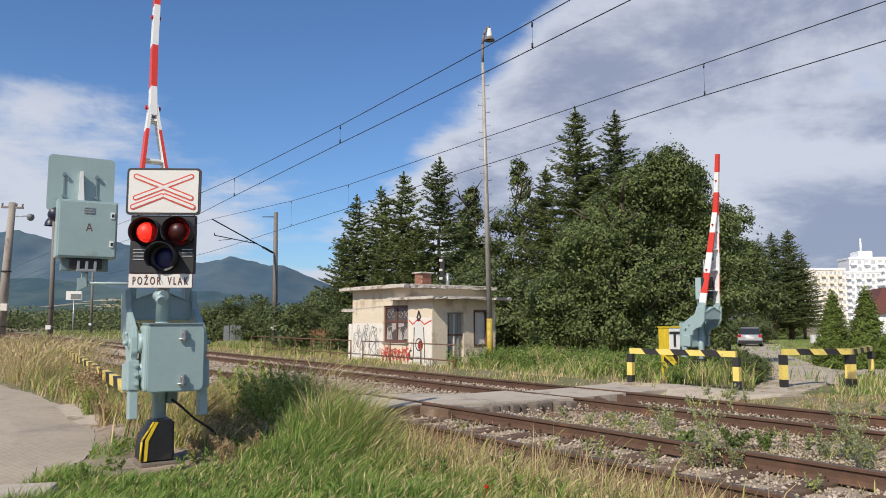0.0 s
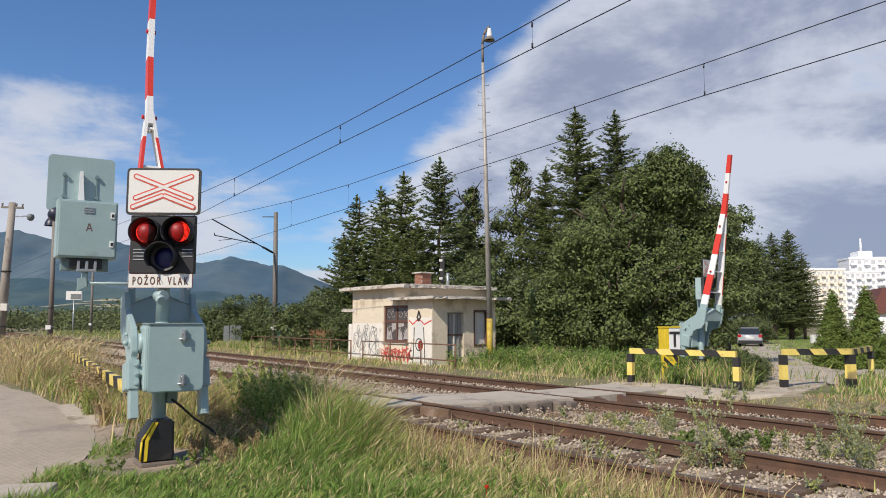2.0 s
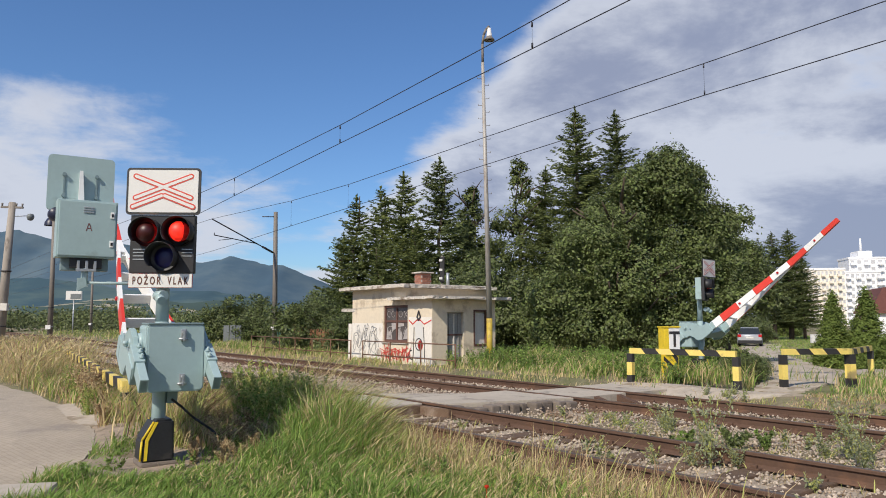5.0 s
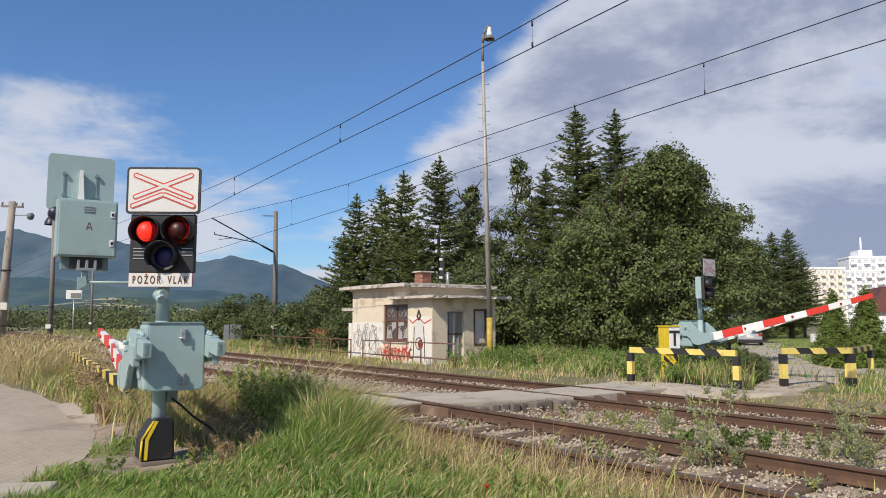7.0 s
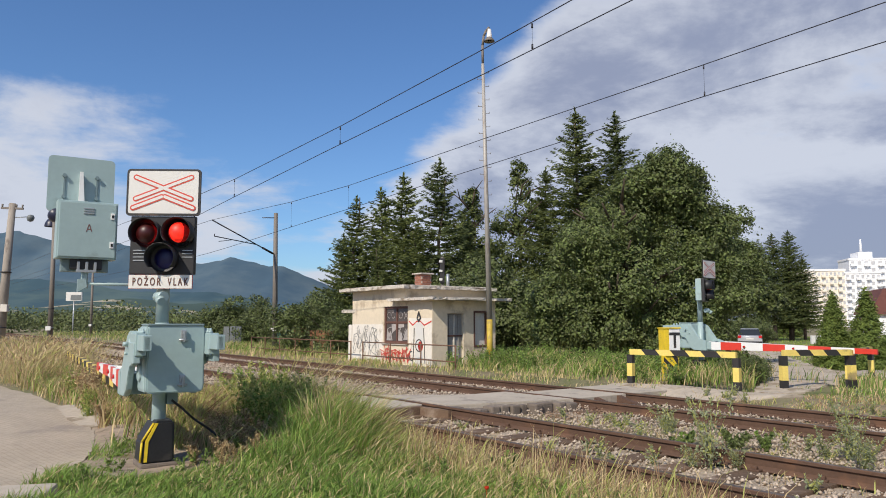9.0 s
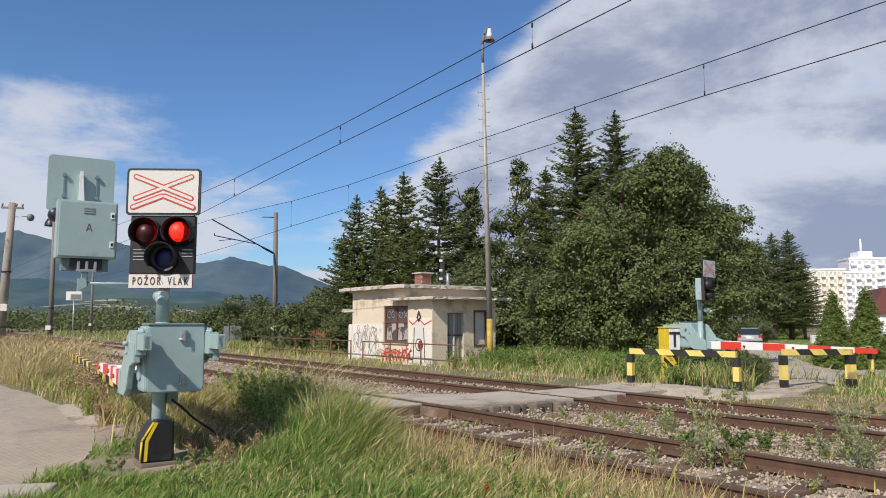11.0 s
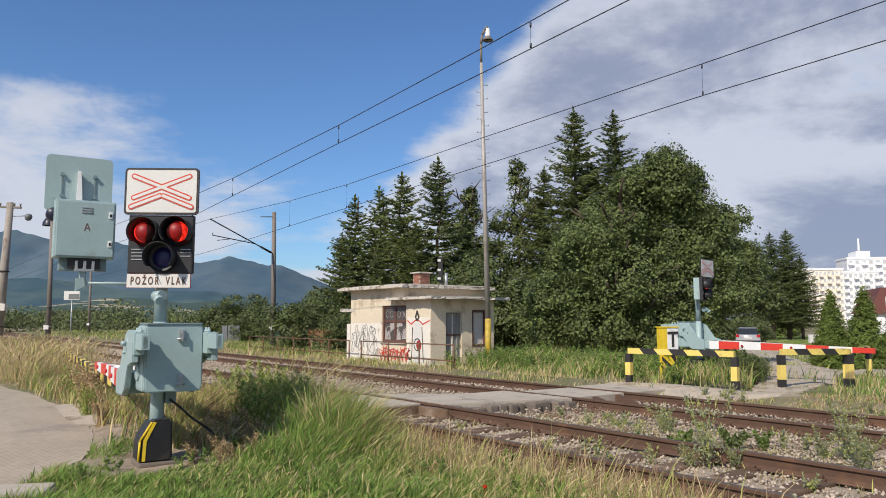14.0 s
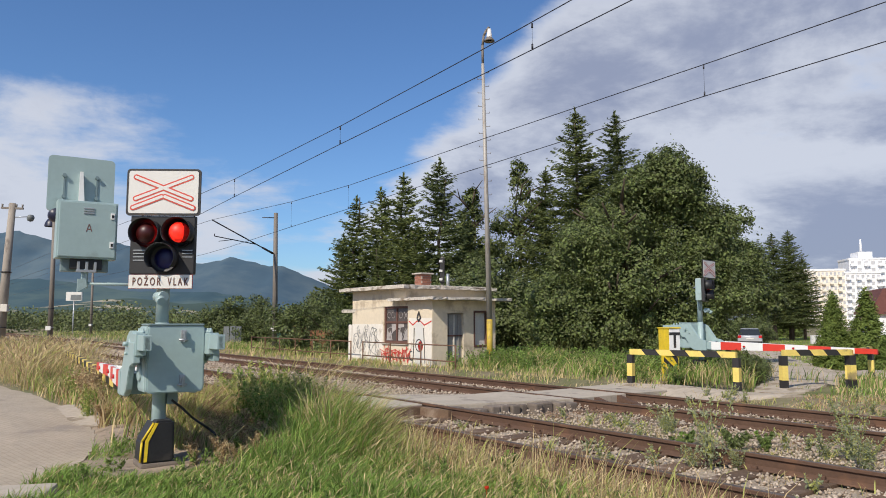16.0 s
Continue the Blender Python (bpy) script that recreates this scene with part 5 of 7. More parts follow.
def utility_pole():
    g = empty("utility_pole", pose(-21.6, 36, -.1, 0, 2.2, 0), "old concrete utility pole with a street lamp and cross arm", "utility pole")
    bm = bmesh.new()
    tube(bm, (0, 0, 0), (0, 0, 7.25), .24, .15, 14)
    part("pole", bm, "mast", g)
    bm = bmesh.new()
    box(bm, -.55, .55, -.05, .05, 6.95, 7.05, .01)
    part("cross_arm", bm, "mast_dark", g)
    for x in (-.5, -.15, .2, .5):
        bm = bmesh.new()
        tube(bm, (x, 0, 7.05), (x, 0, 7.2), .035, .05, 8)
        part("insulator", bm, "mast_dark", g)
    bm = bmesh.new()
    tube(bm, (.1, 0, 6.55), (.75, 0, 6.6), .025, seg=6)
    arm = part("lamp_arm", bm, "galv", g)
    bm = bmesh.new()
    lathe(bm, [(.01, .2), (.12, .17), (.17, .08), (.17, .0), (.12, -.12), (.01, -.16)], 14, m=pose(.95, 0, 6.52))
    part("lamp_head", bm, "sheet_grey", arm)
    for z in (1.1, 2.0, 3.8):
        bm = bmesh.new()
        tube(bm, (0, 0, z), (0, 0, z + .06), .245, .24, 14)
        part("band", bm, "black_paint", g)
    bm = bmesh.new()
    box(bm, .05, .38, -.3, -.1, 1.9, 2.25, .02)
    part("meter_box", bm, "board_pale", g)


utility_pole()


def hooded_lamp():
    g = empty("yard_lamp", pose(-18.9, 35.4, -.1), "dark blue hooded yard lamp on a slim pole", "lamp")
    bm = bmesh.new()
    tube(bm, (0, 0, 0), (.05, 0, 6.3), .07, .06, 10)
    part("pole", bm, "mast", g)
    bm = bmesh.new()
    lathe(bm, [(.32, 0), (.30, .16), (.20, .34), (.02, .42)], 16, m=pose(-.12, 0, 6.0))
    part("hood", bm, "hood_blue", g)


hooded_lamp()


def tube_fence():
    """Rusty tube fence in front of the hut, along the rails."""
    for k, (a0, a1) in enumerate(((-30.6, -22.0), (-21.2, -16.2))):
        L = a1 - a0
        f = empty("tube_fence", at_track(a0, 12.55, -.08), "rusty two-rail tube fence in front of the hut", "fence", "tube fences")
        n = round(L / 1.45)
        for i in range(n + 1):
            x = L * i / n
            bm = bmesh.new()
            tube(bm, (x, 0, 0), (x, 0, .74), .022, seg=8)
            part("post", bm, "rust_rail", f)
        for z in (.72, .28):
            bm = bmesh.new()
            tube(bm, (0, 0, z), (L, 0, z), .018, seg=8)
            part("fence_rail", bm, "rust_rail", f)


tube_fence()


def sheet_fence(x, y, w, h, rz, key, label):
    f = empty("sheet_fence", pose(x, y, -.2, 0, 0, rz), label, "fence")
    n = max(2, round(w / .35))
    for i in range(n):
        bm = bmesh.new()
        prism(bm, [(i * w / n + .01, 0), (i * w / n + .02, h), ((i + 1) * w / n - .02, h + .03 * (i % 2)), ((i + 1) * w / n - .01, 0)], .03, at=.02 * (i % 2))
        part("panel", bm, key, f)


sheet_fence(-11.9, 40, 1.0, 1.25, 0, "sheet_grey", "grey corrugated sheet fence panels at a garden")
sheet_fence(-7.75, 33.8, .75, 1.2, 0, "sheet_green", "green sheet metal fence panels at a garden")
sheet_fence(-7.2, 35.2, .95, 1.3, -8, "sheet_rust", "rusty brown sheet fence panels at a garden")
sheet_fence(-5.6, 31, 1.3, 1.15, -30, "sheet_rust", "brown board shed wall beside the hut")


def car():
    g = empty("parked_car", pose(23.65, 57, -.64, 0, 0, -22.4), "silver grey parked hatchback seen from behind", "car")
    bm = bmesh.new()
    secs = [(-2.0, .80, .35, .80), (-1.9, .84, .25, .92), (-1.0, .86, .22, .95), (.6, .86, .22, .95), (1.7, .82, .22, .82), (2.0, .7, .3, .65)]
    rows = [[bm.verts.new((sx * w, y, z)) for sx, z in ((-1, z0), (-1.02, (z0 + z1) / 2), (-.96, z1), (.96, z1), (1.02, (z0 + z1) / 2), (1, z0))] for y, w, z0, z1 in secs]
    for A, B in zip(rows, rows[1:]):
        for i in range(6):
            bm.faces.new((A[i], A[(i + 1) % 6], B[(i + 1) % 6], B[i])).smooth = True
    bm.faces.new(rows[0])
    bm.faces.new(rows[-1][::-1])
    bmesh.ops.recalc_face_normals(bm, faces=bm.faces[:])
    part("body", bm, "car_paint", g)
    bm = bmesh.new()
    secs = [(-1.85, .76, .9), (-1.45, .62, 1.38), (-.6, .62, 1.44), (.2, .6, 1.40), (1.0, .74, .92)]
    rows = [[bm.verts.new((-w, y, z)), bm.verts.new((w, y, z))] for y, w, z in secs]
    low = [[bm.verts.new((-.78, y, .88)), bm.verts.new((.78, y, .88))] for y, w, z in secs]
    for k, (A, B) in enumerate(zip(rows, rows[1:])):
        f = bm.faces.new((A[0], A[1], B[1], B[0]))
        f.material_index = 1 if k in (0, 3) else 0
        for s in (0, 1):
            bm.faces.new((A[s], B[s], low[k + 1][s], low[k][s])).material_index = 1
    bmesh.ops.recalc_face_normals(bm, faces=bm.faces[:])
    part("cabin", bm, ["car_paint", "car_glass"], g)
    for sx in (-1, 1):
        bm = bmesh.new()
        box(bm, sx * .72 - .12, sx * .72 + .12, -2.02, -1.9, .72, .92, .02)
        part("tail_light", bm, "tail", g)
    bm = bmesh.new()
    box(bm, -.26, .26, -2.03, -2.0, .62, .73, .005)
    part("number_plate", bm, "white_sheet", g)
    bm = bmesh.new()
    box(bm, -.82, .82, -2.06, -1.9, .26, .5, .03)
    part("bumper", bm, "black_plastic", g)
    for sx in (-1, 1):
        for y in (-1.3, 1.35):
            bm = bmesh.new()
            tube(bm, (sx * .66, y, .31), (sx * .86, y, .31), .31, .31, 20)
            w = part("wheel", bm, "tyre", g)
            bm = bmesh.new()
            tube(bm, (sx * .862, y, .31), (sx * .875, y, .31), .2, .19, 16)
            part("rim", bm, "galv", w)


car()


# ---- far buildings and hills ----
def flats(x, y, w, d, h, rz, key, floors, bays, label, top=0.0):
    g = empty("apartment_block", pose(x, y, -1, 0, 0, rz), label, "apartment block", "panel flats")
    bm = bmesh.new()
    box(bm, -w / 2, w / 2, 0, d, 0, h)
    part("wall", bm, key, g)
    bm = bmesh.new()
    box(bm, -w / 2 - .2, w / 2 + .2, -.2, d + .2, h, h + .7)
    roof = part("roof", bm, "flat_white", g)
    if top:
        bm = bmesh.new()
        box(bm, -14, -9, 2, d - 2, h + .7, h + 3.2)
        tube(bm, (-11.5, d / 2, h + 3.2), (-11.5, d / 2, h + 3.4 + top), .5, .3, 8)
        part("roof_house", bm, "flat_white", roof)
    bmw = bmesh.new()
    ww, wh = w / bays * .55, h / floors * .5
    box(bmw, -ww / 2, ww / 2, -.06, .1, -wh / 2, wh / 2)
    me = mesh_of("window", bmw, "flat_window")
    bmb = bmesh.new()
    box(bmb, -w / bays * .42, w / bays * .42, -1.1, 0, 0, h / floors * .34)
    mb = mesh_of("balcony", bmb, "flat_cream" if key == "flat_cream" else "flat_white")
    for i in range(floors):
        for j in range(bays):
            o = new("window", me)
            o.parent = g
            o.matrix_basis = pose(-w / 2 + (j + .5) * w / bays, 0, (i + .55) * h / floors)
            if j % 2 == 0:
                o = new("balcony", mb)
                o.parent = g
                o.matrix_basis = pose(-w / 2 + (j + .5) * w / bays, 0, (i + .08) * h / floors)


flats(136.5, 265, 16, 12, 20.5, -14, "flat_cream", 8, 12, "cream panel apartment block with rows of balconies")
flats(150, 262, 12, 12, 19.4, -8, "flat_white", 8, 7, "white panel apartment block with rows of windows")
flats(172, 275, 36, 12, 25.6, -10, "flat_white", 10, 15, "taller white panel apartment block with roof mast", top=5)


def red_roof_house():
    g = empty("house", pose(56, 88, -.7, 0, 0, -18), "white house with dark red roof behind the hedge", "house")
    bm = bmesh.new()
    box(bm, -4, 6, 0, 8, 0, 3.0)
    part("wall", bm, "flat_white", g)
    bm = bmesh.new()
    prism(bm, [(-4.6, 2.9), (6.6, 2.9), (5.2, 6.0), (-3.0, 6.0)], 9.0, at=-.5)
    part("roof", bm, "roof_red", g)
    for x in (-2.6, .2, 3):
        bm = bmesh.new()
        box(bm, x, x + 1.4, -.62, -.45, 3.6, 4.9)
        w = part("window", bm, "flat_white", g)
        bm = bmesh.new()
        box(bm, x + .12, x + 1.28, -.66, -.615, 3.75, 4.75)
        part("pane", bm, "flat_window", w)


red_roof_house()


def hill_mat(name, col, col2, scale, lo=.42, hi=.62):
    """Wooded slope with lighter clearings; on the ridges, blue distance haze is put into the colours."""
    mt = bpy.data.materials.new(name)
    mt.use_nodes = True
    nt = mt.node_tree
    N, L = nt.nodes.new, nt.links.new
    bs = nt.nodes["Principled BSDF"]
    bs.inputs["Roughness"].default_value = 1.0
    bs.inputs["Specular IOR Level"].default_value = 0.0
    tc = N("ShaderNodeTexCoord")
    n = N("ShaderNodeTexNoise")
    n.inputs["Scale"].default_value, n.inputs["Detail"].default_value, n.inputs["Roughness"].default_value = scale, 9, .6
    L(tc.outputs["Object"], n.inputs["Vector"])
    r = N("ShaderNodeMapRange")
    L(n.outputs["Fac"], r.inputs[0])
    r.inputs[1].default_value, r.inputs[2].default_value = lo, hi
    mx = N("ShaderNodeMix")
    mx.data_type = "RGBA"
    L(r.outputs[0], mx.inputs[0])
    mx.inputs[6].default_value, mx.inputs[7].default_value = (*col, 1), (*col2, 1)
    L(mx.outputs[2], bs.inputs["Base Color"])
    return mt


# ridge and slope: the haze of distance is mixed into both base tones as blue
M["hill_far"] = hill_mat("haze_tinted_ridge", (0.070, 0.114, 0.155), (0.110, 0.154, 0.182), .0035)
M["hill_near"] = hill_mat("haze_tinted_slope", (0.062, 0.106, 0.130), (0.098, 0.144, 0.145), .006)
M["field"] = hill_mat("pale_stubble_fields", (0.075, 0.11, 0.10), (0.40, 0.36, 0.27), .010, .57, .61)


def ridge(name, dist, crest, key, label, seed, x0=-3600, x1=600, n=220, rows=22, rough=1.0):
    """A mountain flank: a sheet rising from the plain to a crest line given by a height function."""
    rng = np.random.default_rng(seed)
    X = np.linspace(x0, x1, n)
    top = np.array([crest(x) for x in X])
    v = []
    for j in range(rows):
        t = j / (rows - 1)
        for i, x in enumerate(X):
            s = noise.fractal(Vector((x * .0022, t * 2.2 + seed, seed)), .9, 2.0, 5)
            h = top[i] * t ** 1.15 + s * 22 * rough * math.sin(math.pi * min(1, t))
            h += (noise.fractal(Vector((x * .02, seed, t * 6)), 1.0, 2.0, 3) * 5 * rough) * t
            v.append((x, dist + 700 * (t - 1) + s * 60, h - 6 * (1 - t)))
    i = np.arange(rows * n).reshape(rows, n)
    f = np.stack([i[:-1, :-1], i[:-1, 1:], i[1:, 1:], i[1:, :-1]], -1).reshape(-1, 4)
    ob = new(name, np_mesh(name, np.array(v), f, [key], smooth=True))
    tagged(ob, label, "mountain", kind="structure")


def crest_far(x):
    # highest in the west, a saddle, a second hump, then falling away behind the trees
    xs = (-3600, -2600, -1810, -1740, -1600, -1420, -1250, -1000, -865, -780, -700, -640, -515, -380, -200, 0, 600)
    hs = (300, 380, 366, 372, 330, 345, 300, 238, 262, 245, 222, 224, 168, 110, 60, 30, 12)
    return float(np.interp(x, xs, hs)) + 7 * noise.fractal(Vector((x * .012, 3, 1)), 1.0, 2.0, 4)


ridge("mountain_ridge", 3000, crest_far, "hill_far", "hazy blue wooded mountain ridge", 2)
ridge("mountain_slope", 2300, lambda x: 14 + 120 * math.exp(-((x + 1300) / 420) ** 2) + 60 * math.exp(-((x + 700) / 240) ** 2), "hill_near", "dark wooded lower mountain slope tinted with haze", 7, x0=-2600, x1=300)
ridge("field_slope", 1500, lambda x: 4 + 44 * math.exp(-((x + 640) / 170) ** 2) + 26 * math.exp(-((x + 440) / 70) ** 2), "field", "pale stubble fields below the mountains", 11, x0=-1600, x1=200, rough=.25)


def village():
    rnd = random.Random(12)
    for i in range(22):
        x = rnd.uniform(-760, -330)
        y = 1180 + rnd.uniform(-60, 60)
        bm = bmesh.new()
        w, d, h = rnd.uniform(8, 16), 9, rnd.uniform(4, 7)
        box(bm, -w / 2, w / 2, -d / 2, d / 2, 0, h, mi=0)
        prism(bm, [(-d / 2 - .5, h), (d / 2 + .5, h), (0, h + 4)], w + 1, mi=1, axis="x", at=-w / 2 - .5)
        thing("farm_house", bm, ["flat_white", "sheet_grey"], pose(x, y, -2 + rnd.uniform(4, 14), 0, 0, rnd.uniform(-40, 40)), "tiny far white house with a pitched roof", "house", "far houses")


village()


# ---- trees and shrubs ----
def quads_at(pos, ax, ay, name, mats, midx=None):
    """One leaf-shaped quad for each position, spanned by the half axes ax (length) and ay (width)."""
    v = np.stack([pos - ax, pos + ay * 1.0 - ax * .1, pos + ax, pos - ay * 1.0 - ax * .1], 1).reshape(-1, 3)
    f = np.arange(len(v)).reshape(-1, 4)
    return np_mesh(name, v, f, mats, midx)


def unit(v):
    return v / (np.linalg.norm(v, axis=-1, keepdims=True) + 1e-9)


def spruce_crown(h, r, seed, mats=("needle", "needle_light"), light=.3, dens=1.0, start=.06, gap=.0):
    """Needle sprays along whorled, drooping branches."""
    rng = np.random.default_rng(seed)
    P, A, B = [], [], []
    nw = int(h * 5.6)
    for w in range(nw):
        t = start + (1 - start) * (w + rng.uniform(-.3, .3)) / nw
        rr = r * (1 - t) ** .76 * rng.uniform(.72, 1.18) + .08
        if t < .18:
            rr *= .7 + t * 1.7
        for k in range(rng.integers(6, 9)):
            if rng.random() < gap:
                continue
            az = rng.uniform(0, 6.283)
            d = np.array([math.cos(az), math.sin(az), 0])
            side = np.array([-d[1], d[0], 0])
            ln = rr * rng.uniform(.7, 1.15)
            n = max(10, int(ln * 44 * dens))
            s = rng.uniform(.12, 1.0, n)
            droop = -.26 + .55 * t
            base = np.array([0, 0, t * h])
            c = base + d * (s * ln)[:, None]
            c[:, 2] += ln * (droop * s + .14 * s ** 3) + rng.normal(0, .03, n)
            c += side * (rng.normal(0, .12, n) * ln * (1.1 - s))[:, None]
            out = unit(d * rng.uniform(.5, 1.0, (n, 1)) + side * rng.normal(0, .7, (n, 1)) + np.array([0, 0, -.35]) * rng.uniform(-.2, 1.3, (n, 1)))
            size = rng.uniform(.08, .19, n) * (1 - .3 * s) * (.7 + .3 * min(1, ln))
            wv = unit(np.cross(out, rng.normal(0, 1, (n, 3)))) * (size * rng.uniform(.16, .29, n))[:, None]
            P.append(c)
            A.append(out * size[:, None])
            B.append(wv)
    n = 60
    s = rng.uniform(.93, 1.015, n)
    P.append(np.stack([rng.normal(0, .02, n), rng.normal(0, .02, n), s * h], -1))
    out = unit(np.stack([rng.normal(0, .5, n), rng.normal(0, .5, n), np.ones(n)], -1))
    A.append(out * .12)
    B.append(unit(np.cross(out, rng.normal(0, 1, (n, 3)))) * .035)
    P, A, B = np.concatenate(P), np.concatenate(A), np.concatenate(B)
    mi = (rng.random(len(P)) < light).astype(int)
    return quads_at(P, A, B, "crown", list(mats), mi)


def trunk_mesh(h, r, seed, limbs=0, spread=1.0, z0=.5):
    rnd = random.Random(seed)
    bm = bmesh.new()
    pts = [(rnd.uniform(-.05, .05) * i, rnd.uniform(-.05, .05) * i, h * i / 6) for i in range(7)]
    for i, (a, b) in enumerate(zip(pts, pts[1:])):
        tube(bm, a, b, r * (1 - .14 * i), r * (1 - .14 * (i + 1)), 10, caps=(i in (0, 5)))
    for k in range(limbs):
        t = rnd.uniform(z0, .95)
        az = rnd.uniform(0, 6.28)
        a = Vector((0, 0, h * t))
        b = a + Vector((math.cos(az), math.sin(az), rnd.uniform(.4, 1.1))) * spread * rnd.uniform(.5, .8)
        c = b + Vector((math.cos(az + .4), math.sin(az + .4), rnd.uniform(.2, .8))) * spread * .5
        tube(bm, a, b, r * .45, r * .28, 7)
        tube(bm, b, c, r * .28, r * .10, 7)
    return mesh_of("trunk", bm, "bark")


def tree(name, m, crown, trunk, label, category="tree", group=""):
    g = empty(name, m, label, category, group)
    for nm, me in (("trunk", trunk), ("crown", crown)):
        o = new(nm, me)
        o.parent = g
    return g


def leafy_crown(lobes, count, seed, leaf=.085, mats=("leaf", "leaf_light"), light=.3, clump=1.0):
    """Leaf sprays gathered in clumps over the shells of lobes (x, y, z, rx, ry, rz); gaps stay between the clumps."""
    rng = np.random.default_rng(seed)
    lob = np.array(lobes, float)
    area = lob[:, 3] * lob[:, 5]
    P = []
    nrm = []
    per = 46
    nclump = count // per
    which = rng.choice(len(lob), nclump, p=area / area.sum())
    for c in which:
        L = lob[c]
        d = rng.normal(0, 1, 3)
        d /= np.linalg.norm(d)
        rad = rng.uniform(.62, 1.06) ** .7
        ctr = L[:3] + d * L[3:] * rad
        s = rng.uniform(.09, .22) * (1 if L[3] > .8 else .8) * clump
        q = rng.normal(0, 1, (per, 3)) * np.array([s, s, s * .75])
        q[:, 2] -= .25 * (q[:, 0] ** 2 + q[:, 1] ** 2) / max(s, .05)
        P.append(ctr + q)
        nrm.append(np.repeat((d + np.array([0, 0, .55]))[None], per, 0))
    P, nrm = np.concatenate(P), np.concatenate(nrm)
    n = len(P)
    nv = unit(nrm + rng.normal(0, .55, (n, 3)))
    a = unit(np.cross(nv, rng.normal(0, 1, (n, 3))))
    b = np.cross(nv, a)
    size = leaf * rng.uniform(.55, 1.25, n)
    mi = (rng.random(n) < light).astype(int)
    return quads_at(P, a * size[:, None], b * (size * .55)[:, None], "crown", list(mats), mi)


def lumpy(lobes, seed, per=6):
    """Adds smaller lobes round the large ones, for an uneven outline."""
    rnd = random.Random(seed)
    out = [tuple(v * (.86 if i > 2 else 1) for i, v in enumerate(l)) for l in lobes]
    for x, y, z, rx, ry, rz in lobes:
        for k in range(per):
            az, el = rnd.uniform(0, 6.283), rnd.uniform(-.5, 1.5)
            r = rnd.uniform(.28, .62)
            out.append((x + rx * math.cos(az) * math.cos(el), y + ry * math.sin(az) * math.cos(el), z + rz * math.sin(el), r, r, r * .85))
    return out


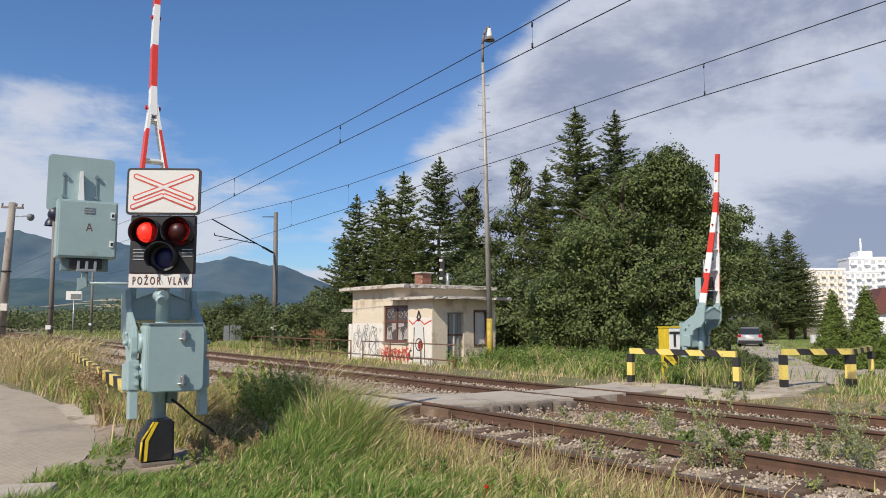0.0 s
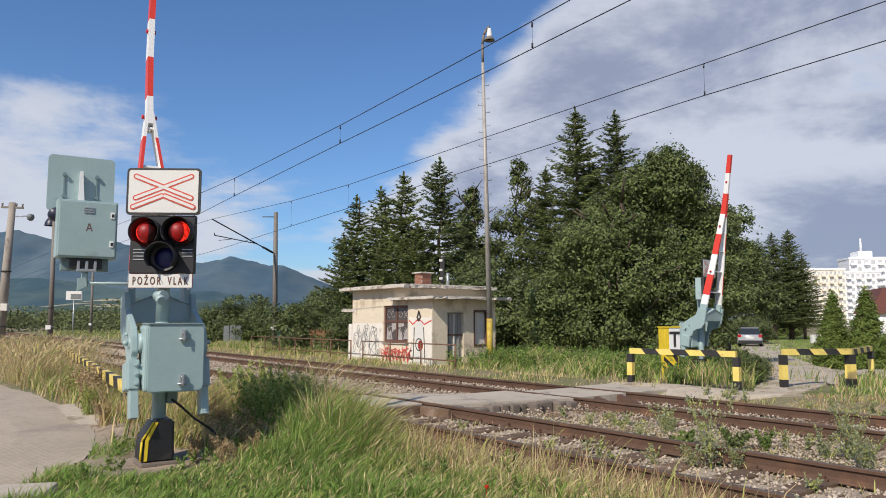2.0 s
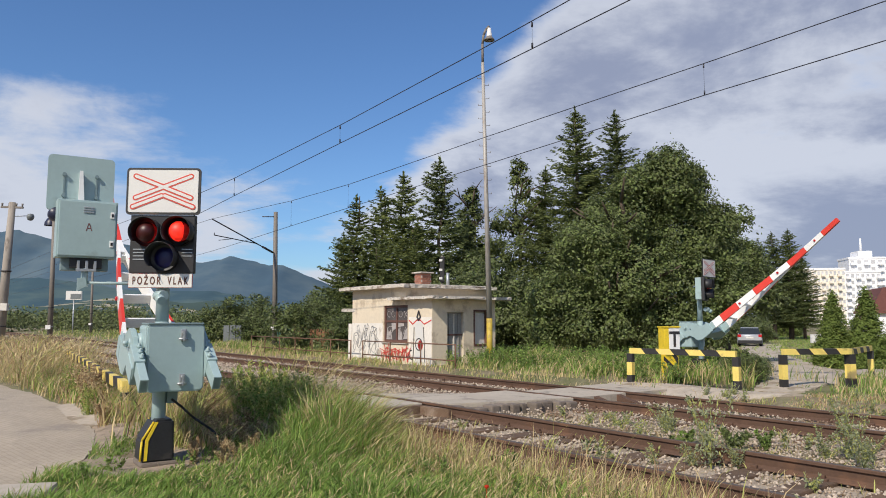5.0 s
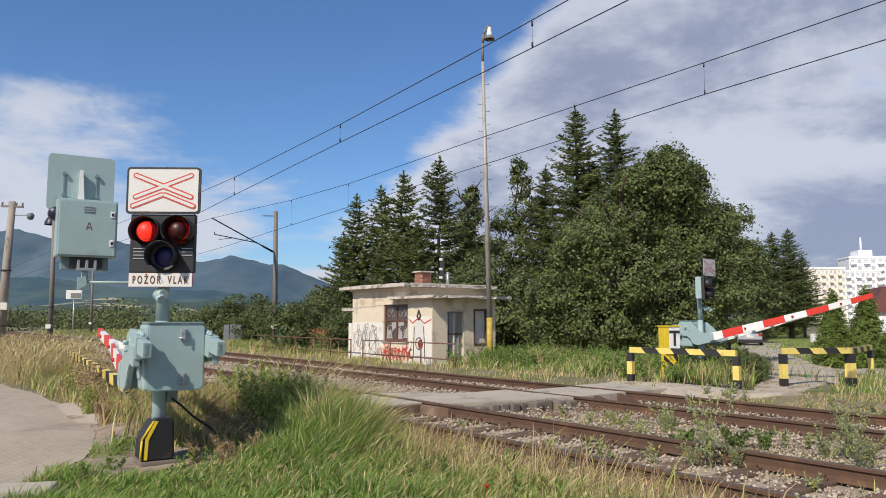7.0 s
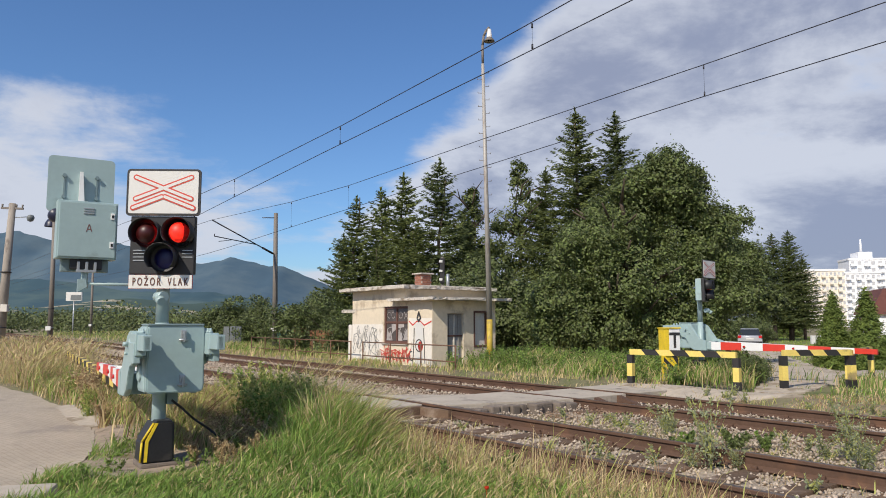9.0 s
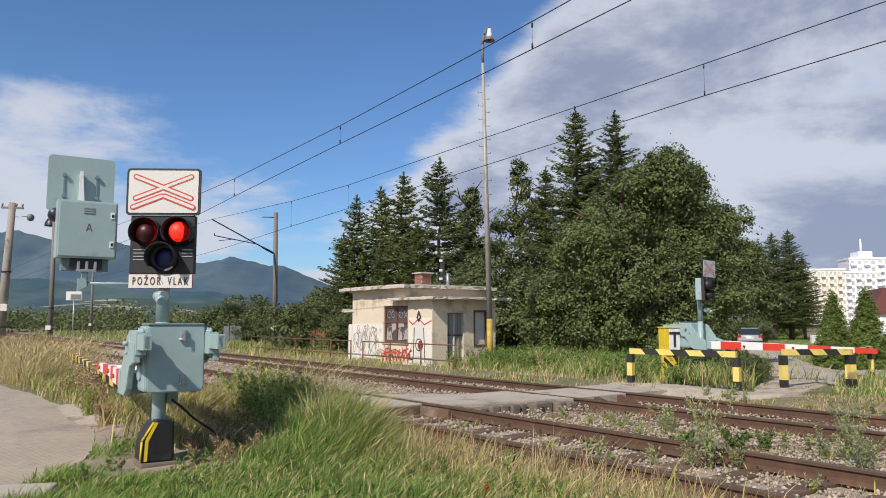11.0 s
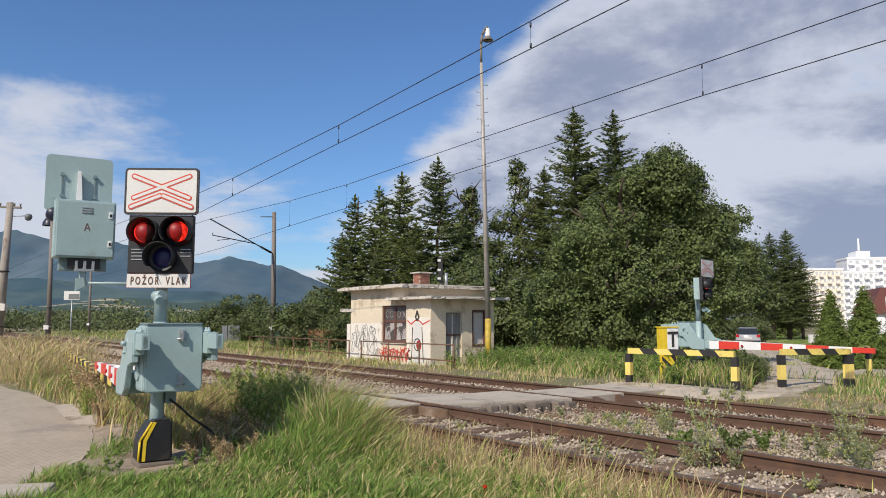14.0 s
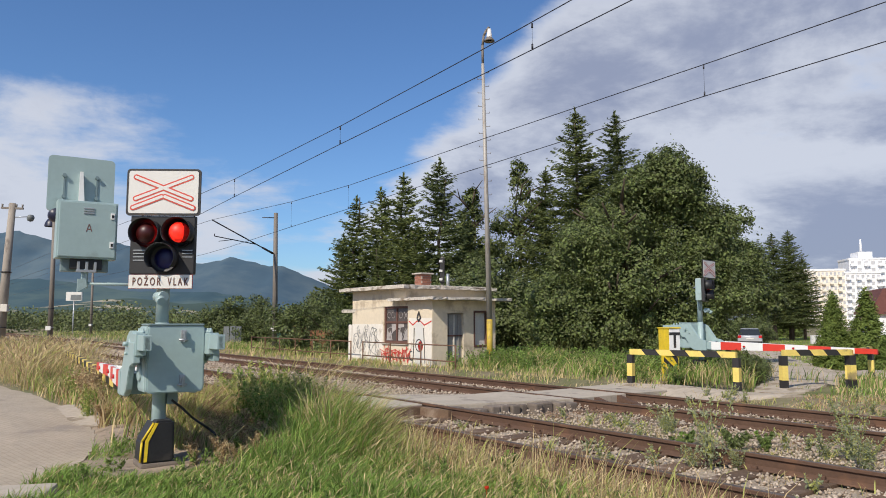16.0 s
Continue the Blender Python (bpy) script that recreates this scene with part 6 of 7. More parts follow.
def plant_trees():
    s1, s2, s3 = spruce_crown(9.2, 3.1, 1, light=.6), spruce_crown(8.6, 2.8, 2, light=.5), spruce_crown(9.6, 3.2, 3, light=.15, gap=.1)
    s4, s5 = spruce_crown(13.0, 4.3, 4, light=.45), spruce_crown(13.0, 4.0, 5, light=.12, gap=.08)
    s6, s7 = spruce_crown(13.0, 4.3, 14, light=.3, start=.17), spruce_crown(13.0, 4.0, 15, light=.2, start=.17, gap=.08)
    t1, t2 = trunk_mesh(8.6, .16, 1), trunk_mesh(12.4, .22, 2)
    lab = "tall dark green spruce with drooping branches"
    for x, y, k, tr_, sc, rz in ((-4.29, 36.0, s2, t1, .93, 10), (-3.30, 38.5, s1, t1, .965, 80), (-1.97, 36.2, s1, t1, 1.0, 150), (-.17, 36.0, s3, t1, 1.03, 30),
                                 (-3.0, 34.4, s2, t1, .62, 200), (-5.1, 37.5, s3, t1, .66, 260), (1.3, 38.0, s2, t1, .85, 70), (-1.2, 34.8, s1, t1, .72, 250)):
        tree("spruce", pose(x, y, -.6, 0, 0, rz) @ Matrix.Scale(sc, 4), k, tr_, lab, "tree", "spruces behind the hut")
    for x, y, k, sc, rz in ((7.35, 40.0, s4, 1.05, 0), (9.62, 40.3, s5, 1.04, 120), (5.9, 41.5, s4, .82, 200), (8.4, 41.5, s5, .85, 40), (11.1, 41, s4, .84, 300)):
        tree("spruce", pose(x, y, -.65, 0, 0, rz) @ Matrix.Scale(sc, 4), k, t2, "very tall spruce rising above the broad tree", "tree", "tall spruces")
    for x, y, k, sc, rz in ((33.75, 75, s7, .84, 10), (35.9, 76, s6, .87, 100), (37.0, 75.5, s7, .66, 200), (31.6, 77, s6, .72, 250), (36.0, 76.5, s7, .6, 310)):
        tree("spruce", pose(x, y, -.65, 0, 0, rz) @ Matrix.Diagonal((sc * 1.15, sc * 1.15, sc, 1)), k, t2, "dark spruce at the edge of the garden", "tree", "spruces by the lane")
    # pines between the two groups
    for x, y, h, sd, lobes in ((4.4, 42, 11.0, 21, ((0, 0, 10.6, .4, .4, .8), (.1, 0, 9.6, .65, .55, .7), (.5, 0, 8.5, 1.0, .9, .6), (-.7, .2, 7.7, 1.1, 1, .6), (.7, 0, 6.8, 1.3, 1.1, .7), (-.6, 0, 5.8, 1.5, 1.2, .8), (.4, 0, 4.5, 1.7, 1.4, .9))),
                               (1.6, 41, 9.2, 22, ((0, 0, 8.8, .45, .45, .7), (0, 0, 8.0, .7, .6, .7), (-.6, 0, 7.0, 1.0, .9, .6), (.6, .2, 6.3, 1.1, 1, .6), (-.3, 0, 5.3, 1.4, 1.2, .8), (.4, 0, 4.0, 1.6, 1.3, .9)))):
        tree("pine", pose(x, y, -.65), leafy_crown(lobes, 14000, sd, .085, ("needle", "needle_light"), .45), trunk_mesh(h * .95, .15, sd, 10, 1.5), "irregular green pine with open branches", "tree", "pines")
    # the broad leafy tree
    lobes = [(1.45, .1, 6.95, .6, .9, .65), (.5, .1, 6.3, .9, 1.1, .8), (2.35, .2, 6.1, .8, 1.0, .85), (3.1, .2, 5.2, .8, 1.0, .9), (-2.3, 0, 2.6, 1.6, 1.5, 1.5), (-1.3, -.3, 4.3, 1.6, 1.5, 1.35), (-.1, 0, 5.2, 1.3, 1.5, 1.05), (1.3, .1, 6.4, .95, 1.2, 1.05), (1.9, .1, 5.9, .75, .9, .9), (1.7, .2, 4.7, 1.2, 1.4, 1.2),
             (2.85, .3, 4.1, 1.1, 1.3, 1.3), (3.7, .3, 3.2, 1.05, 1.2, 1.2), (4.2, .3, 2.9, .75, 1.1, .7), (0, -.8, 3.2, 2.0, 1.5, 1.7), (1.9, -.7, 2.7, 1.8, 1.5, 1.6), (-3.1, .2, 1.5, 1.0, 1.1, 1.1),
             (-1.3, -.8, 1.6, 1.5, 1.2, 1.0), (.8, -.9, 1.3, 1.6, 1.2, 1.0), (1.7, -.3, 1.4, .9, 1.1, 1.0)]
    tree("broad_tree", pose(6.75, 26.2, -.3), leafy_crown(lumpy(lobes, 6), 195000, 6, .060, light=.55), trunk_mesh(5.2, .22, 6, 22, 1.9, .12), "broad dense green fruit tree with leaves to the ground")
    lobes = [(0, 0, 4.6, 1.2, 1.2, 1.1), (-1.0, 0, 5.3, .9, .9, .8), (1.0, .2, 3.9, 1.0, 1.1, 1.1), (0, .1, 3.4, 1.3, 1.2, 1.0), (1.4, .2, 3.0, .8, 1.0, .9), (.7, .2, 2.9, 1.2, 1.1, .7)]
    tree("leafy_tree", pose(12.3, 32.0, -.5), leafy_crown(lumpy(lobes, 7), 34000, 16, .075, light=.4), trunk_mesh(3.4, .14, 7, 10, 1.2, .5), "lighter leafy tree leaning beside the lane")
    # shrubs around the hut and under the trees
    shr = leafy_crown(lumpy([(0, 0, .9, 1.2, 1.0, .85), (1.1, .1, .6, .9, .8, .6), (-1.0, 0, .7, .9, .9, .7)], 3, 4), 14000, 8, .055, light=.35)
    shr2 = leafy_crown(lumpy([(0, 0, 1.6, 1.5, 1.2, 1.3), (1.2, .1, 1.1, 1.1, 1.0, 1.0), (-1.2, 0, 1.2, 1.2, 1.0, 1.0)], 4, 4), 24000, 9, .062, light=.3)
    shr3 = leafy_crown(lumpy([(0, 0, .9, 1.3, 1.0, .8), (1.2, .1, .6, .9, .8, .6)], 13, 4), 7000, 18, .10, ("leaf_light", "thuja"), .5)
    tk = trunk_mesh(1.0, .05, 9, 6, .6, .1)
    for x, y, k, sc, lab2 in ((2.9, 30, shr2, 1.2, "dense green shrub behind the hut"), (4.6, 30, shr2, 1.1, "dense green shrub behind the hut"), (1.2, 33, shr2, 1.4, "dense green shrub behind the hut"),
                              (-5.2, 31.5, shr, 1.15, "green garden shrub beside the hut"), (-4.0, 31, shr, .9, "green garden shrub beside the hut"),
                              (26.5, 62, shr2, .9, "green shrub along the lane"), (24.0, 61, shr, 1.0, "green shrub along the lane"), (41.5, 90, shr3, 1.15, "bright green garden shrub on the lawn"), (44.0, 92, shr3, .95, "bright green garden shrub on the lawn"), (37.5, 93, shr, 1.2, "green shrub along the lane"),
                              (6.55, 16.2, shr, .34, "low green shrub beside the far barrier"), (6.95, 17.0, shr, .3, "low green shrub beside the far barrier")):
        tree("shrub", pose(x, y, float(ground_z(x, y)), 0, 0, x * 70) @ Matrix.Scale(sc, 4), k, tk, lab2, "shrub", "shrubs")
    # garden trees and hedges in the west
    for x, y, k, sc, rz in ((-12.4, 42, shr2, 1.05, 0), (-10.6, 42.5, shr2, 1.08, 130), (-9.4, 41.5, shr, 1.2, 40), (-8.2, 44, shr2, 1.1, 60), (-6.6, 43, shr2, 1.15, 200), (-5.4, 42, shr2, 1.0, 90), (-13.6, 43, shr, 1.3, 300)):
        tree("garden_tree", pose(x, y, -.6, 0, 0, rz) @ Matrix.Scale(sc, 4), k, tk, "rounded green garden tree", "tree", "garden trees")
    # clipped conifers by the lane
    cone = [(0, 0, .2 + .25 * i, .60 - .062 * i, .60 - .062 * i, .24) for i in range(10)]
    th = leafy_crown(cone, 30000, 10, .030, ("thuja", "thuja"), 0, clump=.45)
    tt = trunk_mesh(1.9, .06, 10)
    for x, y, sc, rz in ((12.15, 23.0, .95, 0), (12.45, 21.7, .95, 90), (13.6, 21.9, .9, 180)):
        tree("thuja", pose(x, y, float(ground_z(x, y)), 0, 0, rz) @ Matrix.Diagonal((sc * 1.22, sc * 1.22, sc, 1)), th, tt, "cone-shaped bright green thuja by the lane", "thuja", "thujas")


plant_trees()


def far_woods():
    """Hedgerows and woods on the plain, as tufted clumps."""
    rng = np.random.default_rng(14)
    P = []
    for x0, x1, y, h, n in ((-95, -34, 92, 3.4, 420), (-34, -16, 66, 1.4, 130), (-150, -40, 150, 5.2, 700), (-260, -20, 330, 6.5, 700), (-10, 24, 70, 5, 330), (24, 160, 130, 2.6, 420), (60, 330, 240, 4.0, 500)):
        x = rng.uniform(x0, x1, n)
        hh = h * rng.uniform(.3, 1.35, n) * (.7 + .3 * np.sin(x * .16 + y))
        for xx, hv in zip(x, hh):
            if math.sin(xx * .23 + y) + .6 * math.sin(xx * .71 + 2) < -.8:
                continue
            k = 44
            q = np.clip(rng.normal(0, 1, (k, 3)), -1.5, 1.3) * np.array([h * .34, h * .3, h * .28]) + np.array([xx, y + rng.normal(0, h * .8), max(.3, hv * .6)])
            P.append(np.concatenate([q, np.full((k, 1), h * .05)], 1))
    P = np.concatenate(P)
    n = len(P)
    s = P[:, 3:4] * rng.uniform(.6, 1.3, (n, 1))
    nv = unit(rng.normal(0, 1, (n, 3)) + np.array([-.3, -.5, .5]))
    a = unit(np.cross(nv, rng.normal(0, 1, (n, 3))))
    b = np.cross(nv, a)
    pos = P[:, :3].copy()
    pos[:, 2] = np.maximum(pos[:, 2] - .6, -.5)
    ob = new("far_woods", quads_at(pos, a * s, b * s * .7, "far_woods", ["leaf", "leaf_light"], (rng.random(n) < .12).astype(int)))
    tagged(ob, "far green hedgerows and woods on the plain", "woods", kind="stuff")


far_woods()


# ---- grass and weeds ----
PATH_EDGE_Y = np.array([-6, 1.0, 4.4, 6.0, 7.1, 8.4, 9.8, 12.0, 15.5, 22.5, 36])
PATH_EDGE_X = np.array([-5.0, -4.4, -3.7, -3.4, -3.45, -3.9, -4.65, -6.2, -9.2, -15.8, -29])


def blades(name, x, y, h, mats, midx, seed, label, width=.0045, lean=.35, head=False, wind=(.5, .15)):
    """Curved grass blades rooted at (x, y); with head, thin stalks that end in a seed head."""
    rng = np.random.default_rng(seed)
    n = len(x)
    z = ground_z(x, y) - .01
    az = rng.uniform(0, 6.283, n)
    ln = lean * rng.uniform(.3, 1.4, n) * h
    dx, dy = np.cos(az) * ln + wind[0] * h * lean * .8, np.sin(az) * ln + wind[1] * h * lean
    face = rng.uniform(0, 6.283, n)
    sx, sy = np.cos(face), np.sin(face)
    if head:
        lv = ((0, 0, .5), (.45, .22, .45), (.78, .62, .4), (.86, .74, 2.0), (.94, .9, 1.7), (1.0, 1.1, .1))
    else:
        lv = ((0, 0, .8), (.42, .18, 1.0), (.78, .55, .75), (1.0, 1.0, .06)) if width < .005 else ((0, 0, .9), (.6, .32, .9), (1.0, 1.0, .08))
    w = width * rng.uniform(.7, 1.5, n)
    V = []
    for t, b, ww in lv:
        zz = z + h * t * (1 - .12 * b * lean)
        px, py = x + dx * b, y + dy * b
        V.append(np.stack([px - sx * w * ww, py - sy * w * ww, zz], -1))
        V.append(np.stack([px + sx * w * ww, py + sy * w * ww, zz], -1))
    V = np.stack(V, 1)
    k = len(lv)
    quad = np.array([(2 * i, 2 * i + 1, 2 * i + 3, 2 * i + 2) for i in range(k - 1)])
    F = quad[None] + (np.arange(n) * 2 * k)[:, None, None]
    me = np_mesh(name, V.reshape(-1, 3), F.reshape(-1, 4), mats, np.repeat(midx, k - 1))
    ob = new(name, me)
    tagged(ob, label, "grass", kind="stuff")


def clumpy(rng, n, x0, x1, y0, y1, share=.7, spread=.09, per=14):
    """Positions, part of them gathered in tufts."""
    m = int(n * share)
    cx, cy = rng.uniform(x0, x1, m // per + 1), rng.uniform(y0, y1, m // per + 1)
    i = rng.integers(0, len(cx), m)
    x = np.concatenate([cx[i] + rng.normal(0, spread, m), rng.uniform(x0, x1, n - m)])
    y = np.concatenate([cy[i] + rng.normal(0, spread, m), rng.uniform(y0, y1, n - m)])
    return x, y


def off_path(x, y, margin=.05):
    return x > np.interp(y, PATH_EDGE_Y, PATH_EDGE_X) + margin


def tr_p(x, y):
    return .801 * x + .599 * y


def tr_a(x, y):
    return .599 * x - .801 * y


def noise2(x, y, s):
    return .5 + .25 * (np.sin(x * s * 1.3 + y * s * .7 + 1.1) + np.sin(y * s * 1.7 - x * s * .6 + 4.0))


def tuft(x, y, cell, seed):
    """A height factor for each tuft of a jittered lattice."""
    i = np.floor(x / cell + .35 * np.sin(y * 9)).astype(int)
    j = np.floor(y / cell + .35 * np.sin(x * 7)).astype(int)
    v = np.sin(i * 127.1 + j * 311.7 + seed) * 43758.5453
    return .55 + .85 * (v - np.floor(v))


def make_grass():
    rng = np.random.default_rng(20)
    # lush green turf before the camera
    x, y = clumpy(rng, 140000, -3.6, 3.2, 3.6, 9.6, .6, .07, 10)
    p, a = tr_p(x, y), tr_a(x, y)
    k = off_path(x, y) & (p < 4.75 + .3 * np.sin(a * 2.0)) & ~((np.hypot(x + 2.73, y - 7.17) < .27)) & ((p > 1.2) | (y < 7.6)) & ~((np.abs(x + 3.25) < .5) & (np.abs(y - 5.7) < .28))
    k &= ~((x < -1.62 + .12 * np.sin(y * 7)) & (x > -2.6) & (y > 6.9) & (y < 9.6) & (rng.random(len(x)) < .90)) & ~((x < -1.75) & (y > 6.5) & (y < 9.6) & (rng.random(len(x)) < .6))
    x, y, p, a = x[k], y[k], p[k], a[k]
    tall = np.exp(-(((x + 1.05) / np.where(x > -1.05, .52, .72)) ** 2 + ((y - 7.9) / .9) ** 2))
    h = (.080 + .075 * noise2(x, y, 2.3) + .03 * np.sin(x * 5) * np.sin(y * 4.3) + .52 * tall) * rng.uniform(.6, 1.25, len(x)) * tuft(x, y, .13, 77)
    h *= np.where(p > 3.7, .8, 1.0) * np.clip(.25 + .6 * np.hypot(x + 2.73, y - 7.0) / 1.1, .3, 1)
    dry = np.clip((p - 3.3) / 1.2, 0, 1) * .7 + .10 + .12 * tall + .12 * noise2(x, y, 3.1) + .14 * (tuft(x, y, .17, 78) - .9)
    u = rng.random(len(x))
    mi = np.where(u < dry * .55, 2, np.where(u < dry, 1, 0))
    blades("lush_grass", x, y, h, ["grass", "grass_mid", "grass_dry"], mi, 21, "lush green windblown grass turning dry towards the rails", width=.0036, lean=.66, wind=(.55, .1))
    # seeding straw stalks in the tall patch and on the verge
    x, y = clumpy(rng, 13000, -3.3, 3.4, 3.8, 11.0, .6, .12)
    p = tr_p(x, y)
    k = off_path(x, y) & (p > 1.8) & (p < 5.0) & ((p > 3.7) | (y > 7.9) | (rng.random(len(x)) < .3)) & (np.hypot(x + 2.73, y - 7.17) > .5) & ~((x < -1.9) & (y > 6.4) & (y < 8.6))
    x, y, p = x[k], y[k], p[k]
    tall = np.exp(-(((x + 1.75) / .8) ** 2 + ((y - 9.1) / .9) ** 2))
    h = (.22 + .72 * tall) * rng.uniform(.6, 1.2, len(x))
    blades("seeding_grass", x, y, h, ["grass_dry", "grass_mid"], (rng.random(len(x)) < .3).astype(int), 22, "pale seeding straw stalks bent by the wind", width=.0017, lean=.6, head=True, wind=(.7, .2))
    # dry and brown growth behind the near barrier, along the near track
    a, p = clumpy(rng, 40000, -40, -7.2, 2.2, 5.0, .75, .13)
    x, y = .599 * a + .801 * p, -.801 * a + .599 * p
    k = off_path(x, y, .1) & (np.hypot(x + 2.73, y - 7.17) > .5)
    k &= ~((a > -13) & (a < -8.8) & (p > 3.0) & (rng.random(len(a)) < .45))
    k &= ~((x < -2.9) & (y < 9.4) & (rng.random(len(a)) < .6))
    x, y, a, p = x[k], y[k], a[k], p[k]
    h = (.20 + .30 * noise2(x, y, .9)) * rng.uniform(.6, 1.3, len(x))
    h *= np.where(p > 4.5, .6, 1) * np.where((x < -5.6) & (x > -12.5), .72, 1)
    u = rng.random(len(x))
    g = noise2(x, y, .7)
    mi = np.where(u < .26 * g + .05, 0, np.where(u < .42, 1, np.where(u < .82, 2, 3)))
    blades("verge_grass", x, y, h, ["grass", "grass_mid", "grass_dry", "grass_brown"], mi, 23, "mixed green and dry grass on the near verge", width=.006, lean=.6)
    x, y = clumpy(rng, 13000, -3.3, -1.0, 7.8, 10.4, .7, .12)
    h = (.22 + .42 * np.exp(-(((x + 2.2) / .6) ** 2 + ((y - 9.2) / .8) ** 2)) + .22 * noise2(x, y, 2.6)) * rng.uniform(.45, 1.25, len(x)) * tuft(x, y, .16, 79) * np.where((x > -2.7) & (x < -1.5) & (y < 9.2), .55, 1)
    k = (tr_p(x, y) > 2.3) & (tr_p(x, y) < 4.9)
    u = rng.random(len(x))
    blades("rank_grass", x[k], y[k], h[k], ["grass", "grass_mid", "grass_dry", "grass_brown"], np.where((u < .42) & (x > -2.5) & (x < -1.7), 0, np.where(u < .55, 1, np.where(u < .78, 2, 3)))[k], 24, "rank dark green grass with brown stems", width=.0052, lean=.5)
    # straw by the path in the west
    x, y = clumpy(rng, 30000, -24, -8.2, 14.0, 34, .6, .2)
    k = off_path(x, y, .15) & (tr_p(x, y) < 5.0)
    x, y = x[k], y[k]
    h = (.40 + .5 * noise2(x, y, .5)) * rng.uniform(.6, 1.2, len(x))
    u = rng.random(len(x))
    blades("straw", x, y, h, ["grass_dry", "grass_mid", "grass_brown"], np.where(u < .72, 0, np.where(u < .88, 1, 2)), 25, "tall pale straw beside the footpath", width=.0048, lean=.5, head=True)
    # far side of the tracks
    a, p = clumpy(rng, 44000, -46, 4, 11.75, 18.5, .8, .13)
    x, y = .599 * a + .801 * p, -.801 * a + .599 * p
    near_lane = (a > -11.6) & (p > 11.8) & (p < 13.4)
    lane = (a > -10.3) & (a < 2) & (p > 12.8) & (np.abs(x - np.interp(y, [13.7, 17, 27, 35], [6.3, 8.3, 12.4, 16.0])) < np.interp(y, [13.7, 17, 23], [.75, .95, 1.1]))
    hutbox = (a > -23.4) & (a < -17.2) & (p > 12.95) & (p < 17)
    side_lane = (x > 8.4) & (y > 16.4) & (y < 21.5)
    k = ~(near_lane & (rng.random(len(a)) < np.where(a < -9.3, .55, .93))) & ~(lane & (rng.random(len(a)) < .86)) & ~hutbox & ~side_lane
    x, y, a, p = x[k], y[k], a[k], p[k]
    h = np.where(p < 12.9, .13, np.where(a > -20, .36, .24)) * (.5 + noise2(x, y, 1.0)) * rng.uniform(.6, 1.3, len(x))
    h = np.where((a > -8) & (p < 15), h * .34, h)
    u = rng.random(len(x))
    dry = np.where(p < 12.9, .82, .45)
    mi = np.where(u < dry * .7, 2, np.where(u < dry, 1, 0))
    blades("far_grass", x, y, h, ["grass", "grass_mid", "grass_dry"], mi, 26, "green weeds and grass with a dry edge along the ballast", width=.008, lean=.5)
    # the verge on the camera's side of the far lane, thin, and sparse growth in the ballast
    a, p = clumpy(rng, 14000, -8.4, 4, 4.7, 12.3, .88, .10)
    k = ((p > 11.4) & (p < 12.1)) | (rng.random(len(a)) < .32)
    k &= (np.abs(p - TRACK_P[0]) > .25)
    a, p = a[k], p[k]
    x, y = .599 * a + .801 * p, -.801 * a + .599 * p
    h = (.045 + .085 * noise2(x, y, 2.0)) * rng.uniform(.6, 1.3, len(x))
    u = rng.random(len(x))
    blades("ballast_grass", x, y, h + .02, ["grass_mid", "grass_dry", "grass_brown"], np.where(u < .4, 0, np.where(u < .75, 1, 2)), 27, "sparse dry grass growing in the ballast", width=.004, lean=.7)
    # upright straw fringe beside the near rail
    a, p = clumpy(rng, 8500, -10.2, 4, 3.8, 5.3, .85, .09)
    x, y = .599 * a + .801 * p, -.801 * a + .599 * p
    h = (.12 + .24 * noise2(x, y, 2.4)) * rng.uniform(.4, 1.3, len(x)) * tuft(x, y, .2, 80)
    u = rng.random(len(x))
    blades("straw_fringe", x, y, h, ["grass_dry", "grass_mid", "grass_brown"], np.where(u < .40, 0, np.where(u < .62, 1, 2)), 30, "upright dry straw fringe beside the near rail", width=.003, lean=.35, head=False)
    # tufted verge between the far rail and the lane's guard rails
    a, p = clumpy(rng, 9000, -8.2, 3.5, 11.55, 13.6, .9, .11)
    k = ~((a < -6.6) & (p > 12.0)) & ((a > -7.6) | (rng.random(len(a)) < .4))
    a, p = a[k], p[k]
    x, y = .599 * a + .801 * p, -.801 * a + .599 * p
    h = (.04 + .10 * noise2(x, y, 1.8)) * rng.uniform(.5, 1.3, len(x))
    u = rng.random(len(x))
    blades("verge_tufts", x, y, h, ["grass", "grass_brown", "grass_dry"], np.where(u < .30, 0, np.where(u < .55, 1, 2)), 31, "tufted green and dry verge beside the far rail", width=.0052, lean=.6)
    # meadow around the garden lane and in the west
    x, y = clumpy(rng, 70000, 8, 52, 21.5, 95, .6, .3)
    off = np.abs(x - np.interp(y, [17, 27, 35, 48, 62, 95], [8.3, 12.4, 16.0, 20.2, 26.5, 40]))
    k = (off > .85 + .25 * np.sin(y * 1.3)) | (off < .16 + .1 * np.sin(y * .9))
    x, y = x[k], y[k]
    blades("garden_meadow", x, y, .16 * rng.uniform(.5, 1.4, len(x)), ["grass", "grass_mid"], (rng.random(len(x)) < .28).astype(int), 28, "mown green and yellow garden meadow", width=.012, lean=.6)
    a, p = clumpy(rng, 12000, -90, -24, 12, 30, .6, .4)
    x, y = .599 * a + .801 * p, -.801 * a + .599 * p
    u = rng.random(len(x))
    blades("west_meadow", x, y, .38 * rng.uniform(.5, 1.4, len(x)), ["grass", "grass_mid", "grass_dry"], np.where(u < .4, 0, np.where(u < .7, 1, 2)), 29, "unmown meadow of grass and straw", width=.014, lean=.5)


make_grass()


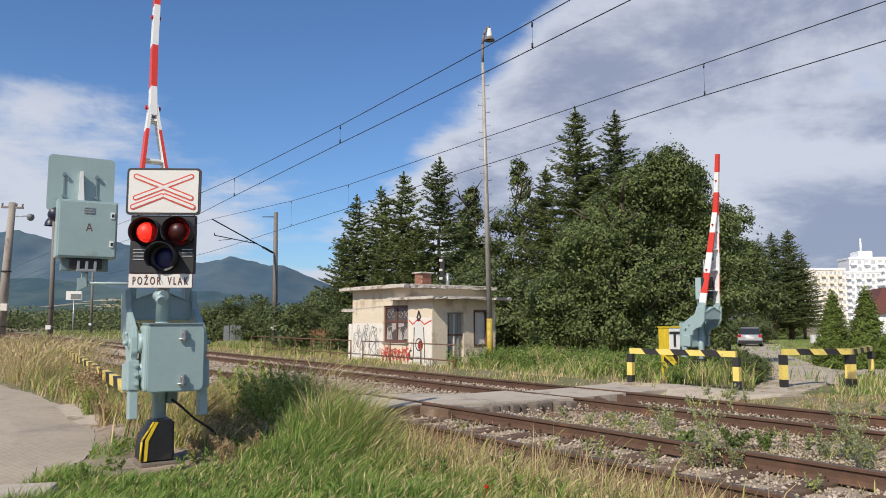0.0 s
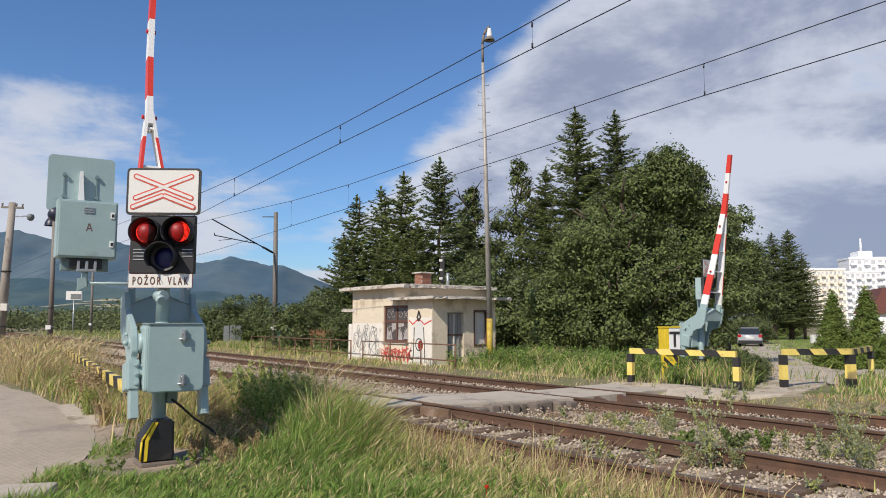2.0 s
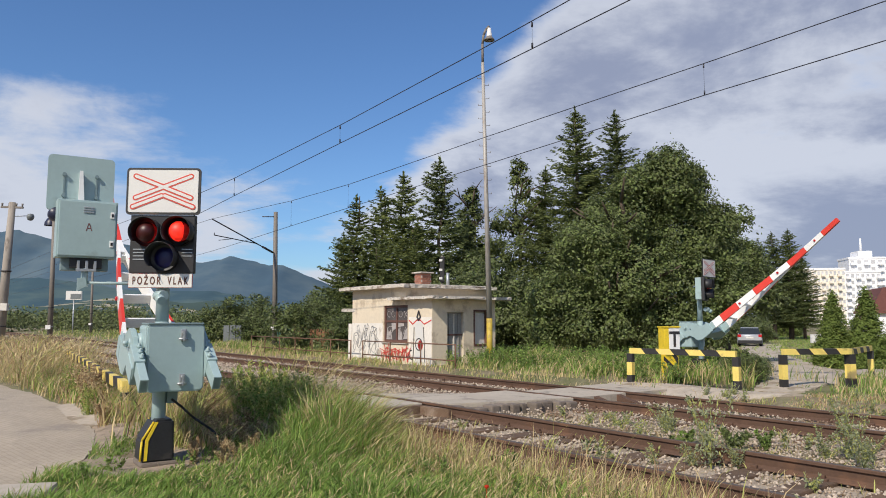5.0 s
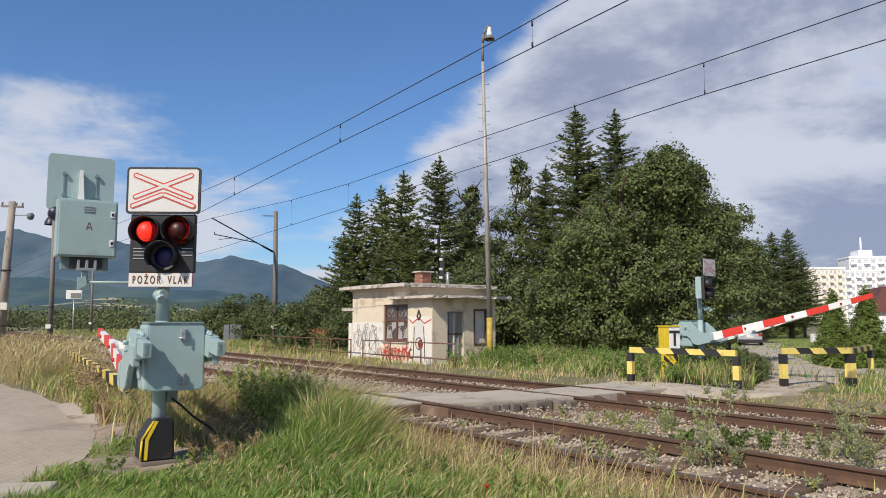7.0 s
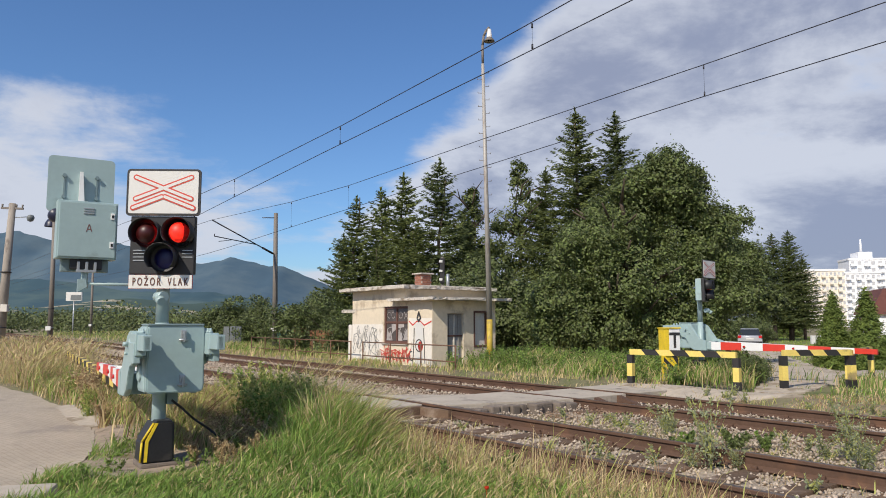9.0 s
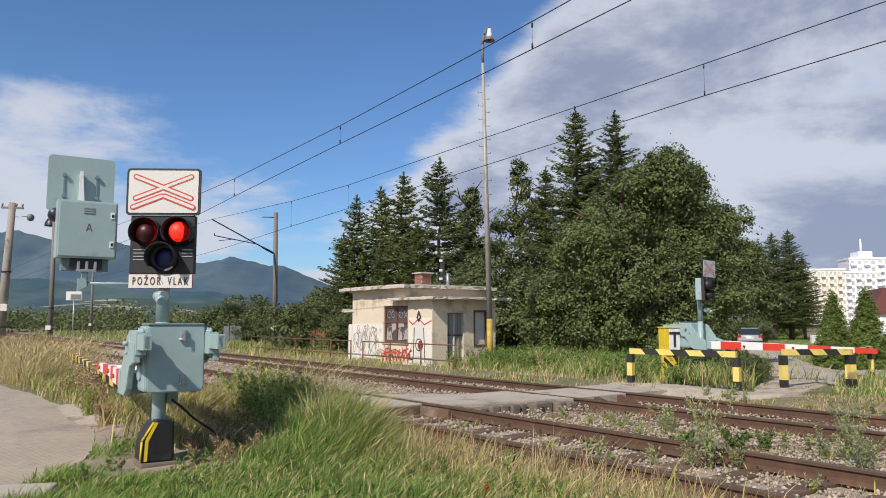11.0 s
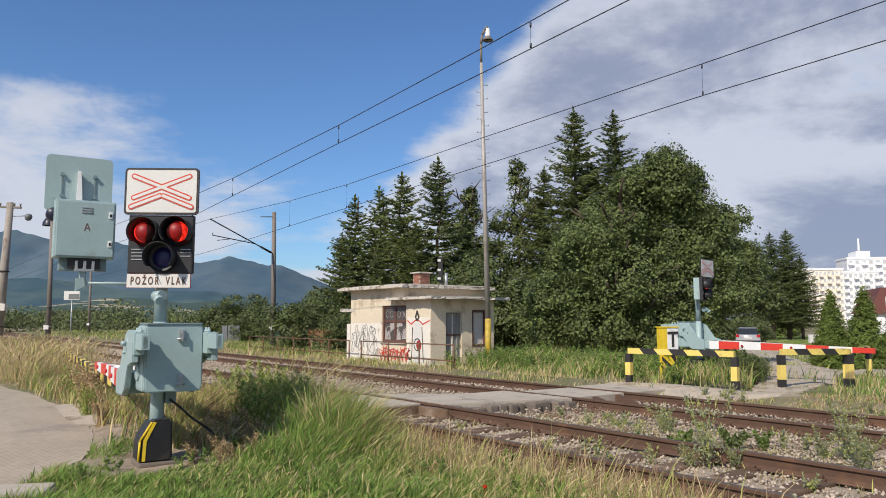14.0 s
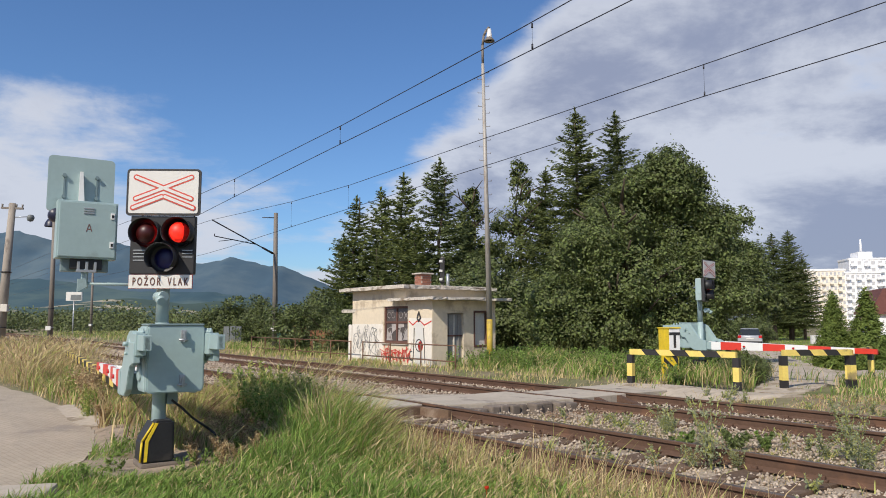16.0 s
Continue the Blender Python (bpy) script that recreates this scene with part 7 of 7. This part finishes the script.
def weed_mesh(h, w, n, seed, stems=7, leaf=.028, mats=("weed", "grass_mid"), light=.2):
    """A bushy weed: thin branching stems set with small leaves."""
    rng = np.random.default_rng(seed)
    P, A, S0, S1 = [], [], [], []
    for s in range(stems):
        az = rng.uniform(0, 6.283)
        tip = np.array([math.cos(az) * w * rng.uniform(.2, 1), math.sin(az) * w * rng.uniform(.2, 1), h * rng.uniform(.65, 1.0)])
        m = n // stems
        t = rng.uniform(.12, 1, m)
        c = tip * t[:, None]
        c[:, :2] *= (t ** .5)[:, None]
        c += rng.normal(0, .055, (m, 3)) * (1.15 - t)[:, None] * (h / .6)
        P.append(c)
        A.append(unit(rng.normal(0, 1, (m, 3)) + np.array([0, 0, .5])))
        ts = np.linspace(0, 1, 7)[:, None]
        pts = tip * ts
        pts[:, :2] *= ts ** .5
        S0.append(pts[:-1])
        S1.append(pts[1:])
    P, A = np.concatenate(P), np.concatenate(A)
    size = leaf * rng.uniform(.5, 1.3, len(P))
    b = unit(np.cross(A, rng.normal(0, 1, A.shape))) * (size * .36)[:, None]
    S0, S1 = np.concatenate(S0), np.concatenate(S1)
    d = S1 - S0
    ln = np.linalg.norm(d, axis=1, keepdims=True)
    sw = unit(np.cross(d, rng.normal(0, 1, d.shape))) * .005
    pos = np.concatenate([P, (S0 + S1) / 2])
    ax = np.concatenate([A * size[:, None], d / 2])
    ay = np.concatenate([b, sw])
    mi = np.concatenate([(rng.random(len(P)) < light).astype(int), np.ones(len(S0), int)])
    return quads_at(pos, ax, ay, "foliage", list(mats), mi)


def weeds():
    grey = [weed_mesh(.62, .26, 520, 41, 12, .019), weed_mesh(.5, .36, 900, 42, 13, .019), weed_mesh(.42, .3, 600, 43, 11, .020)]
    green = [weed_mesh(.26, .18, 420, 44, 8, .035, ("leaf_light", "grass"), .4), weed_mesh(.22, .2, 380, 45, 8, .04, ("leaf_light", "leaf"), .4)]
    rows = [(grey[0], -3.9, 8.45, 1.2), (grey[0], -3.7, 8.2, .95), (grey[1], -3.55, 8.0, .9), (grey[2], -4.1, 8.3, .9), (grey[0], -4.46, 6.72, 1.3), (grey[2], -4.6, 6.6, .8), (grey[1], -4.3, 6.95, .6), (grey[1], -2.55, 8.3, 1.0), (grey[2], -2.25, 8.65, 1.1), (grey[0], -2.9, 8.7, .95), (grey[2], -1.9, 8.0, 1.1), (grey[1], -1.2, 8.9, 1.1),
            (grey[2], -6.55, 8.75, .95), (grey[2], -6.2, 8.45, .7), (green[0], -5.2, 7.3, .95), (green[1], -5.0, 8.0, 1.2), (green[0], -4.75, 8.25, .9), (green[1], -3.0, 7.75, .9), (green[0], -5.55, 7.95, .7),
            (green[1], -6.0, 4.6, .9), (green[0], -5.1, 4.55, 1.0), (grey[2], -4.3, 4.5, .6), (grey[1], -0.4, 8.4, 1.1), (grey[2], -3.4, 9.3, .9), (grey[0], -1.6, 9.6, .7), (green[0], -2.2, 11.6, 1.2), (green[1], -4.6, 11.8, 1.1)]
    for me, a, p, sc in rows:
        q = TR @ Vector((a, p, 0))
        z = -.2 if 4.9 < p < 12 else float(ground_z(q.x, q.y))
        lab = "grey green bushy weed growing in the ballast" if me in grey else "small bright green weed growing in the ballast"
        g = empty("weed_plant", pose(q.x, q.y, z, 0, 0, a * 90) @ Matrix.Scale(sc, 4), lab, "weed", "weeds between the rails")
        o = new("foliage", me)
        o.parent = g
    # bushy growth behind the near barrier
    bush = [weed_mesh(.80, .36, 1300, 46, 15, .026, ("grass", "grass_mid"), .5), weed_mesh(.55, .36, 1300, 47, 12, .022, ("grass_brown", "grass_dry"), .6)]
    for k, x, y, sc in ((1, -5.2, 11.0, 1.1), (1, -5.8, 12.2, 1.2), (1, -6.5, 13.0, 1.2), (1, -4.7, 10.6, .9), (0, -4.95, 10.4, .6), (0, -6.1, 12.3, .8), (1, -5.4, 11.6, 1.2), (1, -4.3, 9.5, .7), (0, -2.0, 8.35, .95), (0, -1.75, 8.6, .9), (0, -2.25, 8.6, .95), (0, -1.9, 8.8, 1.0), (0, -1.6, 8.95, .9), (1, -2.35, 7.1, .36), (1, -2.15, 7.3, .42), (1, -1.95, 7.1, .34), (1, -2.25, 7.5, .45), (1, -1.8, 7.4, .4), (1, -2.45, 7.4, .4), (1, -2.0, 6.85, .28), (1, -2.25, 7.75, .62), (1, -1.95, 7.6, .5), (1, -2.05, 8.05, .7), (1, -1.75, 7.95, .55), (1, -2.45, 8.05, .65), (1, -1.6, 8.2, .6), (0, -2.15, 9.25, 1.05), (0, -1.8, 9.05, .95), (0, -2.45, 9.6, 1.0), (0, -1.55, 9.5, .85), (1, -2.75, 8.9, 1.0), (1, -2.5, 8.5, .8), (1, -2.05, 8.45, .75), (1, -3.0, 9.4, .9), (1, -1.5, 8.6, .8), (0, -2.85, 10.1, .9)):
        g = empty("weed_plant", pose(x, y, float(ground_z(x, y)), 0, 0, x * 130) @ Matrix.Scale(sc, 4), ("tall bushy green weed beside the barrier", "dry brown weed stalks beside the barrier")[k], "weed", "weeds behind the barrier")
        o = new("foliage", bush[k])
        o.parent = g
    # poppy heads in the dry verge
    for x, y, z in ((.29, 5.0, .22),):
        bm = bmesh.new()
        lathe(bm, [(.003, 0), (.013, .008), (.016, .018), (.012, .024)], 8, m=pose(0, 0, z))
        tube(bm, (0, 0, -.02), (0, 0, z), .0015, seg=5)
        thing("poppy", bm, "poppy", pose(x, y, float(ground_z(x, y))), "single red poppy in the dry grass", "flower", "poppies")


weeds()


def weed_beds():
    """Tall leafy weeds under the trees and round the far barrier, and low scrub in the ballast, each bed joined."""
    rng = np.random.default_rng(60)
    beds = [("weed_bed", "tall green nettles and weeds under the trees", ("grass", "leaf_light"), [(a, p) for a, p in zip(rng.uniform(-19, -9.6, 240), rng.uniform(13.4, 18.0, 240))], .62, .040),
            ("turf_weeds", "low broad-leaved weeds in the turf", ("leaf_light", "grass"), [(a, p) for a, p in zip(rng.uniform(-9.0, -2.0, 260), rng.uniform(1.2, 4.4, 260))], .16, .020),
            ("ballast_scrub", "low yellow green scrub scattered in the ballast", ("weed", "grass_mid"), [(a, p) for a, p in zip(rng.uniform(-8.3, 2.5, 90), rng.choice([8.2, 8.6, 11.6, 12.0, 12.2, 6.3, 4.95], 90) + rng.normal(0, .22, 90))], .26, .022)]
    for name, label, mats, spots, h, leaf in beds:
        V, F, MI, n0 = [], [], [], 0
        for k, (a, p) in enumerate(spots):
            q = TR @ Vector((a, p, 0))
            zb = -.2 if 4.9 < p < 12 else float(ground_z(q.x, q.y))
            if name == "weed_bed" and abs(q.x - np.interp(q.y, [13.7, 17, 27], [6.3, 8.3, 12.4])) < 1.2:
                continue
            if name == "weed_bed" and abs(q.x - 6.0) < .5 and 16.2 < q.y < 18.3:
                continue
            if name == "turf_weeds" and (not off_path(q.x, q.y, .2) or np.hypot(q.x + 2.73, q.y - 7.17) < .4):
                continue
            me = weed_mesh(h * rng.uniform(.5, 1.15), h * .55, {"weed_bed": 150, "turf_weeds": 60}.get(name, 170), 200 + k, 6, leaf, mats, .35)
            co = np.empty(len(me.vertices) * 3, np.float32)
            me.vertices.foreach_get("co", co)
            mi = np.empty(len(me.polygons), np.int32)
            me.polygons.foreach_get("material_index", mi)
            co = co.reshape(-1, 3) + np.array([q.x, q.y, zb], np.float32)
            V.append(co)
            F.append(np.arange(len(co)).reshape(-1, 4) + n0)
            MI.append(mi)
            n0 += len(co)
            bpy.data.meshes.remove(me)
        ob = new(name, np_mesh(name, np.concatenate(V), np.concatenate(F), list(mats), np.concatenate(MI)))
        tagged(ob, label, "weeds", kind="stuff")


weed_beds()


def small_signs():
    # white sign boards and posts along the far line
    for x, y, w, h, z, lab in ((-35.6, 71, 1.5, .85, 4.0, "white signal cabinet on a slim post by the line"), (24.6, 48.5, .95, .55, .55, "small white board on a stake in the meadow")):
        g = empty("sign_post", pose(x, y, -.7), lab, "sign")
        bm = bmesh.new()
        box(bm, -w / 2, w / 2, -.1, .1, z, z + h, .02)
        part("board", bm, "white_sheet", g)
        if z > 2:
            bm = bmesh.new()
            box(bm, -.28, w / 2 - .05, -.13, -.1, z + .08, z + h - .28, .01)
            part("shutter", bm, "sheet_grey", g)
        bm = bmesh.new()
        tube(bm, (0, 0, 0), (0, 0, z), .06, seg=8)
        part("post", bm, "galv", g)
    # kerb lying at the path's near corner
    bm = bmesh.new()
    box(bm, -.55, .45, -.3, .25, -.1, .045, .03)
    thing("kerb_block", bm, "concrete", pose(-3.42, 5.62, 0, 0, 0, 14), "loose grey kerb block at the path edge", "kerb")


small_signs()


# ---- what moves ----
def motions():
    angles = ((0.0, 84.3), (1.5, 84.3), (1.8, 83.3), (2.0, 79.6), (2.3, 73.5), (2.6, 68.4), (3.0, 62.7), (3.5, 55.7), (4.0, 49.6), (4.6, 42.0),
              (5.2, 34.8), (5.8, 27.9), (6.3, 22.5), (6.5, 20.0), (7.0, 14.0), (7.5, 9.4), (7.8, 7.3), (8.0, 5.9), (8.2, 3.9), (8.5, 0.6), (8.7, -0.3), (9.0, -0.5), (16.0, -0.5))
    near_angles = ((0.0, 82.2), (1.5, 82.2), (1.8, 80.9), (2.0, 78.0), (2.3, 72.4), (2.5, 68.6), (3.0, 61.5), (3.5, 53.8), (4.0, 45.9), (4.2, 43.0),
                   (4.7, 36.4), (5.2, 29.4), (5.8, 21.2), (6.3, 14.5), (6.5, 11.7), (6.7, 8.9), (7.0, 5.7), (7.3, 2.8), (7.5, 1.3), (7.8, -.2), (8.2, -.6), (16.0, -.6))
    walk(far_boom, [(t, pose(.03, -.137, 1.129, a)) for t, a in angles])
    walk(near_boom, [(t, pose(.042, -.08, 1.10, a)) for t, a in near_angles])
    # the lamps of a head flash in turn
    swaps = [(-.4 + 1.2 * k + (.03 if k == 7 else 0), 0) for k in range(15)] + [(.1 + 1.2 * k + (.04 if k == 7 else 0), 1) for k in range(15)]
    for discs in (near_discs, far_discs):
        for which, disc in enumerate(discs):
            home = disc.matrix_basis.translation.copy()
            rows, turn = [(0.0, 0.0 if which == 0 else 180.0)], (0.0 if which == 0 else 180.0)
            for t, lit in sorted(swaps):
                if t < .04 or t > 15.95:
                    continue
                for dt, d in ((-.0667, 0), (-.0333, 45), (0.0, 90), (.0333, 135), (.0667, 180)):
                    rows.append((t + dt, turn + d))
                turn += 180
            rows.append((16.0, turn))
            walk(disc, [(t, pose(*home, 0, 0, a)) for t, a in rows])


motions()
